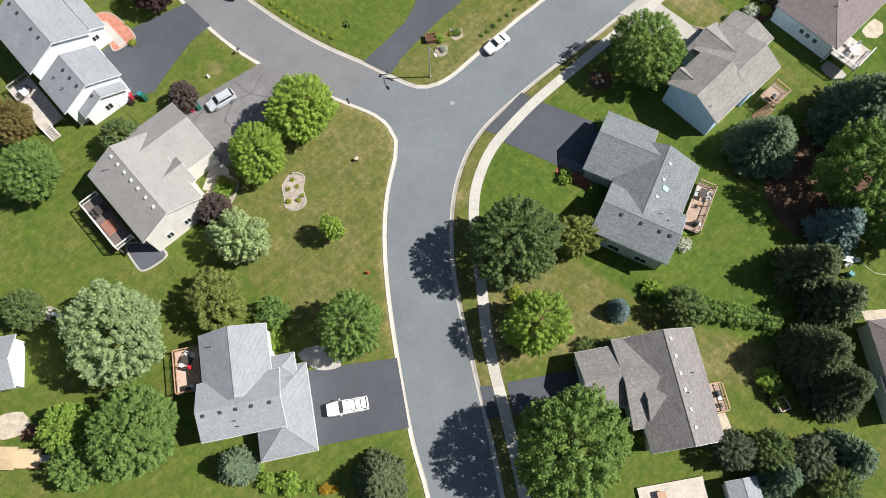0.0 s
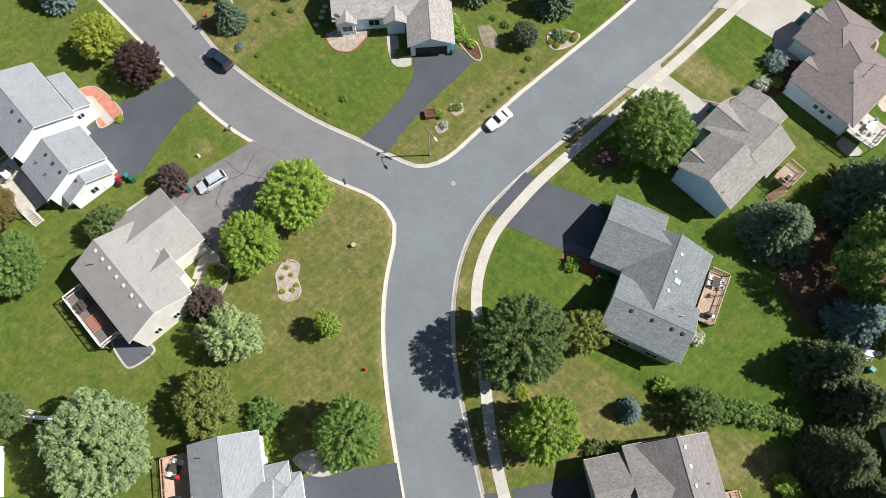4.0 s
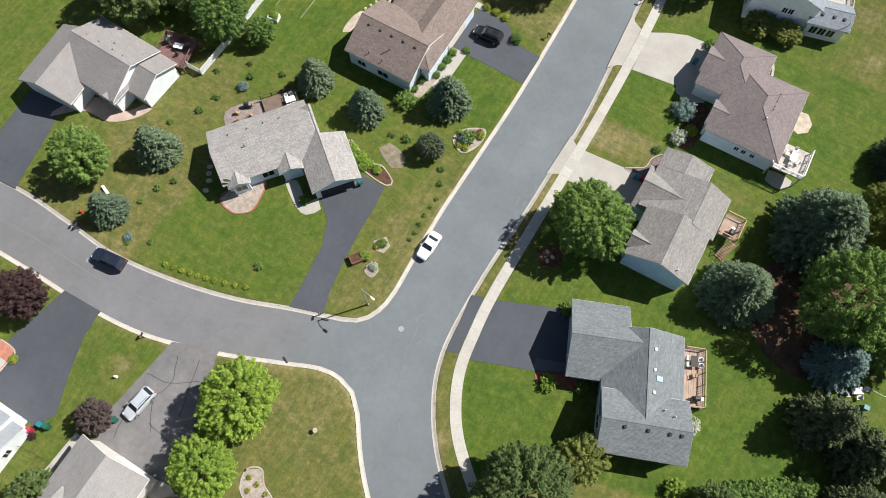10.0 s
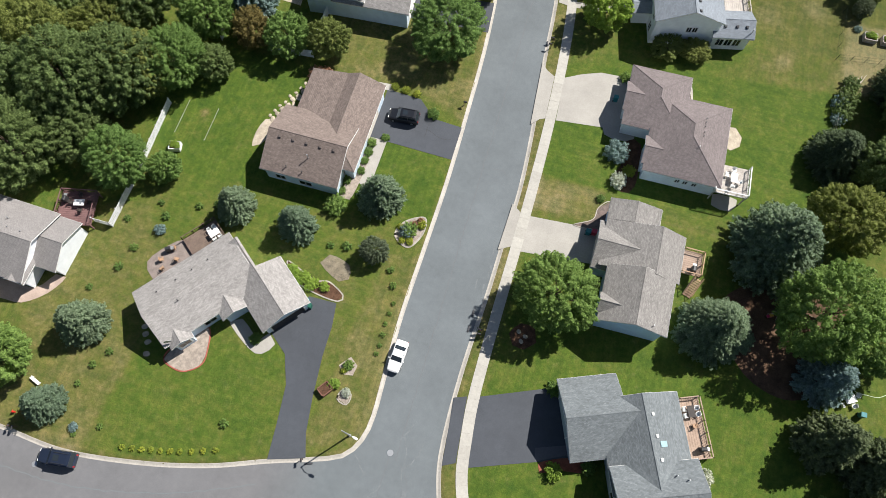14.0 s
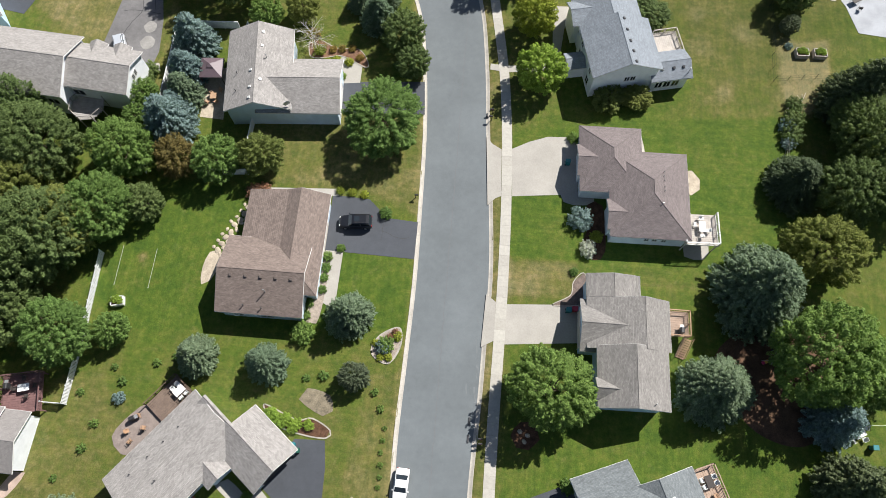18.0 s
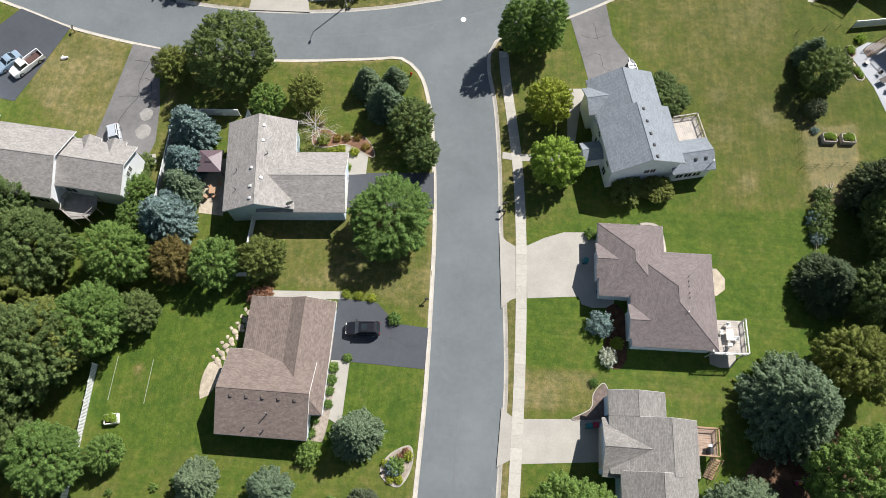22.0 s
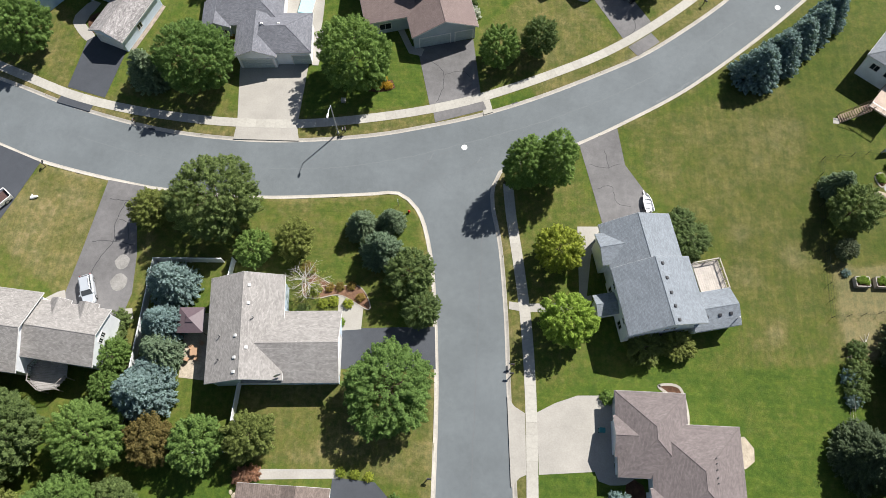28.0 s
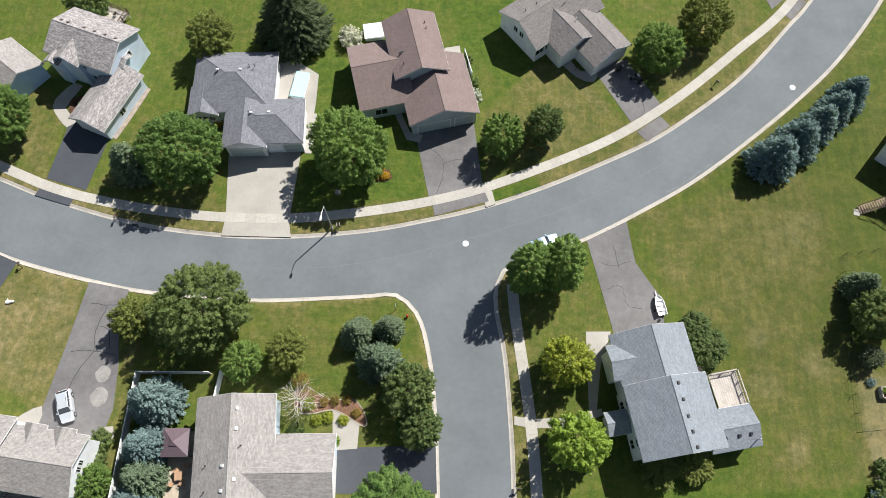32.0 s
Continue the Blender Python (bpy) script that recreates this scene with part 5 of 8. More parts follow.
garage_door(h, b, w[0], "E0", 0.4, 4.9, T_WHITE)
vents(h, b, w[1], "L", (-3.6, -1.6, 0.4, 2.2, 4.0), 0.8, M_DARKVENT)
vents(h, b, w[2], "R", (-1.4, 0.4, 1.9), 1.0, M_DARKVENT)
pipe(h, b, w[0], "L", 2.6, 0.6, M_STEEL, 0.9)
pipe(h, b, w[2], "R", 2.6, 1.8, M_STEEL, 1.0)
for s in (0.4, 1.3):
    window(h, b, w[1], "E1", s, 3.6, 0.7, 1.0)
for s in (-1.6, -0.3, 1.0):
    window(h, b, w[2], "R", s, 1.7, 1.0, 1.4)
for s in (-2.6, 2.2):
    window(h, b, w[1], "R", s, 4.2, 0.8, 1.4)
    window(h, b, w[1], "R", s, 1.6, 1.0, 1.5)
window(h, b, w[0], "R", 1.4, 3.6, 0.9, 1.2)
h, b, w = fit_out("N")
garage_door(h, b, w[1], "E0", 0.0, 4.6, T_WHITE)
vents(h, b, w[0], "L", (-4.6, -3.4, -0.6, 1.2, 3.0, 4.8), 0.6, VENT_MID)
window(h, b, w[0], "E1", 0.2, 3.9, 1.5, 1.2)
window(h, b, w[0], "R", -3.2, 1.6, 1.4, 1.4)
window(h, b, w[0], "R", 0.2, 4.2, 1.0, 1.2)
window(h, b, w[0], "R", 1.6, 1.6, 1.6, 1.3)
window(h, b, w[1], "R", -0.8, 1.5, 1.0, 1.0)
h, b, w = fit_out("O")
garage_door(h, b, w[2], "E1", 0.0, 4.9, T_GREEN)
garage_door(h, b, w[1], "R", 3.5, 2.7, T_GREEN)
for s in (-1.0, 0.0, 1.0):
    window(h, b, w[3], "E1", s, 1.8, 0.7, 0.9)
vents(h, b, w[0], "L", (-2.0, 1.4), 0.6, VENT_PALE)
vents(h, b, w[1], "L", (-2.2, 0.4), 0.6, VENT_PALE)
vents(h, b, w[2], "L", (0.6,), 1.0, VENT_PALE)
for s in (2.6, 3.4):
    pipe(h, b, w[0], "L", s, 1.4)
h, b, w = fit_out("P")
garage_door(h, b, w[2], "E1", -1.6, 4.9, T_GREEN)
garage_door(h, b, w[2], "E1", 3.1, 2.8, T_GREEN)
pipe(h, b, w[0], "R", 3.6, 2.4)
for s in (-2.0, -3.0):
    pipe(h, b, w[0], "L", s, 2.2)
dish(h, b, w[1], "L", 3.6, 1.0)
window(h, b, w[1], "R", -1.0, 1.5, 1.8, 1.3)
h, b, w = fit_out("Q")
garage_door(h, b, w[2], "E1", 0.3, 4.9, T_WHITE)
window(h, b, w[0], "R", -5.8, 2.2, 1.6, 1.4)
window(h, b, w[0], "R", -4.0, 2.2, 1.2, 1.4)
for s in (-0.7, 0.7):
    window(h, b, w[0], "E0", s, 3.0, 0.8, 1.0)
pipe(h, b, w[0], "R", 1.6, 1.2, M_STEEL, 1.1)
for s in (-4.6, -2.4):
    pipe(h, b, w[0], "L", s, 1.2)
pipe(h, b, w[1], "L", 0.5, 1.8, M_STEEL, 0.8)


# ---- vehicles ----
def loft(bm, stations):
    """A closed body through cross-sections (x, half width, low, high, rounding)."""
    rings = []
    for x, hw, lo, hi, r in stations:
        prof = [(-hw, lo), (-hw * 1.0, lo + (hi - lo) * 0.55), (-hw + r * 0.35, hi - r * 0.3), (-hw + r, hi), (hw - r, hi), (hw - r * 0.35, hi - r * 0.3), (hw, lo + (hi - lo) * 0.55), (hw, lo)]
        rings.append([bm.verts.new((x, y, z)) for y, z in prof])
    for a, c in zip(rings, rings[1:]):
        n = len(a)
        for i in range(n):
            bm.faces.new((a[i], a[(i + 1) % n], c[(i + 1) % n], c[i]))
    bm.faces.new(rings[0][::-1])
    bm.faces.new(rings[-1])
    bmesh.ops.recalc_face_normals(bm, faces=bm.faces)
    return bm


def paint(name, col, metal=0.3):
    m, t, b_ = nodes_of(name, 0.28, 0.5)
    b_.inputs["Base Color"].default_value = (*col, 1)
    b_.inputs["Metallic"].default_value = metal
    b_.inputs["Coat Weight"].default_value = 0.6
    return m


P_WHITE, P_SILVER, P_BLACK = paint("white_car_paint", (0.78, 0.78, 0.77), 0.0), paint("silver_car_paint", (0.55, 0.58, 0.62)), paint("black_car_paint", (0.012, 0.013, 0.016), 0.1)
P_NAVY, P_BLUE = paint("navy_car_paint", (0.02, 0.028, 0.05)), paint("light_blue_car_paint", (0.36, 0.47, 0.58))
M_LAMP = plain("headlamp", (0.75, 0.75, 0.72), 0.15)
M_TAIL = plain("tail_lamp", (0.35, 0.02, 0.02), 0.2)


def vehicle(name, label, x, y, heading, col, L, kind):
    W = {"pickup": 0.92, "suv": 0.96, "sedan": 0.9, "wagon": 0.9}[kind]
    tall = {"pickup": 1.85, "suv": 1.78, "sedan": 1.42, "wagon": 1.55}[kind]
    v = thing(name, x, y, 0.17 if kind != "road" else 0, label, "car", "parked vehicles", heading)
    h = L / 2
    deck = {"pickup": 1.12, "suv": 1.06, "sedan": 0.94, "wagon": 0.98}[kind]
    part("body", loft(bmesh.new(), [(-h, W * 0.86, 0.42, deck * 0.86, 0.1), (-h + 0.12, W * 0.95, 0.3, deck * 0.97, 0.16), (-h + 0.9, W, 0.24, deck, 0.16), (0, W, 0.22, deck, 0.12), (h * 0.42, W, 0.22, deck, 0.14),
                                    (h - 0.8, W * 0.98, 0.24, deck * 0.94, 0.2), (h - 0.2, W * 0.9, 0.3, deck * 0.84, 0.22), (h, W * 0.76, 0.4, deck * 0.7, 0.16)]), col, v)
    front = {"pickup": h * 0.36, "suv": h * 0.42, "sedan": h * 0.34, "wagon": h * 0.45}[kind]
    back = {"pickup": -h * 0.95, "suv": -h * 0.95, "sedan": -h * 0.62, "wagon": -h * 0.93}[kind]
    rf, rb = front - 0.62, back + {"pickup": 0.14, "suv": 0.3, "sedan": 0.62, "wagon": 0.42}[kind]
    part("greenhouse", loft(bmesh.new(), [(back, W * 0.86, deck - 0.05, deck + 0.03, 0.05), (rb, W * 0.78, deck - 0.05, tall - 0.07, 0.08), (rf, W * 0.78, deck - 0.05, tall - 0.07, 0.08), (front, W * 0.86, deck - 0.05, deck + 0.03, 0.05)]), M_GLASS, v, "dark window glass")
    roof = part("roof", loft(bmesh.new(), [(rb - 0.05, W * 0.76, tall - 0.12, tall - 0.04, 0.08), (rb + 0.3, W * 0.79, tall - 0.1, tall, 0.12), (rf - 0.3, W * 0.79, tall - 0.1, tall, 0.12), (rf + 0.05, W * 0.76, tall - 0.12, tall - 0.05, 0.08)]), col, v)
    mid = (rf + rb) / 2
    for s in (-1, 1):
        for px in (rf - 0.02, mid, rb + 0.05):
            tube_end = (front - 0.02 if px == rf - 0.02 else (back + 0.02 if px == rb + 0.05 else mid), s * W * 0.885, deck)
            part("pillar", tube(bmesh.new(), tube_end, (px, s * W * 0.775, tall - 0.06), 0.055, 0.045, 6), col, v)
        part("mirror", boxed(front - 0.25, s * W - 0.02 if s > 0 else -W - 0.2, deck, front - 0.08, s * W + 0.2 if s > 0 else -W + 0.02, deck + 0.16, bevel=0.04), col, v)
        part("headlight", boxed(h - 0.42, s * W * 0.62 - 0.18, deck * 0.66, h - 0.07, s * W * 0.62 + 0.18, deck * 0.82, bevel=0.05), M_LAMP, v, "clear headlight")
        part("tail_light", boxed(-h - 0.02, s * W * 0.74 - 0.1, 0.6, -h + 0.2, s * W * 0.74 + 0.1, deck * 0.92, bevel=0.03), M_TAIL, v, "red tail light")
        if kind in ("suv", "wagon", "pickup"):
            part("roof_rail", tube(bmesh.new(), (rb + 0.3, s * W * 0.66, tall + 0.05), (rf - 0.3, s * W * 0.66, tall + 0.05), 0.03, 0.03, 6), M_BLACK, roof)
        for wx in (h * 0.62, -h * 0.6):
            wh = part("wheel", tube(bmesh.new(), (wx, s * (W - 0.22), 0.34), (wx, s * (W + 0.02), 0.34), 0.34, 0.34, 16), M_RUBBER, v, "black rubber tyre")
            part("rim", tube(bmesh.new(), (wx, s * (W + 0.0), 0.34), (wx, s * (W + 0.04), 0.34), 0.21, 0.2, 10), M_STEEL, wh)
    if kind == "suv":
        part("sunroof", boxed(mid + 0.1, -0.36, tall - 0.02, mid + 0.85, 0.36, tall + 0.006), M_GLASS, roof)
    if kind == "pickup":
        for px in (rb + 0.5, mid - 0.2):
            part("roof_bar", boxed(px, -W * 0.72, tall + 0.03, px + 0.06, W * 0.72, tall + 0.08), M_STEEL, roof)
        # A black block covers the front end, just past the bonnet's edge.
        part("bonnet_guard", boxed(h - 0.32, -W * 0.8, deck * 0.5, h + 0.04, W * 0.8, deck * 0.78, bevel=0.06), M_BLACK, v, "black block across the front end")
    return v


vehicle("pickup_truck", "white crew-cab pickup with a white bed topper on the driveway", -15.1, -3.9, -122, P_WHITE, 5.5, "pickup")
vehicle("hatchback", "silver hatchback parked on the cracked driveway", -62.7, 11.2, -98, P_SILVER, 4.5, "wagon")
vehicle("dark_suv", "dark navy estate car parked by the kerb", -78.7, 24.5, -173, P_NAVY, 4.9, "suv")
vehicle("sedan", "white saloon car parked beside the kerb", -41.6, 48.6, -93, P_WHITE, 4.3, "sedan")
vehicle("black_suv", "black sport utility vehicle on the asphalt driveway", -51.6, 83.4, -176, P_BLACK, 4.7, "suv")
vehicle("station_wagon", "pale silver-blue wagon parked near the garage", -92.1, 109.9, -68, P_SILVER, 4.3, "wagon")
vehicle("small_car", "light blue saloon on the shared driveway", -112.1, 121.8, -127, P_BLUE, 4.3, "sedan")

vehicle("compact_car", "light blue saloon parked under the corner trees", -30.2, 136.2, 24, P_BLUE, 4.4, "sedan")


def open_pickup(x, y, heading):
    v = thing("white_pickup", x, y, 0.17, "white extended-cab pickup with an open bed", "car", "parked vehicles", heading)
    W, h, deck, tall = 0.98, 2.75, 1.1, 1.8
    part("body", loft(bmesh.new(), [(0.0, W, 0.25, deck, 0.1), (h * 0.5, W, 0.25, deck, 0.14), (h - 0.5, W * 0.97, 0.26, deck * 0.95, 0.2), (h, W * 0.8, 0.4, deck * 0.78, 0.18)]), P_WHITE, v)
    bed = boxed(-h, -W, 0.4, -0.02, W, 0.62)
    for x0, y0, x1, y1 in ((-h, -W, -0.02, -W + 0.14), (-h, W - 0.14, -0.02, W), (-h, -W, -h + 0.1, W), (-0.12, -W, -0.02, W)):
        box(bed, x0, y0, 0.62, x1, y1, deck, bevel=0.02)
    part("truck_bed", bed, P_WHITE, v)
    part("bed_liner", boxed(-h + 0.11, -W + 0.15, 0.62, -0.13, W - 0.15, 0.66), speckled("bed_liner", (0.10, 0.06, 0.055), 0.3), v, "dark rusty bed liner")
    part("greenhouse", loft(bmesh.new(), [(0.02, W * 0.86, deck, deck + 0.05, 0.05), (0.2, W * 0.8, deck, tall - 0.06, 0.08), (0.95, W * 0.8, deck, tall - 0.06, 0.08), (1.55, W * 0.88, deck, deck + 0.04, 0.05)]), M_GLASS, v, "dark window glass")
    part("roof", loft(bmesh.new(), [(0.12, W * 0.8, tall - 0.1, tall - 0.02, 0.08), (0.5, W * 0.82, tall - 0.1, tall, 0.12), (1.02, W * 0.78, tall - 0.12, tall - 0.04, 0.1)]), P_WHITE, v)
    for s in (-1, 1):
        part("headlight", boxed(h - 0.3, s * 0.66 - 0.17, 0.7, h - 0.05, s * 0.66 + 0.17, 0.9, bevel=0.05), M_LAMP, v, "clear headlight")
        for wx in (h * 0.62, -h * 0.6):
            wh = part("wheel", tube(bmesh.new(), (wx, s * (W - 0.22), 0.38), (wx, s * (W + 0.02), 0.38), 0.38, 0.38, 16), M_RUBBER, v, "black rubber tyre")
            part("rim", tube(bmesh.new(), (wx, s * W, 0.38), (wx, s * (W + 0.04), 0.38), 0.22, 0.2, 10), M_STEEL, wh)


open_pickup(-109.0, 121.6, -128)


def boat():
    v = thing("motor_boat", -14.3, 128.0, 0.17, "small white open motor boat on a trailer", "boat", "", 102)
    bm = bmesh.new()
    rings = []
    for x, hw, keel in ((-2.0, 0.85, 0.35), (-1.0, 0.92, 0.32), (0.4, 0.88, 0.34), (1.4, 0.6, 0.45), (2.1, 0.12, 0.7)):
        rings.append([bm.verts.new(p) for p in ((x, -hw, 1.0), (x, -hw * 0.7, keel + 0.15), (x, 0, keel), (x, hw * 0.7, keel + 0.15), (x, hw, 1.0), (x, hw - 0.12 * min(1, hw), 1.0), (x, (hw - 0.15) * 0.7, 0.62), (x, -(hw - 0.15) * 0.7, 0.62), (x, -hw + 0.12 * min(1, hw), 1.0))])
    for a, c in zip(rings, rings[1:]):
        for i in range(9):
            bm.faces.new((a[i], a[(i + 1) % 9], c[(i + 1) % 9], c[i]))
    bm.faces.new(rings[0][::-1])
    bm.faces.new(rings[-1])
    bmesh.ops.recalc_face_normals(bm, faces=bm.faces)
    part("hull", bm, plain("gel_coat", (0.78, 0.78, 0.76), 0.3), v)
    for x in (-1.2, -0.2, 0.7):
        part("bench", boxed(x, -0.62, 0.8, x + 0.34, 0.62, 0.86, bevel=0.02), P_SILVER, v)
    part("outboard_motor", boxed(-2.45, -0.18, 0.6, -2.02, 0.18, 1.35, bevel=0.1), M_BLACK, v, "black outboard motor")
    part("trailer_frame", box(boxed(-2.0, -0.05, 0.2, 2.9, 0.05, 0.3), -1.0, -0.9, 0.2, -0.85, 0.9, 0.3), M_STEEL, v)
    for s in (-1, 1):
        part("wheel", tube(bmesh.new(), (-0.9, s * 0.95, 0.27), (-0.9, s * 1.12, 0.27), 0.27, 0.27, 14), M_RUBBER, v)
    v.scale = (0.74, 0.74, 0.74)


boat()


def motorcycle(x, y, rz, col):
    v = thing("motorcycle", x, y, 0.17, "small motorcycle on its stand on the driveway", "motorcycle", "motorcycles", rz)
    for wx in (-0.62, 0.68):
        part("wheel", tube(bmesh.new(), (wx, -0.06, 0.31), (wx, 0.06, 0.31), 0.31, 0.31, 16), M_RUBBER, v)
    part("frame", tube(tube(bmesh.new(), (-0.6, 0, 0.35), (0.5, 0, 0.75), 0.07, 0.06), (0.68, 0, 0.31), (0.45, 0, 0.98), 0.04, 0.04), M_STEEL, v)
    part("tank", loft(bmesh.new(), [(-0.05, 0.1, 0.7, 0.85, 0.05), (0.2, 0.17, 0.68, 0.95, 0.08), (0.45, 0.12, 0.7, 0.92, 0.06)]), col, v)
    part("seat", loft(bmesh.new(), [(-0.75, 0.1, 0.72, 0.8, 0.04), (-0.4, 0.16, 0.68, 0.8, 0.06), (-0.04, 0.11, 0.68, 0.8, 0.05)]), M_BLACK, v)
    part("handlebar", tube(bmesh.new(), (0.42, -0.38, 1.0), (0.42, 0.38, 1.0), 0.02, 0.02, 6), M_STEEL, v)


motorcycle(-15.3, 165.2, 130, P_WHITE)
motorcycle(-15.9, 164.6, 150, P_BLACK)


# ---- street furniture ----
def street_lamp(x, y, arm, tall=7.6):
    v = thing("street_lamp", x, y, GROUND_Z, "tall grey steel street lamp with one curved arm", "street lamp", "street lamps", arm)
    part("pole", tube(bmesh.new(), (0, 0, -0.2), (0, 0, tall), 0.11, 0.07, 10), M_STEEL, v)
    part("base", tube(bmesh.new(), (0, 0, -0.1), (0, 0, 0.35), 0.2, 0.16, 10), M_STEEL, v)
    part("arm", tube(tube(bmesh.new(), (0, 0, tall - 0.1), (0.8, 0, tall + 0.25), 0.05, 0.045), (0.8, 0, tall + 0.25), (1.7, 0, tall + 0.3), 0.045, 0.04), M_STEEL, v)
    head = part("lamp_head", loft(bmesh.new(), [(1.5, 0.08, tall + 0.2, tall + 0.36, 0.05), (1.8, 0.16, tall + 0.18, tall + 0.4, 0.08), (2.2, 0.12, tall + 0.2, tall + 0.34, 0.06)]), plain("lamp_white", (0.7, 0.7, 0.68), 0.4), v)
    part("lens", boxed(1.65, -0.1, tall + 0.12, 2.1, 0.1, tall + 0.19, bevel=0.02), M_LAMP, head)


street_lamp(-44.5, 37.3, -12)
street_lamp(-60.6, 137.0, -94)


def hydrant(x, y):
    v = thing("fire_hydrant", x, y, GROUND_Z, "red cast-iron fire hydrant on the verge", "hydrant", "hydrants")
    part("barrel", tube(tube(bmesh.new(), (0, 0, -0.1), (0, 0, 0.55), 0.13, 0.12, 12), (0, 0, 0.55), (0, 0, 0.75), 0.16, 0.05, 12), RED, v)
    for a in (0, 120, 240):
        c, s = math.cos(radians(a)), math.sin(radians(a))
        part("nozzle", tube(bmesh.new(), (0, 0, 0.45), (c * 0.24, s * 0.24, 0.45), 0.06, 0.06, 8), RED, v)


RED = plain("red_enamel", (0.50, 0.03, 0.02), 0.4)
for x, y in ((-27.1, 9.8), (-48.8, 124.5), (-87, 28)):
    hydrant(x, y)


def mailbox(x, y, rz, col=None):
    v = thing("mailbox", x, y, GROUND_Z, "dark kerbside mailbox on a wooden post", "mailbox", "mailboxes", rz)
    part("post", boxed(-0.05, -0.05, -0.2, 0.05, 0.05, 1.0), M_TRUNK, v)
    part("arm", boxed(-0.05, -0.04, 0.92, 0.45, 0.04, 1.0), M_TRUNK, v)
    part("box", loft(bmesh.new(), [(-0.1, 0.11, 1.0, 1.24, 0.09), (0.45, 0.11, 1.0, 1.24, 0.09)]), col or M_BLACK, v)
    part("flag", boxed(0.1, 0.11, 1.05, 0.13, 0.13, 1.3), RED, v, "red flag")


for x, y, rz in ((-67.9, 18.3, 100), (-86.4, 26.4, -80), (-85.8, 26.4, -80), (-43.5, 88.1, 0), (-33.1, 103.1, 180), (-33.2, 101.9, 180), (-103.5, 128.6, 100), (-91.8, 136.9, -90), (-59.5, 137.4, -80), (-59.9, 137.3, -80), (-3.4, 164.8, -45)):
    mailbox(x, y, rz)
for x, y, rz in ((-31.9, 54.4, 180), (-31.9, 55.0, 180), (-49.3, 32.9, -70)):
    mailbox(x, y, rz)


def bin_of(x, y, col, name, rz=0):
    v = thing("wheelie_bin", x, y, 0.17, name, "bin", "wheeled bins", rz)
    part("body", loft(bmesh.new(), [(-0.32, 0.26, 0.0, 0.95, 0.04), (0.32, 0.28, 0.0, 1.0, 0.04)]), col, v)
    part("lid", boxed(-0.38, -0.32, 1.0, 0.36, 0.32, 1.07, bevel=0.03), col, v)
    for s in (-1, 1):
        part("wheel", tube(bmesh.new(), (-0.3, s * 0.2, 0.1), (-0.3, s * 0.3, 0.1), 0.11, 0.11, 10), M_RUBBER, v)


BIN_GREEN, BIN_TEAL, BIN_RED = plain("green_plastic", (0.015, 0.10, 0.07), 0.5), plain("teal_plastic", (0.02, 0.17, 0.19), 0.5), plain("red_plastic", (0.35, 0.03, 0.06), 0.5)
for x, y, col, text in ((-72.6, 1.6, BIN_RED, "pinkish red wheeled bin beside the garage"), (-71.8, 2.8, BIN_TEAL, "dark teal wheeled bin beside the garage"), (-71.0, 3.0, BIN_GREEN, "dark green wheeled bin beside the garage"), (-64.6, 7.0, BIN_RED, "red wheeled bin on the driveway"), (-64.2, 8.0, BIN_GREEN, "green wheeled bin on the driveway"),
                        (-21.1, 72.9, BIN_TEAL, "teal wheeled bin by the garage door"), (-20.3, 73.1, BIN_RED, "maroon wheeled bin by the garage door"), (-21.6, 95.4, BIN_TEAL, "teal wheeled bin on the concrete drive"), (-55.8, 52.4, BIN_TEAL, "teal wheeled bin beside the garage"), (-55.2, 51.8, BIN_GREEN, "green wheeled bin beside the garage")):
    bin_of(x, y, col, text)


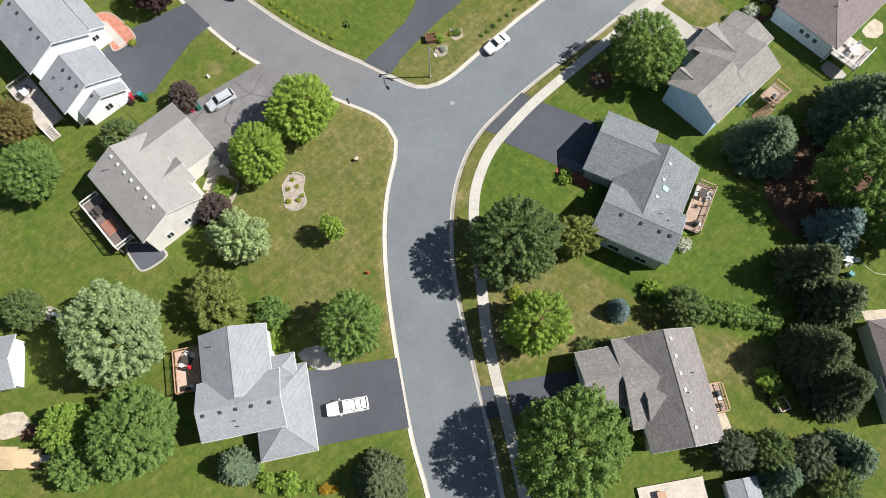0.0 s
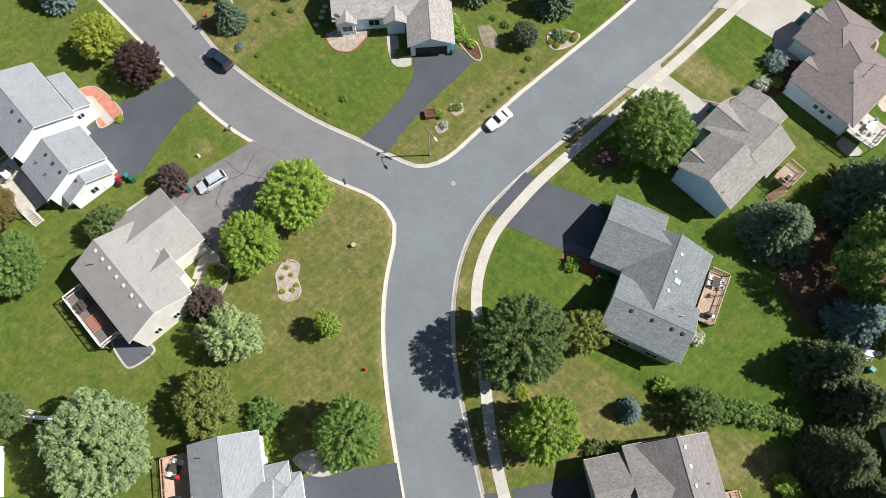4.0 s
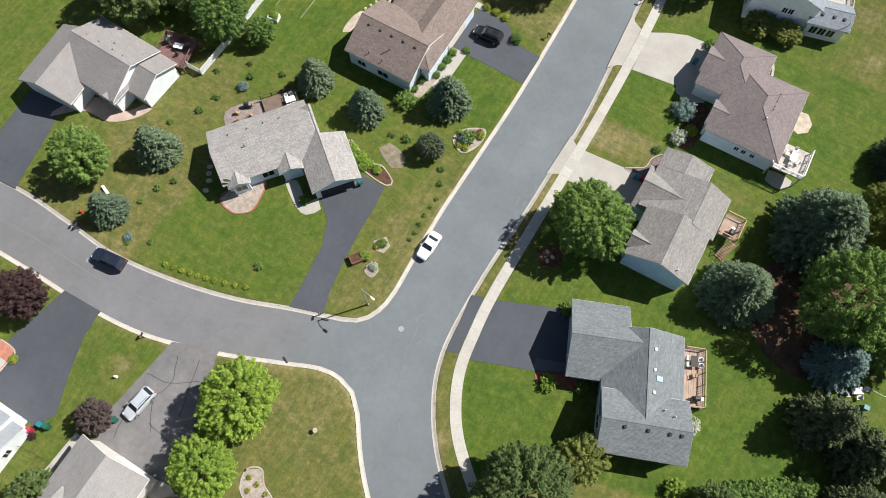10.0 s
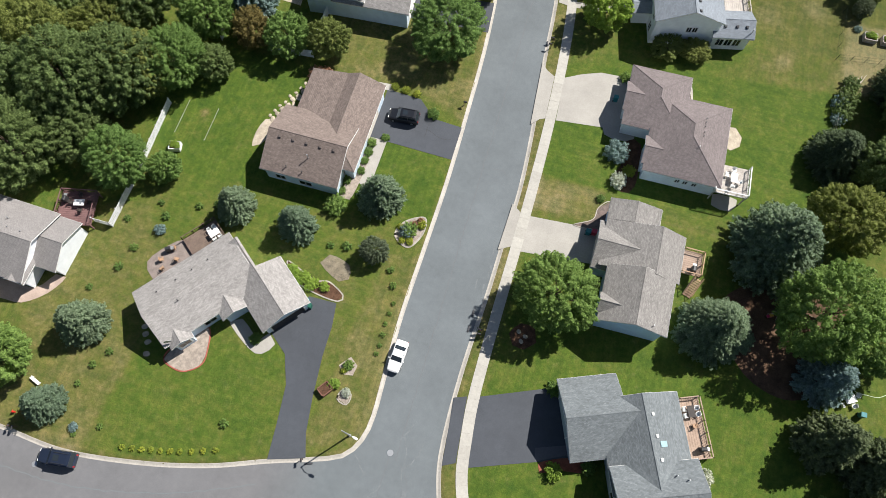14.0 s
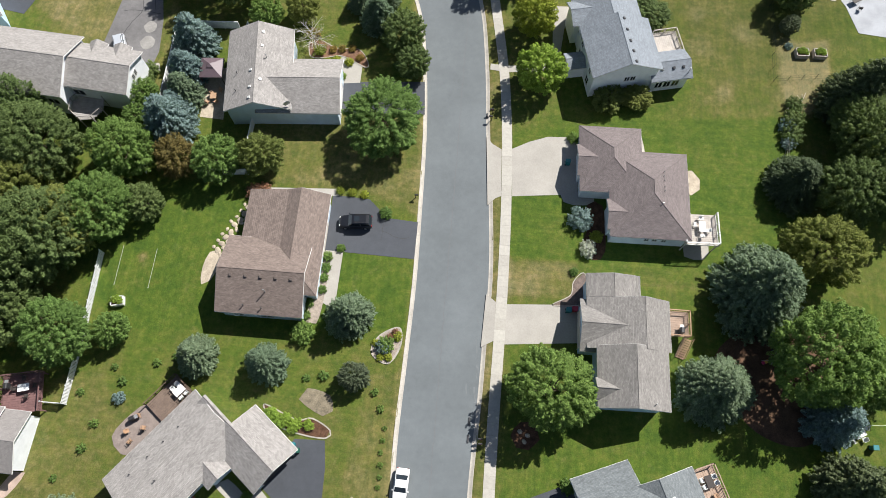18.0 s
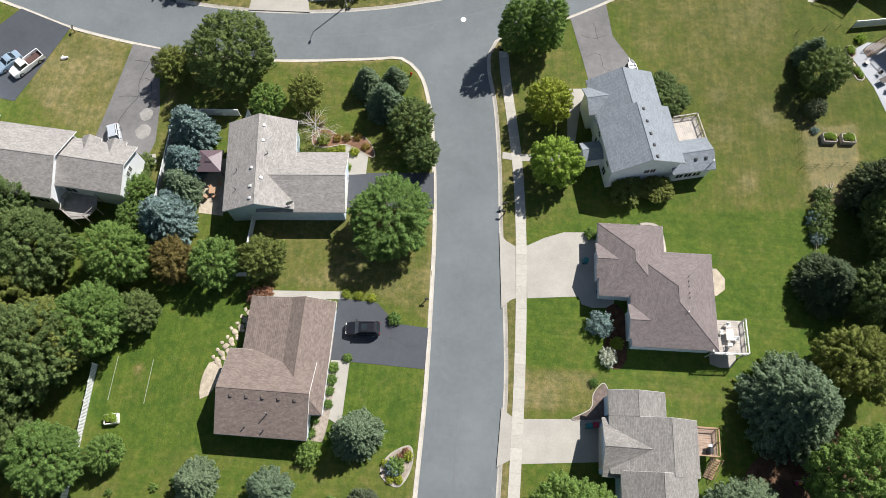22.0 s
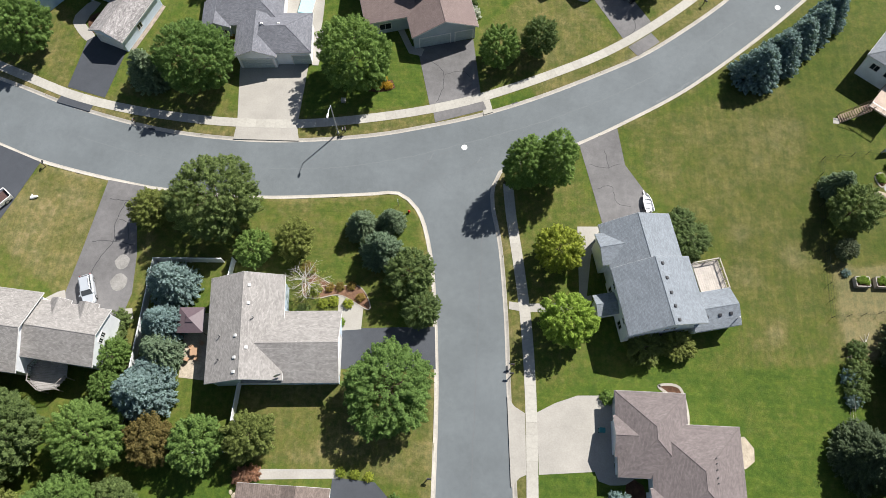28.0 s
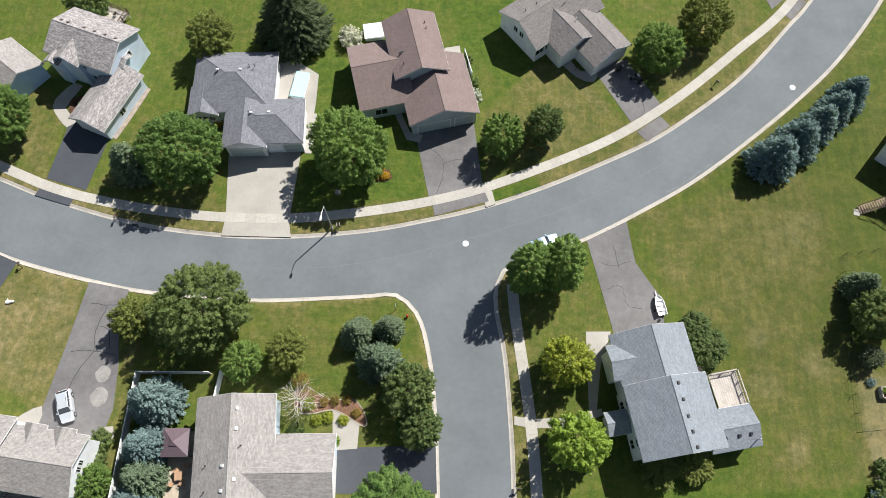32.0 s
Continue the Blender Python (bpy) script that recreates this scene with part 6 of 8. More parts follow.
# ---- decks, patios and garden furniture ----
def deck(label, x, y, rz, L, W, z, wood, rail, open_sides=(), step=0.3):
    """A timber deck: boards along x, posts, rails with balusters. Sides: N (+y), S, E (+x), W."""
    d = thing("deck", x, y, GROUND_Z, label, "deck", "garden decks", rz)
    n = max(3, int(W / step))
    me = mesh_of("board", boxed(-L / 2, -W / n / 2 + 0.012, z - 0.05, L / 2, W / n / 2 - 0.012, z), wood)
    for k in range(n):
        ob = new("board", me)
        child(ob, d, pose(0, -W / 2 + (k + 0.5) * W / n, 0))
    part("joist_frame", boxed(-L / 2 + 0.05, -W / 2 + 0.05, z - 0.28, L / 2 - 0.05, W / 2 - 0.05, z - 0.055), wood, d)
    for px in (-L / 2 + 0.1, L / 2 - 0.1):
        for py in (-W / 2 + 0.1, W / 2 - 0.1):
            part("leg", boxed(px - 0.07, py - 0.07, -0.2, px + 0.07, py + 0.07, z - 0.28), wood, d)
    sides = {"N": ((-L / 2, W / 2), (L / 2, W / 2)), "S": ((-L / 2, -W / 2), (L / 2, -W / 2)), "E": ((L / 2, -W / 2), (L / 2, W / 2)), "W": ((-L / 2, -W / 2), (-L / 2, W / 2))}
    for key, (p, q) in sides.items():
        if key in open_sides:
            continue
        p, q = Vector((*p, 0)), Vector((*q, 0))
        length = (q - p).length
        t = (q - p) / length
        m = Matrix.Translation(p) @ t.to_track_quat("X", "Z").to_matrix().to_4x4()
        child(part("hand_rail", boxed(0, -0.07, z + 0.92, length, 0.07, z + 0.98, bevel=0.01), rail, d), d, m)
        child(part("low_rail", boxed(0, -0.03, z + 0.1, length, 0.03, z + 0.15), rail, d), d, m)
        k = max(2, int(length / 1.4) + 1)
        for i in range(k):
            f = i * length / (k - 1)
            child(part("post", boxed(f - 0.06, -0.06, z - 0.2, f + 0.06, 0.06, z + 1.05), rail, d), d, m)
        k = int(length / 0.3)
        for i in range(1, k):
            f = i * length / k
            if "baluster" + rail.name not in VENT_MESH:
                VENT_MESH["baluster" + rail.name] = mesh_of("baluster", boxed(-0.02, -0.02, 0.12, 0.02, 0.02, 0.94), rail)
            child(new("baluster", VENT_MESH["baluster" + rail.name]), d, m @ pose(f, 0, z))
    return d


def stairs(label, x, y, rz, rise, width, wood, rail):
    """Steps that go down along +x from the height rise."""
    s = thing("deck_stairs", x, y, GROUND_Z, label, "stairs", "deck stairs", rz)
    n = max(3, round(rise / 0.18))
    for k in range(n):
        zz = rise - (k + 1) * rise / (n + 1)
        part("tread", boxed(k * 0.28, -width / 2, zz - 0.05, k * 0.28 + 0.26, width / 2, zz, bevel=0.01), wood, s)
    for side in (-1, 1):
        yy = side * width / 2
        part("stringer", tube(bmesh.new(), (0, yy, rise - 0.25), (n * 0.28, yy, -0.02), 0.07, 0.07, 4), wood, s)
        part("hand_rail", tube(bmesh.new(), (0, yy, rise + 0.85), (n * 0.28, yy, 0.9), 0.05, 0.05, 6), rail, s)
        for k in (0.1, n * 0.14, n * 0.28 - 0.1):
            zz = rise * (1 - k / (n * 0.28))
            part("post", boxed(k - 0.04, yy - 0.04, zz - 0.2, k + 0.04, yy + 0.04, zz + 0.9), rail, s)
    return s


def table(x, y, z, col, rz=0, L=1.5, W=0.95):
    t = thing("patio_table", x, y, z, "outdoor dining table on the deck", "table", "patio tables", rz)
    part("tabletop", boxed(-L / 2, -W / 2, 0.68, L / 2, W / 2, 0.73, bevel=0.02), col, t)
    for px in (-L / 2 + 0.1, L / 2 - 0.1):
        for py in (-W / 2 + 0.1, W / 2 - 0.1):
            part("leg", tube(bmesh.new(), (px, py, 0), (px, py, 0.68), 0.03, 0.03, 6), M_BLACK, t)


CHAIR = {}


def chair(x, y, z, col, rz):
    if col.name not in CHAIR:
        t = thing("patio_chair", 0, 0, -60, "outdoor chair with a slatted back", "chair", "patio chairs")
        part("seat", boxed(-0.25, -0.25, 0.4, 0.25, 0.25, 0.45, bevel=0.02), col, t)
        part("backrest", boxed(-0.28, -0.25, 0.45, -0.22, 0.25, 0.95, bevel=0.02), col, t)
        for px in (-0.22, 0.22):
            for py in (-0.22, 0.22):
                part("leg", boxed(px - 0.02, py - 0.02, 0, px + 0.02, py + 0.02, 0.4), col, t)
        for s in (-1, 1):
            part("armrest", boxed(-0.22, s * 0.27 - 0.03, 0.62, 0.24, s * 0.27 + 0.03, 0.66), col, t)
        CHAIR[col.name] = t
    return copy_thing(CHAIR[col.name], pose(x, y, z, 0, 0, rz))


def dining(x, y, z, top, seat, rz=0):
    table(x, y, z, top, rz)
    m = pose(x, y, z, 0, 0, rz)
    for dx, dy, a in ((-0.4, 0.8, -90), (0.4, 0.85, -80), (-0.4, -0.8, 90), (0.45, -0.8, 100)):
        p = m @ Vector((dx, dy, 0))
        chair(p.x, p.y, z, seat, rz + a)


def grill(x, y, z, rz=0):
    g = thing("barbecue_grill", x, y, z, "black barbecue grill on a wheeled cart", "grill", "barbecues", rz)
    part("cart", boxed(-0.35, -0.28, 0.1, 0.35, 0.28, 0.8, bevel=0.02), M_BLACK, g)
    part("lid", loft(bmesh.new(), [(-0.36, 0.27, 0.8, 1.12, 0.15), (0.36, 0.27, 0.8, 1.12, 0.15)]), M_BLACK, g)
    part("side_shelf", boxed(0.37, -0.24, 0.78, 0.75, 0.24, 0.82), M_STEEL, g)
    for s in (-1, 1):
        part("wheel", tube(bmesh.new(), (-0.3, s * 0.24, 0.1), (-0.3, s * 0.3, 0.1), 0.1, 0.1, 10), M_RUBBER, g)


def ring(points, r, parent, col):
    """A low continuous edging round a bed."""
    line = smooth(points, 0.4, True)
    line += line[:2]
    part("edging", sweep(bmesh.new(), line, [(-r / 2, 0), (-r / 2, 0.22), (r / 2, 0.22), (r / 2, 0)]), col, parent)


def bed(label, pts, material, edge=None, r=0.16, gap=0.5):
    b_ = pave("flower_bed", label, pts, material, 0.175, True, "flower bed")
    if edge:
        ring(pts, r, b_, edge)


F_WHITE, F_DARK = plain("white_resin", (0.78, 0.78, 0.76), 0.5), plain("dark_wicker", (0.05, 0.042, 0.038), 0.7)
F_RED = plain("red_canvas", (0.50, 0.02, 0.03), 0.8)
F_TAN = plain("tan_wood", (0.38, 0.24, 0.15), 0.7)
G = GROUND_Z
deck("small cedar deck with white rails behind the grey house", -32.6, -16.2, -31, 5.6, 3.0, 1.3, speckled("pink_cedar_deck", (0.46, 0.33, 0.27), 0.2, 1.0, 8, 0.8, 0.2), F_TAN, ("N",))
dining(-33.6, -15.4, G + 1.3, F_DARK, F_WHITE, 30)
grill(-30.6, -17.3, G + 1.3, 60)
tub = thing("garden_umbrella", -32.4, -15.6, G + 1.3, "red folded garden umbrella on the deck", "umbrella")
part("pole", tube(bmesh.new(), (0, 0, 0), (0, 0, 2.2), 0.03, 0.03, 6), M_BLACK, tub)
part("canopy", tube(bmesh.new(), (0.0, 0, 1.0), (0.05, 0.03, 2.3), 0.34, 0.04, 10), F_RED, tub)
deck("raised deck with white posts behind the beige house", -56.7, -12.1, 0, 8.8, 2.6, 2.3, speckled("dark_stained_deck", (0.15, 0.125, 0.115), 0.2, 1.0, 8, 0.8, 0.2), M_TRIM, ("N",))
dining(-58.6, -12.0, G + 2.3, F_DARK, F_DARK, 0)
for k in range(7):
    solo("bench_slat", boxed(-0.08, -0.9, 0.4, 0.08, 0.9, 0.46, bevel=0.01), plain("rust_wood", (0.40, 0.15, 0.09), 0.7) if k == 0 else bpy.data.materials["rust_wood"], "rust-stained slat of a deck bench", "bench", "", -56.6 + 0.34 * k, -12.2, G + 2.3, 0, "bench slats")
# The near-black patio colour stands for the shade lying there.
bed("patio with shade put into its dark colour and a curved pale edge", [(-53.4, -12.5), (-49.8, -13.2), (-48.5, -12.7), (-48.1, -10.2), (-48.6, -9.0), (-51.2, -9.8)], plain("slate_patio", (0.085, 0.09, 0.105), 0.6), M_CONC, 0.28)
deck("grey weathered deck beside the white house", -81.0, -9.6, 0, 9.6, 3.4, 1.0, M_GREYDECK, M_GREYDECK, ("N", "E"))
stairs("grey deck stairs down to the lawn", -76.2, -10.6, 0, 1.0, 1.3, M_GREYDECK, M_TRIM)
dining(-83.4, -9.8, G + 1.0, F_WHITE, F_DARK, 10)
deck("low cedar deck behind the dark-roofed house", -2.5, 50.4, -68, 7.6, 2.5, 0.6, M_DECK, M_DECK, ("S",))
dining(-3.4, 52.2, G + 0.6, F_DARK, F_WHITE, -68)
grill(-1.2, 48.0, G + 0.6, 20)
chair(-2.6, 50.6, G + 0.6, F_TAN, 120)
deck("small deck with tan rails beside a stone patio", 16.2, 31.5, -32, 3.6, 2.3, 0.9, M_DECK, F_TAN, ("S",))
grill(16.0, 32.0, G + 0.9, -31)
chair(17.2, 31.2, G + 0.9, F_DARK, 60)
pave("patio", "pale flagstone patio behind the brown house", [(17.3, 29.7), (18.4, 31.4), (20.3, 30.5), (18.9, 28.5)], M_STONE, 0.17, False, "patio")
deck("timber deck with stairs behind the taupe house", -6.6, 71.9, 0, 2.6, 3.4, 1.6, M_DECK, F_TAN, ("W",))
stairs("timber stairs from the deck to the lawn", -5.4, 70.0, -108, 1.6, 1.1, F_TAN, F_TAN)
grill(-6.4, 70.9, G + 1.6, 90)
deck("white-railed corner deck on the mauve-roofed house", -3.4, 85.4, 2, 4.6, 4.6, 2.5, M_GREYDECK, M_TRIM, ("N",))
table(-3.3, 85.6, G + 2.5, F_WHITE, 92)
for x, y, a in ((-3.4, 86.9, -90), (-3.3, 84.3, 90), (-4.3, 85.9, 0), (-2.4, 85.2, 180)):
    chair(x, y, G + 2.5, F_WHITE, a)
pave("patio", "round tan paved patio behind the house", [(-4.6, 95.6), (-3.2, 95.8), (-2.1, 94.4), (-2.2, 92.8), (-3.4, 91.8), (-4.6, 92.2)], M_STONE, 0.17, True, "patio")
pave("patio", "tan concrete patio under the corner deck", [(-4.9, 82.2), (-2.2, 81.9), (-1.4, 84), (-5, 84)], M_CONC, 0.165, True, "patio")
deck("brown deck with bench and planters behind the corner house", -72.6, 56.9, 52, 5.2, 3.3, 0.5, speckled("brown_deck", (0.17, 0.125, 0.10), 0.2, 1, 8), M_TRUNK, ("S", "W"))
dining(-71.4, 57.9, G + 0.5, F_WHITE, F_WHITE, 52)
pave("patio", "reddish paved patio behind the corner house", [(-79.2, 51.6), (-76.4, 55.6), (-74.4, 56), (-72.4, 54.2), (-76.2, 49.4)], speckled("red_pavers", (0.23, 0.19, 0.17), 0.2, 1, 6), 0.17, True, "patio")
for x, y, a in ((-76.2, 54.4, 200), (-75.2, 53.0, 90), (-77.2, 52.4, 30), (-76.6, 51.2, 150)):
    chair(x, y, 0.17, F_TAN, a)
grill(-76.8, 54.0, 0.17, 30)
deck("red-stained deck with railed bench behind the white house", -91.3, 55.9, 12, 5.0, 5.0, 1.4, M_REDDECK, M_REDDECK, ("S",))
table(-91.0, 56.6, G + 1.4, F_WHITE, 15)
for x, y, a in ((-91.4, 57.8, -80), (-90.5, 55.6, 100), (-92.2, 56.4, 10), (-89.8, 57.0, 190)):
    chair(x, y, G + 1.4, F_DARK, a)
grill(-93.2, 56.6, G + 1.4, 100)
deck("pale timber deck with weathered rails behind the blue-grey house", -6.6, 116.7, -76, 4.4, 3.6, 1.6, M_GREYDECK, M_GREYDECK, ("S",))
pave("patio", "tan concrete patio beside the hip-roofed house", [(-72.2, 165.6), (-69, 165.2), (-65.8, 163.2), (-65.6, 158), (-65.8, 150), (-66.8, 150), (-67.6, 157), (-72.6, 157.6)], M_CONC, 0.17, False, "patio")
cover = thing("swim_spa", -68.3, 160.6, 0.17, "pale blue covered swim spa on the patio", "hot tub", "", 84)
part("shell", boxed(-2.2, -1.0, 0, 2.2, 1.0, 0.7, bevel=0.1), F_WHITE, cover)
part("cover", boxed(-2.35, -1.15, 0.7, 2.35, 1.15, 0.9, bevel=0.09), plain("pale_blue_cover", (0.42, 0.66, 0.70), 0.6), cover)
spa = thing("hot_tub", -57.8, 171.5, G, "white covered hot tub beside the house", "hot tub", "", 12)
part("shell", boxed(-1.5, -1.4, 0, 1.5, 1.4, 0.8, bevel=0.12), F_WHITE, spa)
part("cover", boxed(-1.6, -1.5, 0.8, 1.6, 1.5, 0.95, bevel=0.07), F_WHITE, spa)
pave("patio", "tan paved patio beside the garage", [(-46.2, 169.4), (-43.8, 170.0), (-42.9, 165), (-45.2, 164.4)], M_CONC, 0.17, False, "patio")
pave("patio", "flagstone patio beside the gazebo", [(-78, 107.6), (-74.4, 107.8), (-73.8, 98.6), (-77.4, 98.8)], M_STONE, 0.165, False, "patio")
for x, y, a in ((-76.2, 102.8, 40), (-75.4, 101.4, 160), (-76.6, 101.2, 70), (-75.0, 103.4, 250)):
    chair(x, y, 0.17, F_TAN, a)
table(-75.8, 102.2, 0.17, F_TAN, 10, 1.0, 1.0)
gz = thing("garden_gazebo", -76.3, 106.1, 0.165, "gazebo with a plum-brown hipped canopy roof", "gazebo", "", 4)
bm = bmesh.new()
for (hw, zz), (hw2, z2) in (((1.75, 2.3), (0.42, 3.0)), ((0.5, 3.06), (0.03, 3.35))):
    lo = [bm.verts.new((sx * hw, sy * hw, zz)) for sx, sy in ((-1, -1), (1, -1), (1, 1), (-1, 1))]
    hi = [bm.verts.new((sx * hw2, sy * hw2, z2)) for sx, sy in ((-1, -1), (1, -1), (1, 1), (-1, 1))]
    for i in range(4):
        bm.faces.new((lo[i], lo[(i + 1) % 4], hi[(i + 1) % 4], hi[i]))
    bm.faces.new(hi)
    bm.faces.new(lo[::-1])
part("canopy", bm, plain("plum_metal", (0.13, 0.095, 0.11), 0.5), gz)
for sx in (-1, 1):
    for sy in (-1, 1):
        part("post", tube(bmesh.new(), (sx * 1.6, sy * 1.6, 0), (sx * 1.6, sy * 1.6, 2.3), 0.06, 0.06, 8), M_TRUNK, gz)

def octagon_deck(label, x, y, r, z, wood):
    """A raised eight-sided deck: boards cut to the outline, posts, rails round it."""
    d = thing("deck", x, y, GROUND_Z, label, "deck", "garden decks", 10)
    n = 14
    for k in range(n):
        yy = -r + (k + 0.5) * 2 * r / n
        half = min(r, r * 1.414 - abs(yy))
        part("board", boxed(-half, yy - r / n + 0.012, z - 0.05, half, yy + r / n - 0.012, z), wood, d)
    q = r * 0.414
    ring_ = [(r, q), (q, r), (-q, r), (-r, q), (-r, -q), (-q, -r), (q, -r), (r, -q)]
    for k, (px, py) in enumerate(ring_):
        part("post", boxed(px - 0.06, py - 0.06, -0.2, px + 0.06, py + 0.06, z + 1.05), wood, d)
        if k < 7:
            nx, ny = ring_[k + 1]
            part("hand_rail", tube(bmesh.new(), (px, py, z + 0.95), (nx, ny, z + 0.95), 0.06, 0.06, 4), wood, d)
            part("low_rail", tube(bmesh.new(), (px, py, z + 0.12), (nx, ny, z + 0.12), 0.04, 0.04, 4), wood, d)
            for j in range(1, 6):
                f = j / 6
                bx_, by_ = px + (nx - px) * f, py + (ny - py) * f
                part("baluster", boxed(bx_ - 0.02, by_ - 0.02, z + 0.1, bx_ + 0.02, by_ + 0.02, z + 0.94), wood, d)


octagon_deck("grey eight-sided deck behind the white house", -93.5, 98.1, 2.3, 2.0, speckled("slate_deck", (0.33, 0.31, 0.295), 0.2, 1.0, 8, 0.8, 0.2))
deck("dark railed deck behind the tan-roofed house", -100.6, 171.6, -18, 4.6, 3.4, 1.2, M_GREYDECK, M_TRUNK, ("S",))
chair(-101.4, 171.6, G + 1.2, F_DARK, 40)
chair(-99.8, 171.8, G + 1.2, F_DARK, 160)

# ---- walks, beds and stones ----
pave("front_walk", "pale concrete front walk", [(-65, 46.9), (-63.4, 47.7), (-60.2, 45.6), (-59.2, 46.9), (-57.9, 45.7), (-59.2, 43.9), (-61.2, 44.2)], M_CONC, 0.165, True, "path")
pave("front_walk", "pale concrete front walk", [(-55.4, 79), (-52.9, 79), (-53, 71.6), (-53.6, 70.8), (-55.2, 71.6)], M_CONC, 0.165, False, "path")
pave("front_walk", "pale concrete walk beside the garage", [(-66.6, 87.9), (-54.6, 88.6), (-54.6, 87.5), (-66.6, 86.6)], M_CONC, 0.165, False, "path")
pave("front_walk", "pale concrete front walk", [(-57.6, 111.6), (-54.6, 111.9), (-53.9, 110), (-53.9, 106.8), (-57, 106.4)], M_CONC, 0.165, False, "path")
pave("front_walk", "narrow concrete walk along the house", [(-24.4, 123.8), (-21, 124.0), (-22.5, 119.5), (-23.2, 113.2), (-24.2, 112.2)], M_CONC, 0.165, False, "path")
pave("front_walk", "narrow concrete walk from street to door", [(-33.9, 110.9), (-33.9, 112), (-31.8, 111.8), (-26.5, 112.2), (-22.6, 113.6), (-22.4, 112.8), (-26.4, 111.0), (-31.6, 110.6)], M_CONC, 0.168, False, "path")
pave("front_walk", "curved concrete front walk", [(-106.3, 154.9), (-105.6, 157.5), (-104, 159.5), (-102.6, 159), (-103.8, 156.4), (-104.2, 154.8), (-101.9, 152.4), (-103.2, 151.4)], M_CONC, 0.165, True, "path")
pave("front_walk", "pale concrete front walk", [(-53.2, 156.6), (-52.2, 156.9), (-50.6, 153.6), (-48.6, 153.2), (-49.0, 151.8), (-51, 152.2)], M_CONC, 0.165, False, "path")
pave("front_walk", "curved concrete front walk", [(-28, 168.2), (-26.4, 168.6), (-24.4, 166.2), (-21.8, 166.2), (-22.4, 164.2), (-25, 165)], M_CONC, 0.165, True, "path")
pave("front_walk", "concrete walk under the front porch", [(-56.2, 4.8), (-53.2, 5.2), (-49.8, 3.4), (-53, 0.4)], M_CONC, 0.166, False, "path")
pave("front_walk", "short concrete walk to the side door", [(-21.6, -3.8), (-19.8, -1.2), (-21.2, 0.2), (-24, -1.6), (-25, -4.4)], M_CONC, 0.166, True, "path")
pave("front_walk", "curved concrete walk beside the drive", [(-22.6, 90.6), (-20, 91), (-17.6, 90.2), (-17.6, 89.2), (-20.6, 88.8), (-22, 89.2)], M_CONC, 0.166, True, "path")
pave("front_walk", "dark slate-coloured front walk", [(-21.4, 42.4), (-16.6, 44.2), (-14, 42.8), (-14.6, 41.4), (-17.4, 42.6), (-21, 40.8)], plain("slate_walk", (0.10, 0.10, 0.11), 0.7), 0.167, False, "path")
pave("front_walk", "tan paved walk along the white house", [(-101.5, 37.6), (-98.4, 40.6), (-96.2, 41.2), (-93.2, 41.4), (-90.4, 43.6), (-89, 46.4), (-90.5, 46.4), (-92.5, 43.8), (-97.5, 43.8), (-101, 40)], speckled("tan_pavers", (0.40, 0.31, 0.26), 0.15, 1, 6), 0.166, True, "path")
pave("concrete_pad", "round concrete pad beside the driveway", [(-87.1, 107.6), (-85.7, 107.8), (-85.2, 106.4), (-86.4, 105.6), (-87.3, 106)], M_CONC, 0.165, True, "path")
pave("concrete_pad", "narrow concrete strip beside the garage", [(-67.6, 4.2), (-66.3, 4.1), (-66.8, -1.2), (-68, -1.3)], M_CONC, 0.165, False, "path")
pave("front_walk", "curved concrete entrance path with wide steps", [(-98.6, 107.9), (-95.6, 109.8), (-95.4, 107.4), (-97, 106.8)], M_CONC, 0.165, True, "path")

STONES = {}


def stone(x, y, r, col=None, name="garden_stone", label="rounded pale field stone edging a bed", squash=0.55):
    col = col or M_STONE
    key = (col.name, int(x * 7) % 3)
    if key not in STONES:
        bm = bmesh.new()
        bmesh.ops.create_icosphere(bm, subdivisions=2, radius=1.0)
        for v in bm.verts:
            v.co *= 1 + 0.22 * noise.noise(v.co * 1.3 + Vector((key[1] * 7, 0, 0)))
        STONES[key] = mesh_of("stone", bm, col)
    ob = new(name, STONES[key])
    ob.matrix_basis = pose(x, y, G + r * squash * 0.25, 0, 0, (x * 53 + y * 31) % 360) @ Matrix.Diagonal((r, r * 0.8, r * squash, 1))
    tagged(ob, label, "stone", "garden stones")


M_BROWNMULCH = speckled("brown_bark_mulch", (0.20, 0.115, 0.075), 0.3, 1.5, 9, 0.95, 0.1)
EDGE_PALE, EDGE_RED = speckled("pale_edging", (0.36, 0.33, 0.285), 0.25), speckled("red_edging", (0.34, 0.10, 0.07), 0.2)
bed("kidney-shaped gravel bed with stone edging on the lawn", [(-46.2, 11.6), (-45.6, 9.4), (-44, 8.4), (-42.6, 7.6), (-41.2, 8.4), (-41.2, 10.2), (-43.2, 11.2), (-44.6, 12.6)], M_GRAVEL, EDGE_PALE)
bed("gravel bed with red edging in front of the house", [(-71.4, 39.7), (-70.8, 41.6), (-67.4, 45.3), (-66.2, 42), (-66.4, 40.2), (-68.2, 38.9), (-70, 39)], M_GRAVEL, EDGE_RED)
bed("small vegetable plot inside a wire edging", [(-56, 58.2), (-55.1, 59.7), (-52, 59), (-51.4, 57), (-52.6, 56.3)], speckled("garden_soil", (0.20, 0.17, 0.12), 0.355, 1.2, 7))
bed("mulched bed along the garage", [(-60.4, 57.2), (-56, 55.6), (-53.9, 55.9), (-51.4, 54.6), (-51.8, 53.6), (-55, 53.8), (-58.4, 54.8)], M_MULCH, EDGE_PALE, 0.18, 0.8)
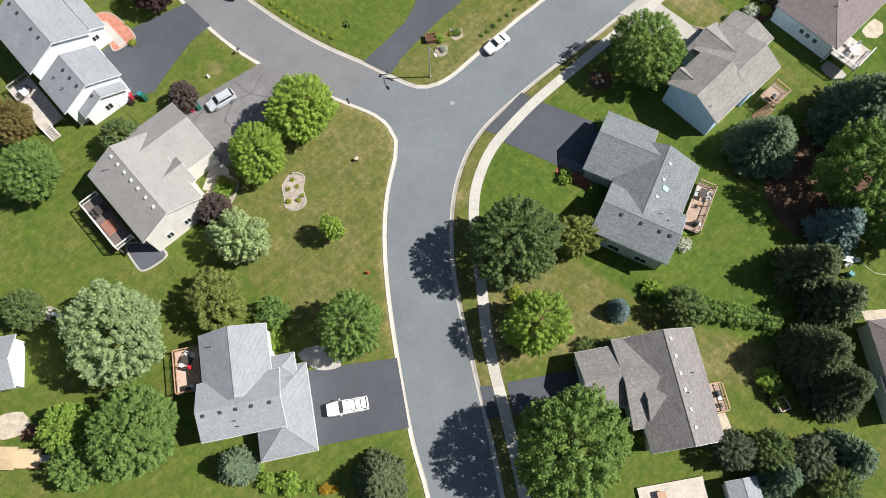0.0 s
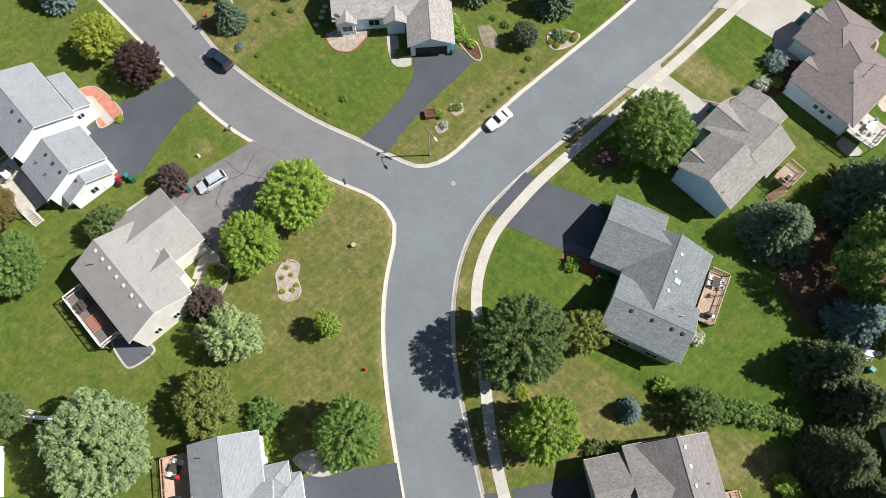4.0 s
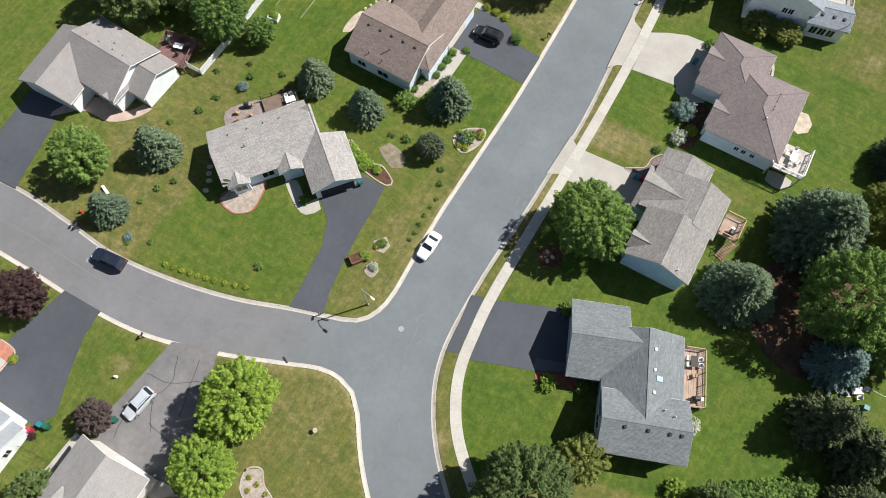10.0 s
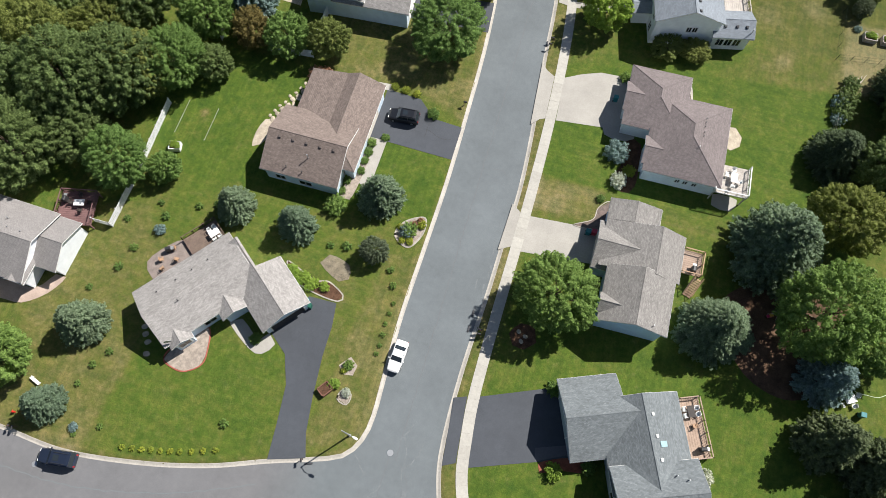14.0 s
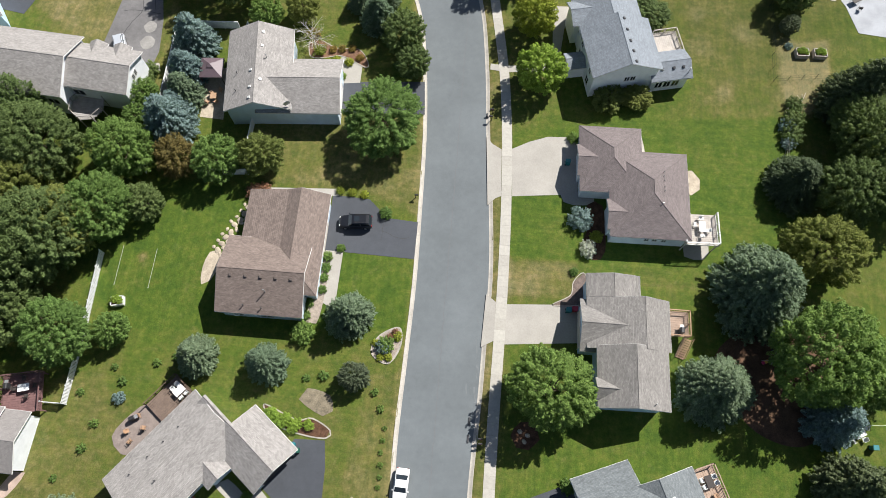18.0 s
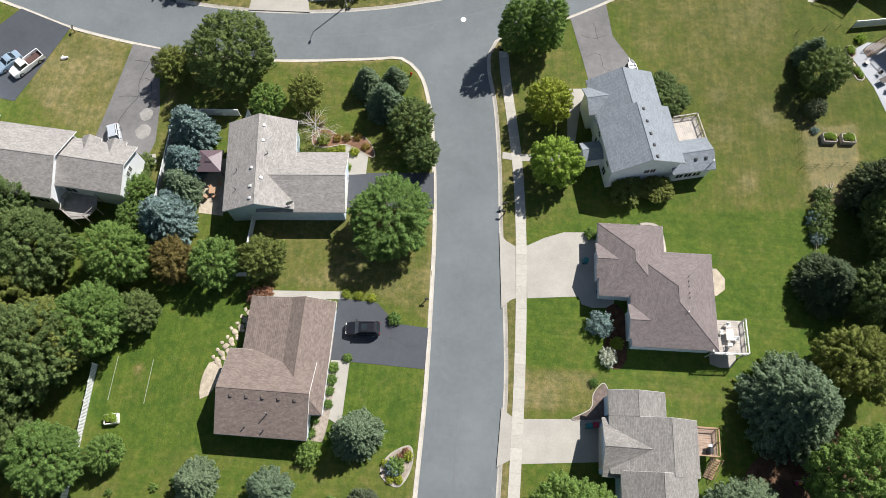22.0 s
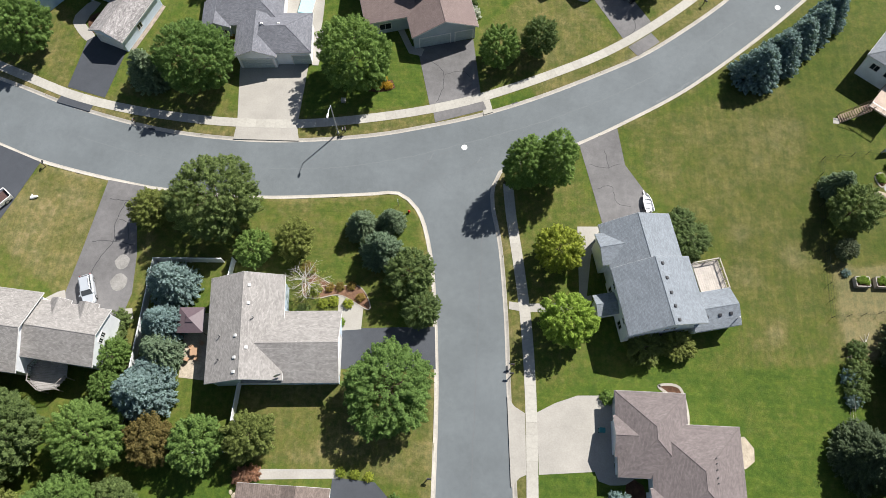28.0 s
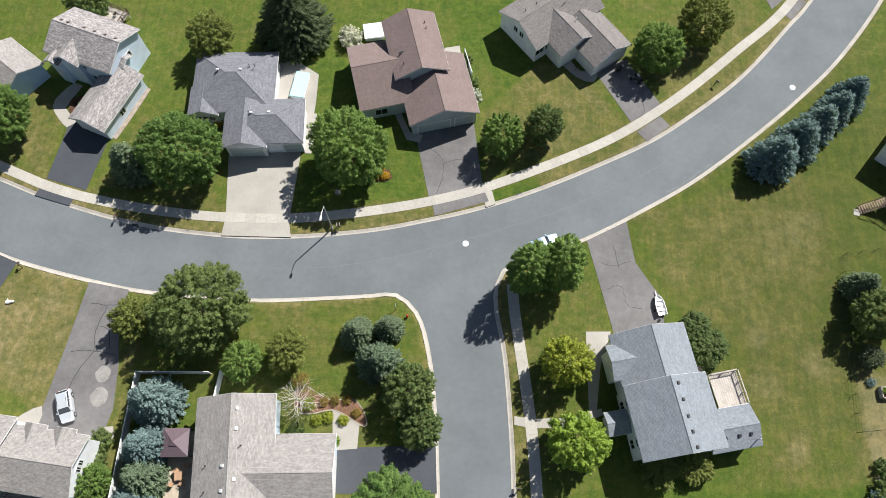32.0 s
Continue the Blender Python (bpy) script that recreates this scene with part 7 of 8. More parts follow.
bed("rock garden with shrubs beside the street", [(-47.2, 65), (-46.5, 67.3), (-43.9, 68.7), (-43.5, 66.3), (-44.9, 63.8)], M_GRAVEL, EDGE_PALE, 0.24, 0.7)
bed("round gravel bed around a small shrub", [(-48.8, 45.4), (-47.6, 46.9), (-46.4, 46), (-46.6, 44.6), (-47.8, 44.4)], M_GRAVEL)
bed("flower ring with pale stones on the verge", [(-47.6, 41.2), (-47.2, 42.6), (-46, 42.2), (-46.2, 40.8)], M_GRAVEL, EDGE_PALE)
bed("salmon mulch bed with small shrubs beside the drive", [(-89.7, 4.1), (-89.5, 6.0), (-88.3, 7.7), (-85.5, 8.3), (-81.6, 8.2), (-81.3, 6.4), (-81.7, 4.3), (-84.0, 4.7), (-87, 4.4)], speckled("salmon_mulch", (0.40, 0.175, 0.125), 0.22, 1.5, 9, 0.95, 0.1), EDGE_PALE)
pave("front_walk", "tan concrete walk inside the salmon mulch bed", [(-88.5, 4.0), (-88.7, 4.9), (-87.1, 6.5), (-81.5, 6.5), (-81.6, 5.3), (-85.8, 5.2), (-87.4, 4.1)], M_CONC, 0.18, False, "path")
bed("planted gravel bed by the front porch", [(-53.4, 3.2), (-50.8, 5), (-49.2, 3.6), (-48.2, 1.2), (-48.4, -2), (-50.6, -2.6), (-51.8, 0)], M_GRAVEL, EDGE_PALE, 0.15, 0.6)
bed("shaded mulch ring with stones under the maple", [(-28.2, 55.8), (-27, 57.6), (-25, 57.4), (-24.4, 55.6), (-25.8, 54.2), (-27.4, 54.4)], M_MULCH)
bed("mulched bed with flowers beside the front walk", [(-18.6, 89), (-16.4, 89), (-16, 82), (-17.6, 80.6), (-19.6, 81.8), (-18.6, 85)], M_MULCH)
bed("mulch bed with curved pale edging", [(-23.2, 73.6), (-20.8, 75.2), (-20.4, 77.2), (-19, 78.6), (-18.2, 76.4), (-18.4, 74.2)], speckled("brown_mulch", (0.15, 0.115, 0.10), 0.3, 1.5, 9), EDGE_PALE, 0.12, 0.4)
bed("gravel strip with shrubs along the front wall", [(-55.6, 78.4), (-54.7, 78.4), (-54.6, 73), (-55.2, 68.4), (-57, 68.4), (-56.2, 72)], M_GRAVEL)
bed("mulch bed with shrubs and bare birch", [(-62.4, 114.6), (-58.2, 112.8), (-55.2, 113), (-53.6, 111.6), (-53.2, 109.6), (-57.2, 111.4), (-60.4, 110.8), (-62.4, 111.2)], M_BROWNMULCH, EDGE_PALE, 0.14, 0.6)
bed("bark bed with flowers beside the patio", [(15.2, 127.2), (15.2, 127.9), (16, 127.9), (16, 127.2)], M_MULCH)
bed("flower bed by the shaded drive", [(-57.6, 144.9), (-56.6, 146.4), (-53.2, 147), (-52.6, 145.6), (-54.6, 144.8)], M_MULCH)
pave("bare_soil", "bare reddish-brown soil under the back garden trees", [(-1.5, 67.5), (2.5, 59.5), (9.5, 57.5), (15, 63), (16, 72), (9.5, 75), (3, 72.5)], speckled("bare_soil", (0.115, 0.07, 0.045), 0.35, 0.8, 6, 0.95, 0.1), 0.14, True, "soil")
bed("vegetable bed with timber edge by the spruces", [(18.2, 37.8), (18.8, 39.2), (20.6, 39), (23.4, 37), (22.8, 35.8), (20.4, 37)], M_MULCH)
bed("red mulch bed beside the front walk", [(-20.6, 40.7), (-17.6, 42.2), (-15.2, 42.6), (-14.6, 41.2), (-17.6, 40.6), (-20.2, 39.6)], M_REDMULCH)
bed("bed of gravel and shrubs behind the house", [(-11.2, 119.6), (-10.4, 122.6), (-8.6, 124.4), (-7.4, 121.6), (-8.6, 118.8)], M_GRAVEL)
bed("bed beside the curved front walk", [(-103.6, 154.4), (-103.6, 156.4), (-101.4, 157.2), (-101, 154), (-102, 152.8)], M_MULCH)
bed("gravel strip with small shrubs along the garage", [(-95.9, 150.1), (-95.1, 149.8), (-91.8, 159.0), (-92.6, 159.3)], M_GRAVEL)
bed("gravel strip with shrubs beside the white garage wall", [(-66.2, 149), (-65.2, 149), (-65.2, 156), (-66.2, 156)], M_CONC)
bed("mulch bed with a pale stone edge behind the house", [(-13.9, 101.6), (-11.2, 101.6), (-10.3, 98.4), (-10.6, 96.3), (-12.2, 96.2), (-12.1, 99.9)], M_MULCH, EDGE_PALE, 0.35)

for k in range(7):
    stone(-77.6 + 0.62 * k + 0.12 * (k % 2), 46.4 - 1.12 * k + 0.2 * (k % 3), 0.48, M_STONE, "stepping_stone", "flat pale stepping stone in the lawn", 0.18)
for k, (x, y) in enumerate(((-67.4, 84.6), (-67.8, 83.6), (-68.2, 82.6), (-68.9, 81.8), (-69.2, 80.6), (-69.8, 79.8), (-70.2, 78.8), (-70.6, 77.8))):
    for dx, dy, r in ((0, 0, 0.5), (0.75, 0.35, 0.34), (-0.6, 0.45, 0.3), (0.35, -0.5, 0.28)):
        stone(x + dx, y + dy, r, M_STONE, "stone_step", "flat limestone rock stepping down the bank", 0.32)
pave("patio", "pale stone landing beside the house", [(-71.9, 72.6), (-70.8, 73.2), (-69.6, 76.6), (-70.2, 78), (-71.6, 77.4), (-72.2, 75)], M_STONE, 0.17, True, "patio")
for x, y in ((-27, 56.4), (-26, 56.0), (-26.4, 55.2)):
    stone(x, y, 0.35, M_STONE)

# shrubs of the beds and hedges
def shrubs(key, spots):
    for x, y, r in spots:
        plant(key, x, y, r * (0.82 if key.startswith("tiny") else 1.0))


shrubs("tiny_yellow", [(-71.8, 27.9, 0.45), (-70.5, 28.1, 0.45), (-69.3, 28.3, 0.45), (-68.1, 28.6, 0.45), (-66.9, 28.8, 0.42), (-65.7, 29.1, 0.45), (-64.5, 29.4, 0.45), (-63.1, 29.8, 0.42), (-61.7, 30.3, 0.45), (-60.2, 30.8, 0.45), (-44.6, 9.6, 0.4), (-42.2, 9.6, 0.45), (-43, 8.4, 0.5), (-45.3, 11, 0.4), (-42.4, 10.4, 0.4), (-44, 10.8, 0.4)])
shrubs("tiny_green", [(-46.2, 59.9, 0.6), (-45.2, 57.8, 0.6), (-44.4, 55.4, 0.4), (-44.5, 53.9, 0.4), (-44.6, 52.4, 0.4), (-44.5, 50.9, 0.45), (-44.4, 49.4, 0.4), (-44.5, 48.2, 0.4), (-55.4, 61, 0.6), (-53.1, 61.5, 0.8), (-60.4, 34.2, 0.7), (-80.8, 33.6, 0.5), (-80, 36.4, 0.6), (-78.6, 38.6, 0.6), (-81.8, 53, 0.7), (-79.4, 58.6, 0.7), (-84.6, 56.8, 0.6)])
shrubs("tiny_green", [(-82.6, 49.8, 0.72), (-75.4, 61.4, 0.64), (-73, 62.4, 0.64), (-80.9, 60.4, 0.56), (-78.4, 27.6, 0.40), (-75.6, 29.4, 0.48), (-85.2, 46, 0.56), (-79, 24.6, 0.08)])
shrubs("bright_shrub", [(-11.0, -13.8, 0.7), (-16.9, -16.7, 0.6), (-18.6, 40.2, 1.1), (-50.5, 2.4, 1.3), (-29.8, -4.2, 1.2), (-28.2, -5.4, 1.2), (-57, 107.6, 0.8), (-57.8, 55.4, 1.0), (-56.2, 54.8, 0.9), (-59.2, 56, 0.9), (19.4, 38.4, 1.6), (22, 37.2, 0.9), (-12.9, -15.2, 1.4), (-14.8, -17.2, 1.2), (-1.2, 45.6, 0.7), (1.0, 36.6, 1.3), (-9.4, 121, 1.1), (-88.4, 9, 0.5)])
shrubs("yellow_shrub", [(-54.5, 88.2, 0.62), (-52.7, 88.1, 0.62), (-50.9, 87.9, 0.6), (-46.0, 64.5, 0.5), (-44.9, 64.5, 0.5), (-43.9, 67.2, 0.45), (-47.9, 44.9, 0.4), (-84.4, 8.7, 0.35), (-52, 3.4, 0.8), (-50.6, 4, 0.7), (-49.6, 1.6, 0.7), (-59.4, 110, 0.7), (-58, 110.4, 0.7), (-56, 110.2, 0.7), (-60.8, 112, 0.9), (-46.8, 66.4, 0.5), (-44, 67.6, 0.6), (-45, 64.8, 0.5), (-17.4, 84, 0.9), (-80.8, 7.2, 0.6), (-11, 22.6, 1.0), (13.2, 21.2, 1.0), (11.8, 20.4, 0.9)])
shrubs("bright_shrub", [(-59.2, 56.0, 0.8), (-57.4, 55.4, 0.9), (-55.8, 55.0, 0.8), (-54.2, 55.0, 0.7)])
shrubs("green_shrub", [(7.7, 39.6, 1.7), (9.3, 40.9, 1.5), (10.9, 42.0, 1.7), (12.6, 43.3, 1.4), (14.5, 44.9, 1.6), (-54.9, 78, 0.7), (-54.9, 76.4, 0.7), (-55, 74.9, 0.6), (-55, 73.2, 0.6), (-56.6, 71.2, 0.7), (-56.8, 69.4, 0.7), (-56.7, 66.8, 1.5), (-45.4, 66.2, 1.1), (-47.5, 45.7, 0.7), (-53.2, 79.4, 0.6), (-60.6, 45.6, 0.8), (-22.2, 0.2, 1.0), (-31.4, -3.4, 2.2), (-14.4, 41.9, 0.9), (-20.8, 50.2, 1.0), (-20.2, 120.4, 1.5), (-101.4, 155.4, 0.8), (-47.5, 85.2, 0.9), (-20.4, 78.6, 0.6), (-20.8, 99.6, 0.9)])
shrubs("dark_shrub", [(-8.4, 120.2, 1.1), (-62, 108.8, 1.0), (0.4, 24.4, 1.3), (2.6, 26.2, 1.6), (4.2, 27.4, 1.4), (12.2, 105.1, 1.7), (12.8, 108, 1.3), (11.8, 102.6, 1.6), (-86.5, 106, 1.4), (-86.6, 103.2, 1.5), (-41.6, 162.4, 1.2), (-42.6, 167, 1.0), (-88.6, 150.6, 1.5)])
shrubs("purple_shrub", [(-48.6, -1.4, 1.6), (-72, 1.0, 0.5)])
shrubs("white_shrub", [(-61.3, 169.9, 1.9), (-18.6, 82, 1.2), (-0.2, 44.8, 1.0), (-41.2, 160.2, 1.3), (-46.7, 42.2, 0.6)])
shrubs("orange_shrub", [(-9.3, -12.4, 0.7), (-8.6, -11.6, 0.5), (-55, 146.2, 1.1), (-53.8, 145.8, 0.7), (-56.6, 145.6, 0.6), (-80, 153.4, 0.8)])
shrubs("rust_shrub", [(-44.3, 68.0, 0.5), (-45.0, 67.3, 0.5), (-66.8, 86.9, 1.2), (-65.6, 87.4, 1.1)])
shrubs("gold_shrub", [(-62.2, 115, 1.0), (-58.8, 112.4, 0.6), (-57.4, 112.6, 0.6), (-55.8, 112.8, 0.6), (-54.4, 111.2, 0.6)])
shrubs("blue_shrub", [(-45.8, 65.9, 0.95), (11.3, 104.2, 1.2), (11.3, 101.4, 1.1), (-19.7, 86.4, 1.7), (-79.3, 56.4, 0.8), (13, 119, 0.6), (-78.8, 28.4, 0.6)])

birch = thing("birch_tree", -61.4, 112.0, G, "pale birch with fine bare twigs and thin leaves", "tree", "garden trees")
rng_b = random.Random(9)
sparse = np.random.default_rng(77)
p_, n_ = crown_points(sparse, 2.6, 4.2, 1.2, 34, 26, 0.42, dome, 0.3, 0.2)
birch_crown = new("crown", leaf_mesh("crown", p_, n_, 0.13, sparse, LEAF["olive"]))
birch_crown.parent = birch
tagged(birch_crown, "thin grey-green leaves")
part("trunk", tube(bmesh.new(), (0, 0, -0.2), (0.1, 0, 5.2), 0.13, 0.04, 8), M_BIRCH, birch)
for k in range(26):
    a, z0 = k * 2.4, 1.6 + 0.14 * k
    r = rng_b.uniform(1.6, 3.6)
    tip = (math.cos(a) * r, math.sin(a) * r, z0 + rng_b.uniform(0.2, 1.4))
    br = part("branch", tube(bmesh.new(), (0.05, 0, z0), tip, 0.045, 0.012, 5), M_BIRCH, birch)
    for j in range(4):
        f = 0.35 + 0.17 * j
        p = Vector((0.05, 0, z0)).lerp(Vector(tip), f)
        b2 = a + rng_b.choice((-0.8, 0.8))
        tube_r = r * 0.35
        part("twig", tube(bmesh.new(), p, p + Vector((math.cos(b2) * tube_r, math.sin(b2) * tube_r, 0.25)), 0.018, 0.006, 4), M_BIRCH, br)


# ---- fences ----
def fence(label, pts, style, tall, col, gap=2.4):
    f = thing("fence", pts[0][0], pts[0][1], G, label, "fence", "garden fences")
    o = Vector((pts[0][0], pts[0][1], 0))
    for a, c in zip(pts, pts[1:]):
        p, q = Vector((*a, 0)) - o, Vector((*c, 0)) - o
        length = (q - p).length
        n = max(1, round(length / gap))
        m = Matrix.Translation(p) @ (q - p).to_track_quat("X", "Z").to_matrix().to_4x4()
        step = length / n
        for k in range(n + 1):
            child(part("post", boxed(-0.07, -0.07, -0.3, 0.07, 0.07, tall + 0.12, bevel=0.015) if style != "wire" else tube(bmesh.new(), (0, 0, -0.3), (0, 0, tall), 0.03, 0.03, 6), col, f), f, m @ pose(k * step, 0, 0))
        for k in range(n):
            mm = m @ pose(k * step, 0, 0)
            if style == "panel":
                child(part("panel", boxed(0.06, -0.02, 0.08, step - 0.06, 0.02, tall), col, f), f, mm)
                child(part("rail", boxed(0.05, -0.05, tall, step - 0.05, 0.05, tall + 0.07), col, f), f, mm)
            else:
                zs = (0.3, tall - 0.15) if style == "picket" else (0.05, tall * 0.5, tall - 0.03)
                for zz in zs:
                    child(part("rail", boxed(0.03, -0.02, zz, step - 0.03, 0.02, zz + 0.08) if style == "picket" else boxed(0.03, -0.008, zz, step - 0.03, 0.008, zz + 0.016), col, f), f, mm)
                if style == "picket":
                    key = "picket%.1f%s" % (tall, col.name)
                    if key not in VENT_MESH:
                        VENT_MESH[key] = mesh_of("picket", boxed(-0.065, 0.02, 0.05, 0.065, 0.045, tall), col)
                    for j in range(1, int(step / 0.17)):
                        child(new("picket", VENT_MESH[key]), f, mm @ pose(j * step / int(step / 0.17), 0, 0))
    return f


M_WIRE = plain("dark_wire", (0.03, 0.035, 0.03), 0.9, 0.0, 0.1)
M_VINYL = plain("white_vinyl", (0.76, 0.77, 0.78), 0.45)
fence("white picket fence along the wood", [(-86.4, 76), (-86.0, 64), (-86.1, 55.1), (-88.8, 55.1)], "picket", 1.5, M_VINYL)
fence("white vinyl privacy fence around the back garden", [(-74.2, 115.2), (-83.6, 114.7), (-83.5, 105.1), (-83.3, 88.8)], "panel", 1.7, M_VINYL)
fence("white vinyl privacy fence around the back garden", [(-75.2, 89.2), (-68.4, 89.8)], "panel", 1.7, M_VINYL)
fence("short white vinyl fence beside the house", [(-68.9, 98.4), (-69.0, 93.6)], "panel", 1.7, M_VINYL)
fence("short white vinyl fence beside the house", [(-72.8, 112.2), (-72.6, 115.4)], "panel", 1.7, M_VINYL)
fence("thin dark wire fence across the back lawn", [(-67.6, -8.6), (-70.4, -24)], "wire", 1.2, M_WIRE)
fence("thin dark wire fence across the back lawn", [(-48, -9.8), (-41.6, -9.6)], "wire", 1.2, M_WIRE)
fence("thin dark wire fence beside the garage", [(-72.2, -0.6), (-66.8, -0.2)], "wire", 1.2, M_WIRE)
fence("dark wire garden fence along the lawn", [(21.1, 138.6), (12.2, 136.9), (10.9, 131.5), (10.6, 122), (10.2, 112.4), (18.8, 113.7), (24, 114.4)], "wire", 1.3, M_WIRE)
fence("white vinyl fence beside the patio", [(21.3, 138.7), (34, 141)], "panel", 1.6, M_VINYL)
fence("weathered rail fence beside the shrubs", [(11.4, 107), (10.8, 98.6)], "wire", 1.2, M_GREYDECK)
fence("white trellis beside the garage", [(-42.9, 168.4), (-41.6, 164.2)], "panel", 1.2, M_VINYL)


# ---- raised beds, play things, loose objects ----
def planter(x, y, rz, L=2.0, W=1.5, col=None):
    p = thing("raised_bed", x, y, G, "timber raised bed planted with vegetables", "planter", "raised beds", rz)
    c = col or M_GREYDECK
    for x0, y0, x1, y1 in ((-L / 2, -W / 2, L / 2, -W / 2 + 0.12), (-L / 2, W / 2 - 0.12, L / 2, W / 2), (-L / 2, -W / 2, -L / 2 + 0.12, W / 2), (L / 2 - 0.12, -W / 2, L / 2, W / 2)):
        part("board", boxed(x0, y0, 0, x1, y1, 0.8), c, p)
    part("soil", boxed(-L / 2 + 0.1, -W / 2 + 0.1, 0, L / 2 - 0.1, W / 2 - 0.1, 0.66), M_MULCH, p)


for x, y in ((14.9, 117.7), (17.7, 117.8)):
    planter(x, y, 2)
    for dx, dy in ((-0.4, 0.1), (0.4, 0), (0.1, 0.35)):
        s = plant("bright_shrub", x + dx, y + dy, 0.5)
        s.location.z = G + 0.6
planter(22.6, 37.4, -20, 1.8, 1.4)
planter(-49.4, 41.9, 55, 1.7, 1.4, plain("rust_planter", (0.17, 0.08, 0.055), 0.7))
cart = plant("bright_shrub", -48.6, 42.8, 0.8)

swing = thing("play_set", -52.2, -26.0, G, "weathered timber play set with a white slide", "play set", "", 40)
part("platform", boxed(-1.2, -0.9, 1.2, 1.2, 0.9, 1.3), M_GREYDECK, swing)
for sx in (-1.1, 1.1):
    for sy in (-0.8, 0.8):
        part("post", boxed(sx - 0.06, sy - 0.06, -0.2, sx + 0.06, sy + 0.06, 2.2), M_GREYDECK, swing)
part("slide", tube(bmesh.new(), (1.2, 0, 1.25), (3.4, 0.2, 0.15), 0.25, 0.25, 6), F_WHITE, swing, "white plastic slide")
part("ladder", boxed(-2.0, -0.3, 0.0, -1.2, 0.3, 0.12), M_GREYDECK, swing)
part("beam", boxed(-3.4, -0.06, 2.1, 1.2, 0.06, 2.22), M_GREYDECK, swing)

for x, y, a in ((15.6, 58.6, 30), (17.0, 58.9, 200), (15.9, 60.3, 100), (17.4, 60.4, 250)):
    chair(x, y, G, F_WHITE, a)
table(16.4, 59.6, G, F_WHITE, 30)
bin_of(18.0, 58.0, BIN_TEAL, "small teal tub on the lawn")
orn = solo("lawn_ornament", tube(tube(bmesh.new(), (0, 0, 0), (0, 0, 0.5), 0.22, 0.16, 10), (0, 0, 0.5), (0.05, 0, 0.85), 0.14, 0.06, 10), F_WHITE, "white plaster lawn ornament on the grass", "ornament", "", -67.7, 12.3, G)
solo("lawn_ornament", tube(tube(bmesh.new(), (0, 0, 0.1), (1.0, 0.2, 0.3), 0.28, 0.14, 10), (0.2, 0.1, 0.2), (0.1, 0.5, 0.3), 0.12, 0.05, 8), F_WHITE, "white and green garden ornament on the grass", "ornament", "", -104.2, 123.4, G)
bath = thing("bird_bath", -41.3, 19.9, G, "brown bird bath on a short pedestal", "bird bath")
part("pedestal", tube(bmesh.new(), (0, 0, -0.1), (0, 0, 0.6), 0.2, 0.12, 12), M_TRUNK, bath)
part("basin", tube(bmesh.new(), (0, 0, 0.6), (0, 0, 0.75), 0.15, 0.32, 14), M_STONE, bath)
sign = solo("marker_post", box(boxed(-0.03, -0.03, -0.2, 0.03, 0.03, 1.9), -0.02, -0.25, 1.5, 0.02, 0.25, 1.8), M_STEEL, "slim grey sign post at the corner", "sign post", "", -50.4, 125.6, G)
solo("garden_bench", box(box(boxed(-0.8, -0.2, 0.36, 0.8, 0.2, 0.44), -0.7, -0.18, 0, -0.6, 0.18, 0.36), 0.6, -0.18, 0, 0.7, 0.18, 0.36), F_WHITE, "small white bench on the lawn", "bench", "", -86.2, 32.4, G, -20)
solo("utility_box", boxed(-0.35, -0.3, 0, 0.35, 0.3, 0.7, bevel=0.05), M_STEEL, "grey metal utility box under the tree", "utility box", "", -60.4, 142.6, G)
grill(-18.4, 166.6, 0.17, 40)
stick = solo("lawn_light", tube(bmesh.new(), (0, 0, -0.1), (0, 0, 1.3), 0.05, 0.05, 6), M_BLACK, "dark iron garden light on the lawn", "lamp", "", -25.2, 166.2, G)

# lines, toys and a hose on the lawns
for x, y0, y1 in ((-79.1, 71.5, 77.3), (-83.9, 71.6, 77.4)):
    solo("boundary_tape", box(boxed(-0.022, y0, 0, 0.022, y1, 0.02), -0.05, y0, 0, 0.05, y0 + 0.1, 0.05), plain("faded_tape", (0.40, 0.42, 0.34), 0.7) if x > -80 else bpy.data.materials["faded_tape"], "thin white boundary tape pinned to the lawn", "tape", "", x, 0, G + 0.004, 0, "lawn tapes")
planter(-82.6, 69.2, 12, 1.7, 1.3, F_WHITE)
for dx, dy in ((-0.4, 0.1), (0.4, 0), (0.1, 0.3)):
    sprout = plant("bright_shrub", -82.6 + dx, 69.2 + dy, 0.5)
    sprout.location.z = G + 0.6
hose = solo("garden_hose", bmesh.new(), plain("pale_green_hose", (0.50, 0.60, 0.42), 0.5), "pale green garden hose lying on the lawn", "hose")
bm = bmesh.new()
line = smooth([(16.5, 61.4), (17.4, 60.9), (18.9, 60.9), (20.2, 61.0), (21.5, 61.9)], 0.4)
for p, q in zip(line, line[1:]):
    tube(bm, (p.x, p.y, G + 0.04), (q.x, q.y, G + 0.04), 0.04, 0.04, 6)
bm.to_mesh(hose.data)
bm.free()
toy = thing("toy_car", 5.2, 68.0, G, "pink and yellow plastic ride-on toy car", "toy", "", 30)
part("body", loft(bmesh.new(), [(-0.45, 0.2, 0.1, 0.34, 0.06), (0.0, 0.24, 0.1, 0.42, 0.08), (0.45, 0.18, 0.1, 0.3, 0.06)]), plain("pink_plastic", (0.62, 0.06, 0.16), 0.4), toy)
part("canopy", boxed(-0.35, -0.22, 0.78, 0.2, 0.22, 0.84, bevel=0.02), plain("yellow_plastic", (0.66, 0.42, 0.08), 0.4), toy)
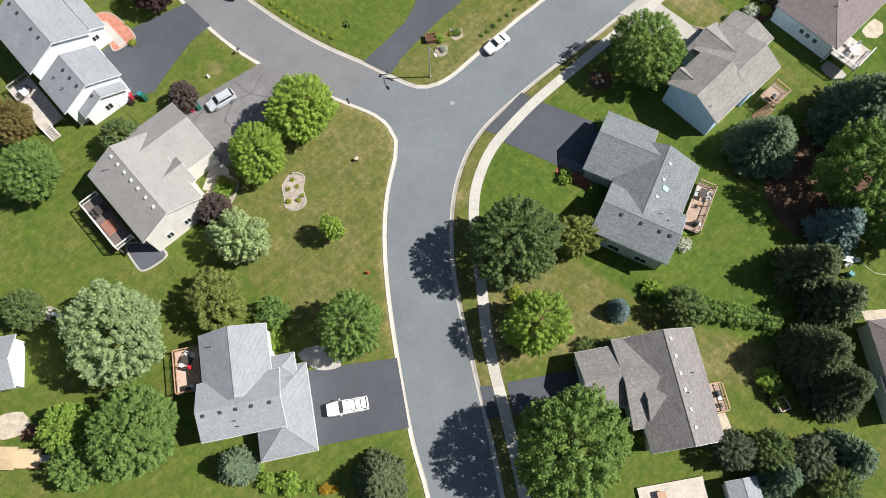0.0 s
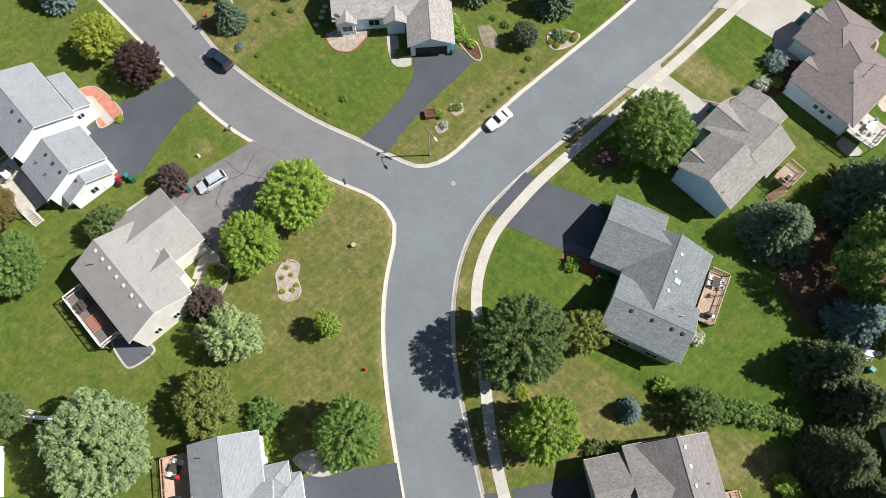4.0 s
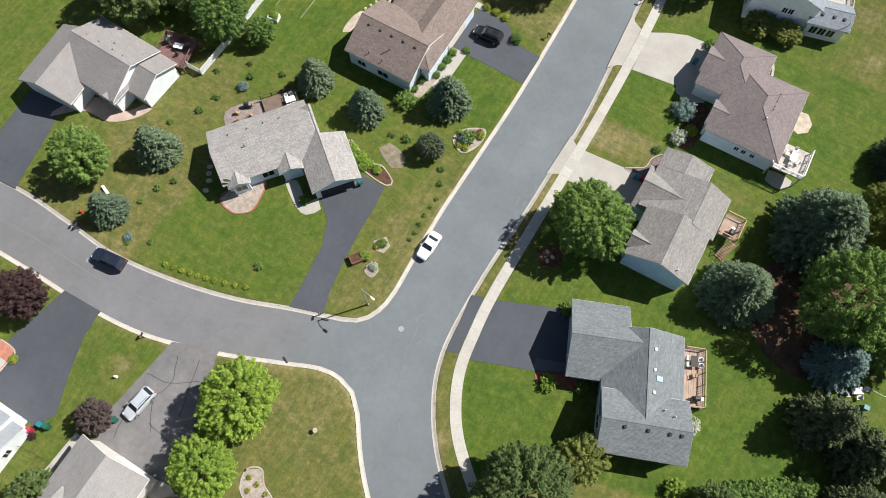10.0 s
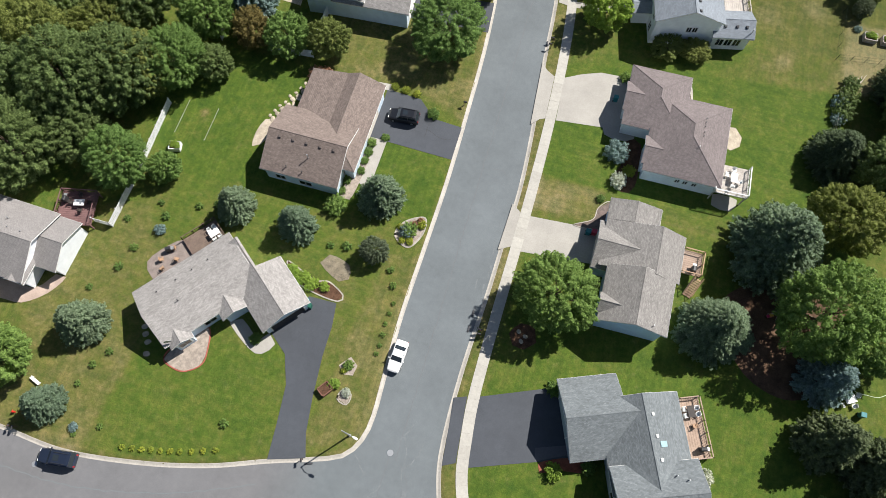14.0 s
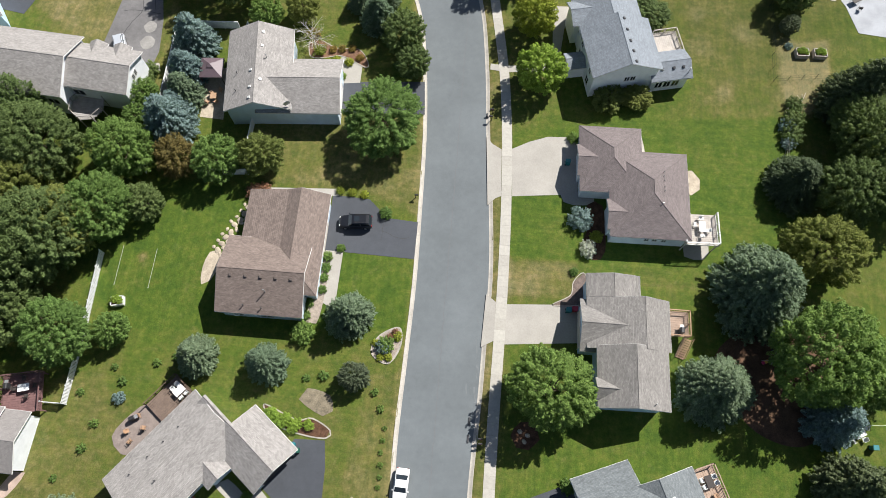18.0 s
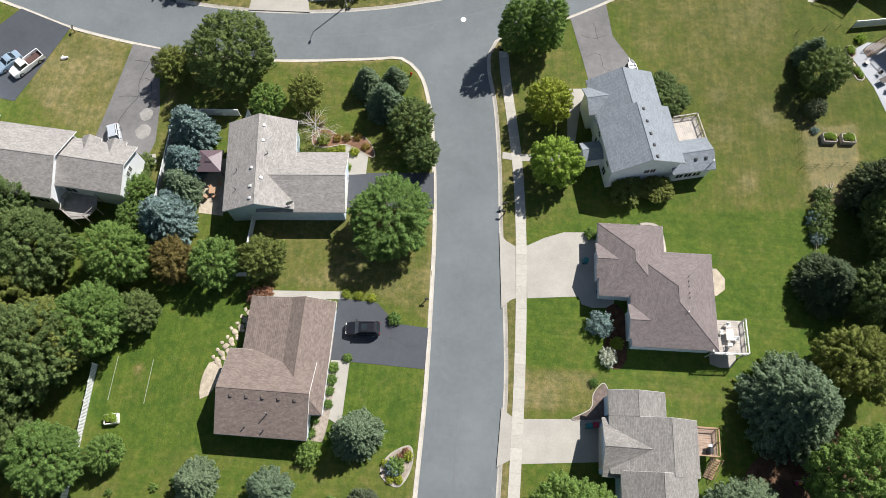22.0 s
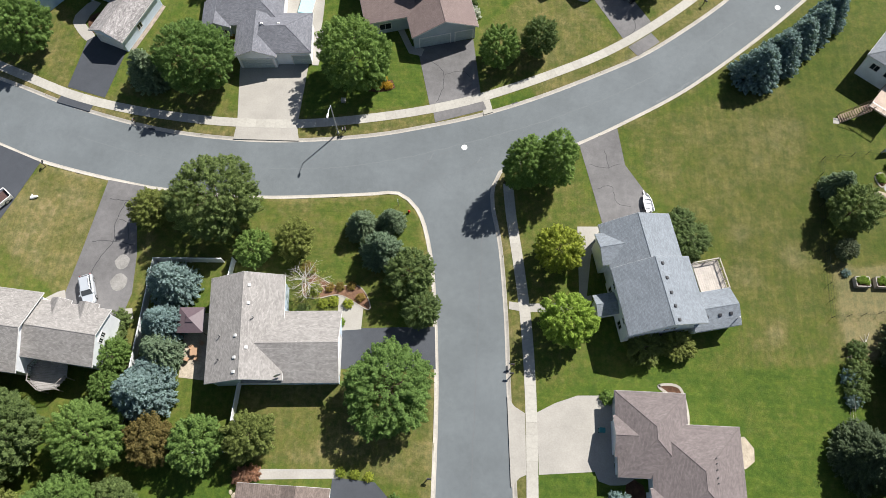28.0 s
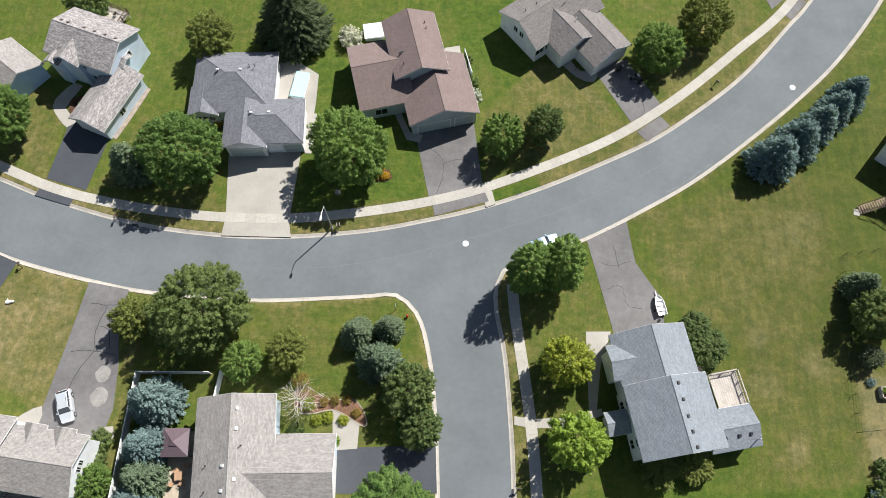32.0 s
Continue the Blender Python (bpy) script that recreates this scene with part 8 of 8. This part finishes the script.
for sx in (-0.3, 0.16):
    for sy in (-0.18, 0.18):
        part("pillar", tube(bmesh.new(), (sx, sy, 0.34), (sx, sy, 0.8), 0.025, 0.025, 6), M_BLACK, toy)
        part("wheel", tube(bmesh.new(), (sx, sy - 0.04, 0.1), (sx, sy + 0.04, 0.1), 0.11, 0.11, 12), M_RUBBER, toy)
swing_b = thing("swing_frame", 5.9, 69.2, G, "pale timber swing frame over bark chips", "swing", "", 70)
for sx in (-1.3, 1.3):
    for sy in (-0.7, 0.7):
        part("leg", tube(bmesh.new(), (sx, sy, -0.1), (sx, 0, 2.1), 0.05, 0.05, 6), M_GREYDECK, swing_b)
part("beam", tube(bmesh.new(), (-1.5, 0, 2.1), (1.5, 0, 2.1), 0.06, 0.06, 8), M_GREYDECK, swing_b)
for sx in (-0.5, 0.5):
    seat = part("seat", boxed(sx - 0.22, -0.09, 0.5, sx + 0.22, 0.09, 0.54, bevel=0.01), M_BLACK, swing_b)
    for dx in (-0.2, 0.2):
        part("chain", tube(bmesh.new(), (sx + dx, 0, 0.54), (sx + dx, 0, 2.08), 0.012, 0.012, 5), M_STEEL, seat)

# ---- houses at the edges ----
HOUSES["R"] = house("white-sided house with grey hip roof beyond the spruces", [(27.4, 152.4, 14, 10, -38, 4.7, "h", "h")], R_GREY, W_WHITE, (27, 152))
h, b, w = fit_out("R")
for q in (-4.9, -2.6, 0.4):
    window(h, b, w[0], "R", q, 3.0, 1.2, 1.1)
window(h, b, w[0], "R", -1.2, 1.1, 1.1, 1.0)
deck("high pale timber deck with weathered rails behind the white house", 22.4, 146.3, -38, 3.8, 5.8, 2.5, speckled("pale_cedar_deck", (0.50, 0.40, 0.33), 0.15, 1.0, 8, 0.8, 0.2), M_TRIM, ("N", "W"))
stairs("long timber stairs from the deck to the lawn", 19.5, 145.1, 194, 2.5, 1.2, M_DECK, M_TRUNK)
pave("concrete_pad", "small pale landing at the foot of the stairs", [(14.8, 143.4), (15.0, 144.4), (15.9, 144.3), (15.7, 143.3)], M_CONC, 0.17, False, "landing")
HOUSES["S"] = house("white-sided house with brown roof beyond the spruces", [(29.9, 53.3, 11, 9.5, -36, 3.4, "h", "x"), (32.4, 48.8, 6, 6, -36, 3.0, "h", "x")], R_MAUVE, W_WHITE, (30, 50))
pave("patio", "tan paved patio beside the brown-roofed house", [(22.2, 55.2), (24.4, 54), (28.6, 57.6), (26, 60)], M_STONE, 0.17, False, "patio")
HOUSES["T"] = house("small garden shed with grey shingle roof", [(26.2, 24.6, 4.6, 4.0, -33, 2.4, "g", "g", 0.3)], R_GREY, W_CREAM, (26, 24.5))
deck("low pale timber deck at the garden's end", 20.8, 18.6, 57, 8.4, 4.0, 0.4, speckled("pale_deck", (0.46, 0.41, 0.35), 0.15, 1.0, 8), M_GREYDECK, ("N", "S", "E", "W"))
table(19.4, 17.6, G + 0.4, F_TAN, 57, 1.1, 1.1)
HOUSES["U"] = house("white house corner with grey shingle roof", [(-50.5, -35.0, 8, 7, 58, 2.8, "g", "g")], R_GREY, W_WHITE, (-51, -35))
pave("patio", "round paved garden patio", [(-45, -38.2), (-43.4, -35.4), (-41.6, -35.2), (-41, -37), (-42.6, -39.6)], M_STONE, 0.17, True, "patio")
pave("flower_bed", "bare soil garden strip", [(-42, -36.2), (-37.6, -31.4), (-36.4, -32.6), (-40.6, -37.6)], M_MULCH, 0.165, False, "flower bed")
play = thing("playhouse", -38.4, -38.6, G, "new yellow timber playhouse with a gabled roof", "playhouse", "", 47)
M_PINE = speckled("new_pine", (0.48, 0.36, 0.22), 0.15)
part("floor", boxed(-2.4, -1.2, 0.4, 2.6, 1.2, 0.5), M_PINE, play)
for sx in (-2.3, 0.4, 2.5):
    for sy in (-1.1, 1.1):
        part("post", boxed(sx - 0.06, sy - 0.06, -0.2, sx + 0.06, sy + 0.06, 2.1), M_PINE, play)
for side in (-1, 1):
    for k in range(5):
        y0, y1 = side * k * 0.28, side * (k * 0.28 + 0.27)
        bm = bmesh.new()
        z0, z1 = 2.9 - abs(y0) * 0.6, 2.9 - abs(y1) * 0.6
        vs = [bm.verts.new((x, y, z + h)) for h in (0, 0.03) for x, y, z in ((-2.6, y0, z0), (0.6, y0, z0), (0.6, y1, z1), (-2.6, y1, z1))]
        for f in ((0, 1, 2, 3), (4, 5, 6, 7), (0, 1, 5, 4), (1, 2, 6, 5), (2, 3, 7, 6), (3, 0, 4, 7)):
            bm.faces.new([vs[q] for q in f])
        bmesh.ops.recalc_face_normals(bm, faces=bm.faces)
        part("roof_board", bm, M_PINE, play)
for k in range(4):
    part("step", boxed(2.6 + 0.25 * k, -0.5, 0.34 - 0.09 * k, 2.84 + 0.25 * k, 0.5, 0.38 - 0.09 * k), M_GREYDECK, play)
part("rail", boxed(0.5, 1.05, 1.2, 2.5, 1.15, 1.28), M_PINE, play)
part("rail", boxed(0.5, -1.15, 1.2, 2.5, -1.05, 1.28), M_PINE, play)
HOUSES["V"] = house("grey-roofed house with white garage gable", [(-113, 159.6, 8, 8, -35, 3.2, "g", "g")], R_PALE, W_BLUE, (-113, 160))
HOUSES["X"] = house("pale blue house corner beside the drive", [(-116.5, 113.5, 9, 9, 35, 3.2, "g", "g")], R_GREY, W_BLUE, (-116, 113))
pave("patio", "pale concrete patio beyond the wire fence", [(21.2, 134.6), (23.4, 136.0), (30, 136), (30, 122), (24.6, 122.6), (23.2, 127.6), (21.6, 130.9), (20.7, 132.6)], speckled("blue_grey_patio", (0.36, 0.375, 0.40), 0.15), 0.17, False, "patio")
deck("tall brown deck over the pale patio", 28.6, 134.6, 35, 6, 4, 2.2, M_DECK, M_TRUNK, ("E",))
stairs("dark timber stairs down to the patio", 25.8, 135.2, 205, 2.2, 1.4, M_DECK, M_TRUNK)
for k in range(4):
    stone(19.5 + 0.35 * k, 131.9 - 0.1 * k, 0.5, M_STONE, "stepping_stone", "flat pale stepping stone beside the patio", 0.18)
bed("stone-edged bed of small shrubs beside the patio", [(19.7, 134.6), (20.9, 135.2), (21.3, 133.6), (20.3, 132.9)], M_MULCH, EDGE_PALE, 0.2)
bed("stone-edged bed of small shrubs beside the patio", [(20.1, 131.2), (21.2, 131.0), (22.0, 129.2), (20.9, 128.8)], M_MULCH, EDGE_PALE, 0.2)
for x, y, r in ((20.4, 134.2, 0.7), (22.2, 136.4, 0.8), (20.8, 130.4, 0.6), (21.4, 129.6, 0.5)):
    plant("bright_shrub", x, y, r)
solo("round_pot", tube(bmesh.new(), (0, 0, 0), (0, 0, 0.45), 0.28, 0.4, 14), M_BLACK, "black round planter pot on the patio", "pot", "", 22.6, 131.9, 0.17)
table(24.6, 128.6, 0.17, F_DARK, 30)
for x, y, a in ((24.2, 130.0, 200), (25.6, 129.6, 120), (25.2, 127.2, 80)):
    chair(x, y, 0.17, F_DARK, a)
for k in range(3):
    a = 0.5 + 0.9 * k
    solo("fallen_branch", tube(bmesh.new(), (0, 0, 0.08), (math.cos(a) * 0.9, 1.7 - 0.3 * k, 0.12), 0.06, 0.025, 6), M_BIRCH, "bare pale fallen branch on the grass", "branch", "", 14.2, 109.0, G)

# ---- marks on the streets ----
rng_c = random.Random(4)


def crack(pts, width=0.06, z=0.006, material=None, parent=None, name="crack"):
    line = smooth(pts, 0.5)
    line = [q + Vector((rng_c.uniform(-0.09, 0.09), rng_c.uniform(-0.09, 0.09), 0)) for q in line]
    bm = bmesh.new()
    left = [bm.verts.new((*q.xy, z)) for q in offset(line, width / 2 * rng_c.uniform(0.7, 1.3))]
    right = [bm.verts.new((*q.xy, z)) for q in offset(line, -width / 2)]
    for i in range(len(line) - 1):
        bm.faces.new((right[i], right[i + 1], left[i + 1], left[i]))
    part(name, bm, material or M_CRACK, parent or road)


M_LINE = plain("pale_seam", (0.149, 0.164, 0.171), 0.85)
M_SEAM = plain("faint_seam", (0.135, 0.14, 0.145), 0.85)
M_PATCH = speckled("worn_patch", (0.27, 0.26, 0.245), 0.2, 1.2, 6)
M_SCUFF = speckled("pale_scuff", (0.155, 0.170, 0.177), 0.15, 1.5, 6)
for pts in ([(-50, 127), (-48.4, 129.2), (-45.4, 131), (-42.2, 131.2)], [(-48.6, 129.2), (-47.4, 131.6), (-46.8, 134)], [(-45.6, 131), (-43.4, 128.4)], [(-42.4, 131.3), (-38.6, 133.6), (-36.4, 131.8)], [(-47.4, 131.5), (-46, 133.8), (-43, 135.2)],
            [(-10.5, 4.2), (-9, 5.6), (-6.6, 6)], [(-13.6, 6.6), (-11, 8.6), (-9.8, 10.8)], [(-36.2, 31.6), (-35.6, 33.4), (-37.2, 35.6)], [(-33.6, 78), (-35, 79.2), (-36.4, 79)], [(-38, 66.4), (-38.6, 67.4), (-38, 68.6)]):
    crack(pts, 0.05, 0.006, M_SEAM)
for a, c in (((-38.0, 36), (-37.6, 124)), ((-38.9, 26.6), (-37.6, 37))):
    crack([(a[0], a[1] + (c[1] - a[1]) * k / 6) for k in range(7)], 0.09, 0.005, M_SEAM, None, "seam")
crack([(-35.4, 24.2), (-29.6, 17.6), (-20, 11.4), (-8, 4.0), (2, -2.2)], 0.1, 0.005, M_SEAM, None, "seam")
crack([(-100, 21.4), (-88, 21.6), (-76, 21.8), (-64, 24.4), (-54, 28.4)], 0.12, 0.005, M_LINE, None, "seam")
crack([(-100, 134), (-86, 131), (-70, 130.4), (-56, 132), (-42, 136.2), (-26, 142.6), (-12, 150.6), (2, 162)], 0.12, 0.005, M_LINE, None, "seam")
for pts in ([(-36.3, 28.2), (-36.9, 31), (-36.6, 32.6)], [(-38.2, 38.4), (-36.9, 41)], [(-36.6, 35.4), (-35.4, 37.2), (-35.2, 38.8)], [(-33.2, 66), (-33.4, 68.4)], [(-33.1, 70), (-33.5, 71.2)], [(-34.2, 60.6), (-34.4, 62)], [(-46.4, 133.2), (-45.9, 134.6)], [(-39.2, 133.2), (-38.6, 134.4)], [(-33, 62.6), (-33.1, 64)], [(-33.0, 57.4), (-33.1, 58.6)], [(-40.2, 30.6), (-38.8, 32.8)]):
    crack(pts, 0.16, 0.007, M_SCUFF, None, "scuff")
crack([(-31.8, 24.8), (-33.6, 27.7), (-35.1, 30.5), (-36.0, 32.6), (-36.8, 34.5), (-36.9, 37.1), (-37.8, 39.1)], 0.12, 0.008, M_SCUFF, None, "scuff")
for pts, wide in (([(-38.5, 26.7), (-39.2, 28.9), (-39.6, 32.1)], 0.07), ([(-36.4, 25.3), (-35.0, 26.8)], 0.2), ([(-40.9, 29.2), (-39.2, 30.8)], 0.18), ([(-43.2, 35.3), (-41.2, 33.3)], 0.16), ([(-33.0, 59.5), (-33.2, 61.6)], 0.3), ([(-32.9, 63.6), (-33.1, 64.6)], 0.3), ([(6.5, 160.6), (9.4, 163.4), (12.4, 166.6)], 0.35), ([(-12, 145.6), (-8, 148.4), (-4.6, 151.2)], 0.4)):
    crack(pts, wide, 0.0085, M_SCUFF, None, "scuff")
for x, y, r, col in ((-22.8, 15.4, 0.42, M_STEEL), (-35.9, 32.4, 0.45, M_SCUFF), (-38.9, 36.7, 0.4, M_STEEL), (-41.3, 135.8, 0.45, F_WHITE), (8.9, 165.1, 0.45, F_WHITE), (-81.6, 22.9, 0.35, M_STEEL), (-90, 131.5, 0.3, M_SCUFF)):
    solo("manhole_cover", tube(bmesh.new(), (0, 0, -0.1), (0, 0, 0.014), r, r, 20), col, "round iron manhole cover in the street", "manhole", "structure", x, y)
for x, y, rz in ((-48.4, 32.6, 20), (-49.9, 25.4, -24), (-33.6, 55.0, 90), (-33.6, 57.2, 90), (-60.2, 136.4, 15), (-89.2, 136.0, -8), (-33.9, 144.0, 25), (-33.9, 102.6, 90)):
    solo("storm_drain", boxed(-0.5, -0.11, -0.2, 0.5, 0.11, 0.15, bevel=0.03), M_DARKVENT, "dark iron kerb inlet of a storm drain", "drain", "structure", x, y, 0, rz)
DRV = [o for o in scene.objects if o.name.startswith("driveway") and o.data and o.data.materials[0] == M_OLDDRIVE]
for pts in ([(-62.5, 18.6), (-61, 15.4), (-61.6, 12.4), (-59.4, 9)], [(-64.6, 14.8), (-61.2, 15.2), (-58, 17.4)], [(-61.4, 12.2), (-63.6, 9.6), (-63, 6)], [(-59.6, 19.6), (-58.6, 16), (-57.4, 12.4)], [(-60.2, 9.8), (-56.6, 9.2)]):
    crack(pts, 0.09, 0.168, M_CRACK, DRV[0])
for pts in ([(-22.6, 134), (-20, 133.6), (-18, 134.4)], [(-21.4, 130), (-19.4, 130.6), (-18.6, 128), (-16.6, 127.4)], [(-20.2, 136.6), (-19.6, 133.4)]):
    crack(pts, 0.06, 0.168, M_CRACK, DRV[1])
for pts in ([(-92.6, 124), (-90, 123.8), (-88.2, 124)], [(-90.2, 123.6), (-91, 120), (-90.6, 117.4), (-92, 114.6), (-93, 110.6)], [(-93.6, 117.2), (-91, 117.4), (-87.6, 117)], [(-88.4, 123.6), (-88.9, 120.6)], [(-90.6, 120.8), (-89.2, 120.4), (-88.6, 118)]):
    crack(pts, 0.08, 0.168, M_CRACK, DRV[2])
for x, y, r in ((-88.6, 114.4, 1.0), (-88.4, 111.4, 1.15)):
    ob = solo("patch", slab(bmesh.new(), [(r * math.cos(a * 0.52) * (1 + 0.12 * math.sin(a * 2.3)), r * 1.15 * math.sin(a * 0.52)) for a in range(12)], 0, 0.006), M_PATCH, "pale worn concrete patch on the driveway", "patch", "structure", x, y, 0.162)
for pts in ([(-47.4, 151), (-45.4, 149), (-45.2, 146), (-46, 143.4)], [(-45.2, 148.4), (-42.4, 149.4), (-40.6, 148)], [(-15.4, 161.8), (-14.6, 159.4), (-16, 157.8)]):
    crack(pts, 0.07, 0.168, M_CRACK, road)
for pts in ([(-100.6, 31.8), (-102.2, 29), (-101, 27.2)], [(-103.8, 28.8), (-100.4, 28.4)], [(-47.6, 84), (-47.8, 81.2)], [(-47.8, 82.6), (-45, 81.6), (-43.8, 82)]):
    crack(pts, 0.06, 0.168, M_CRACK, road)


# ---- pavement slabs ----
def pavement(line, label, width=1.5):
    base = solo("pavement", sweep(bmesh.new(), line, [(width / 2 - 0.02, -0.1), (width / 2 - 0.02, 0.13), (-width / 2 + 0.02, 0.13), (-width / 2 + 0.02, -0.1)]), M_WALK, label, "pavement", "structure")
    left, right = offset(line, width / 2), offset(line, -width / 2)
    for i in range(0, len(line) - 2, 2):
        bm = bmesh.new()
        t = (line[i + 2] - line[i]).normalized() * 0.006
        ring_ = [right[i] + t, right[i + 1], right[i + 2] - t, left[i + 2] - t, left[i + 1], left[i] + t]
        slab(bm, ring_, 0.0, 0.172 + 0.002 * (i // 2 % 3))
        part("slab", bm, M_SLAB, base)


M_SLAB, _t, _b = nodes_of("pavement_slab", 0.9, 0.2)
_o = _t.nodes.new("ShaderNodeObjectInfo")
_c = ramp(_t, _o.outputs["Random"], [(0.0, (0.385, 0.365, 0.325)), (1.0, (0.44, 0.42, 0.375))])
_g = ramp(_t, noise_of(_t, 3.0, 5, 0.7), [(0.3, (0.86,) * 3), (0.7, (1.1,) * 3)])
_t.links.new(mix(_t, 1.0, _c, _g, "MULTIPLY"), _b.inputs["Base Color"])
pavement(WALK_E, "pale concrete pavement of square slabs beside the street")
pavement(WALK_TOP, "pale concrete pavement of square slabs beside the street")
for ob in [o for o in scene.objects if o.parent is None and o.location.z < -40]:
    for o in (*ob.children_recursive, ob):
        bpy.data.objects.remove(o)
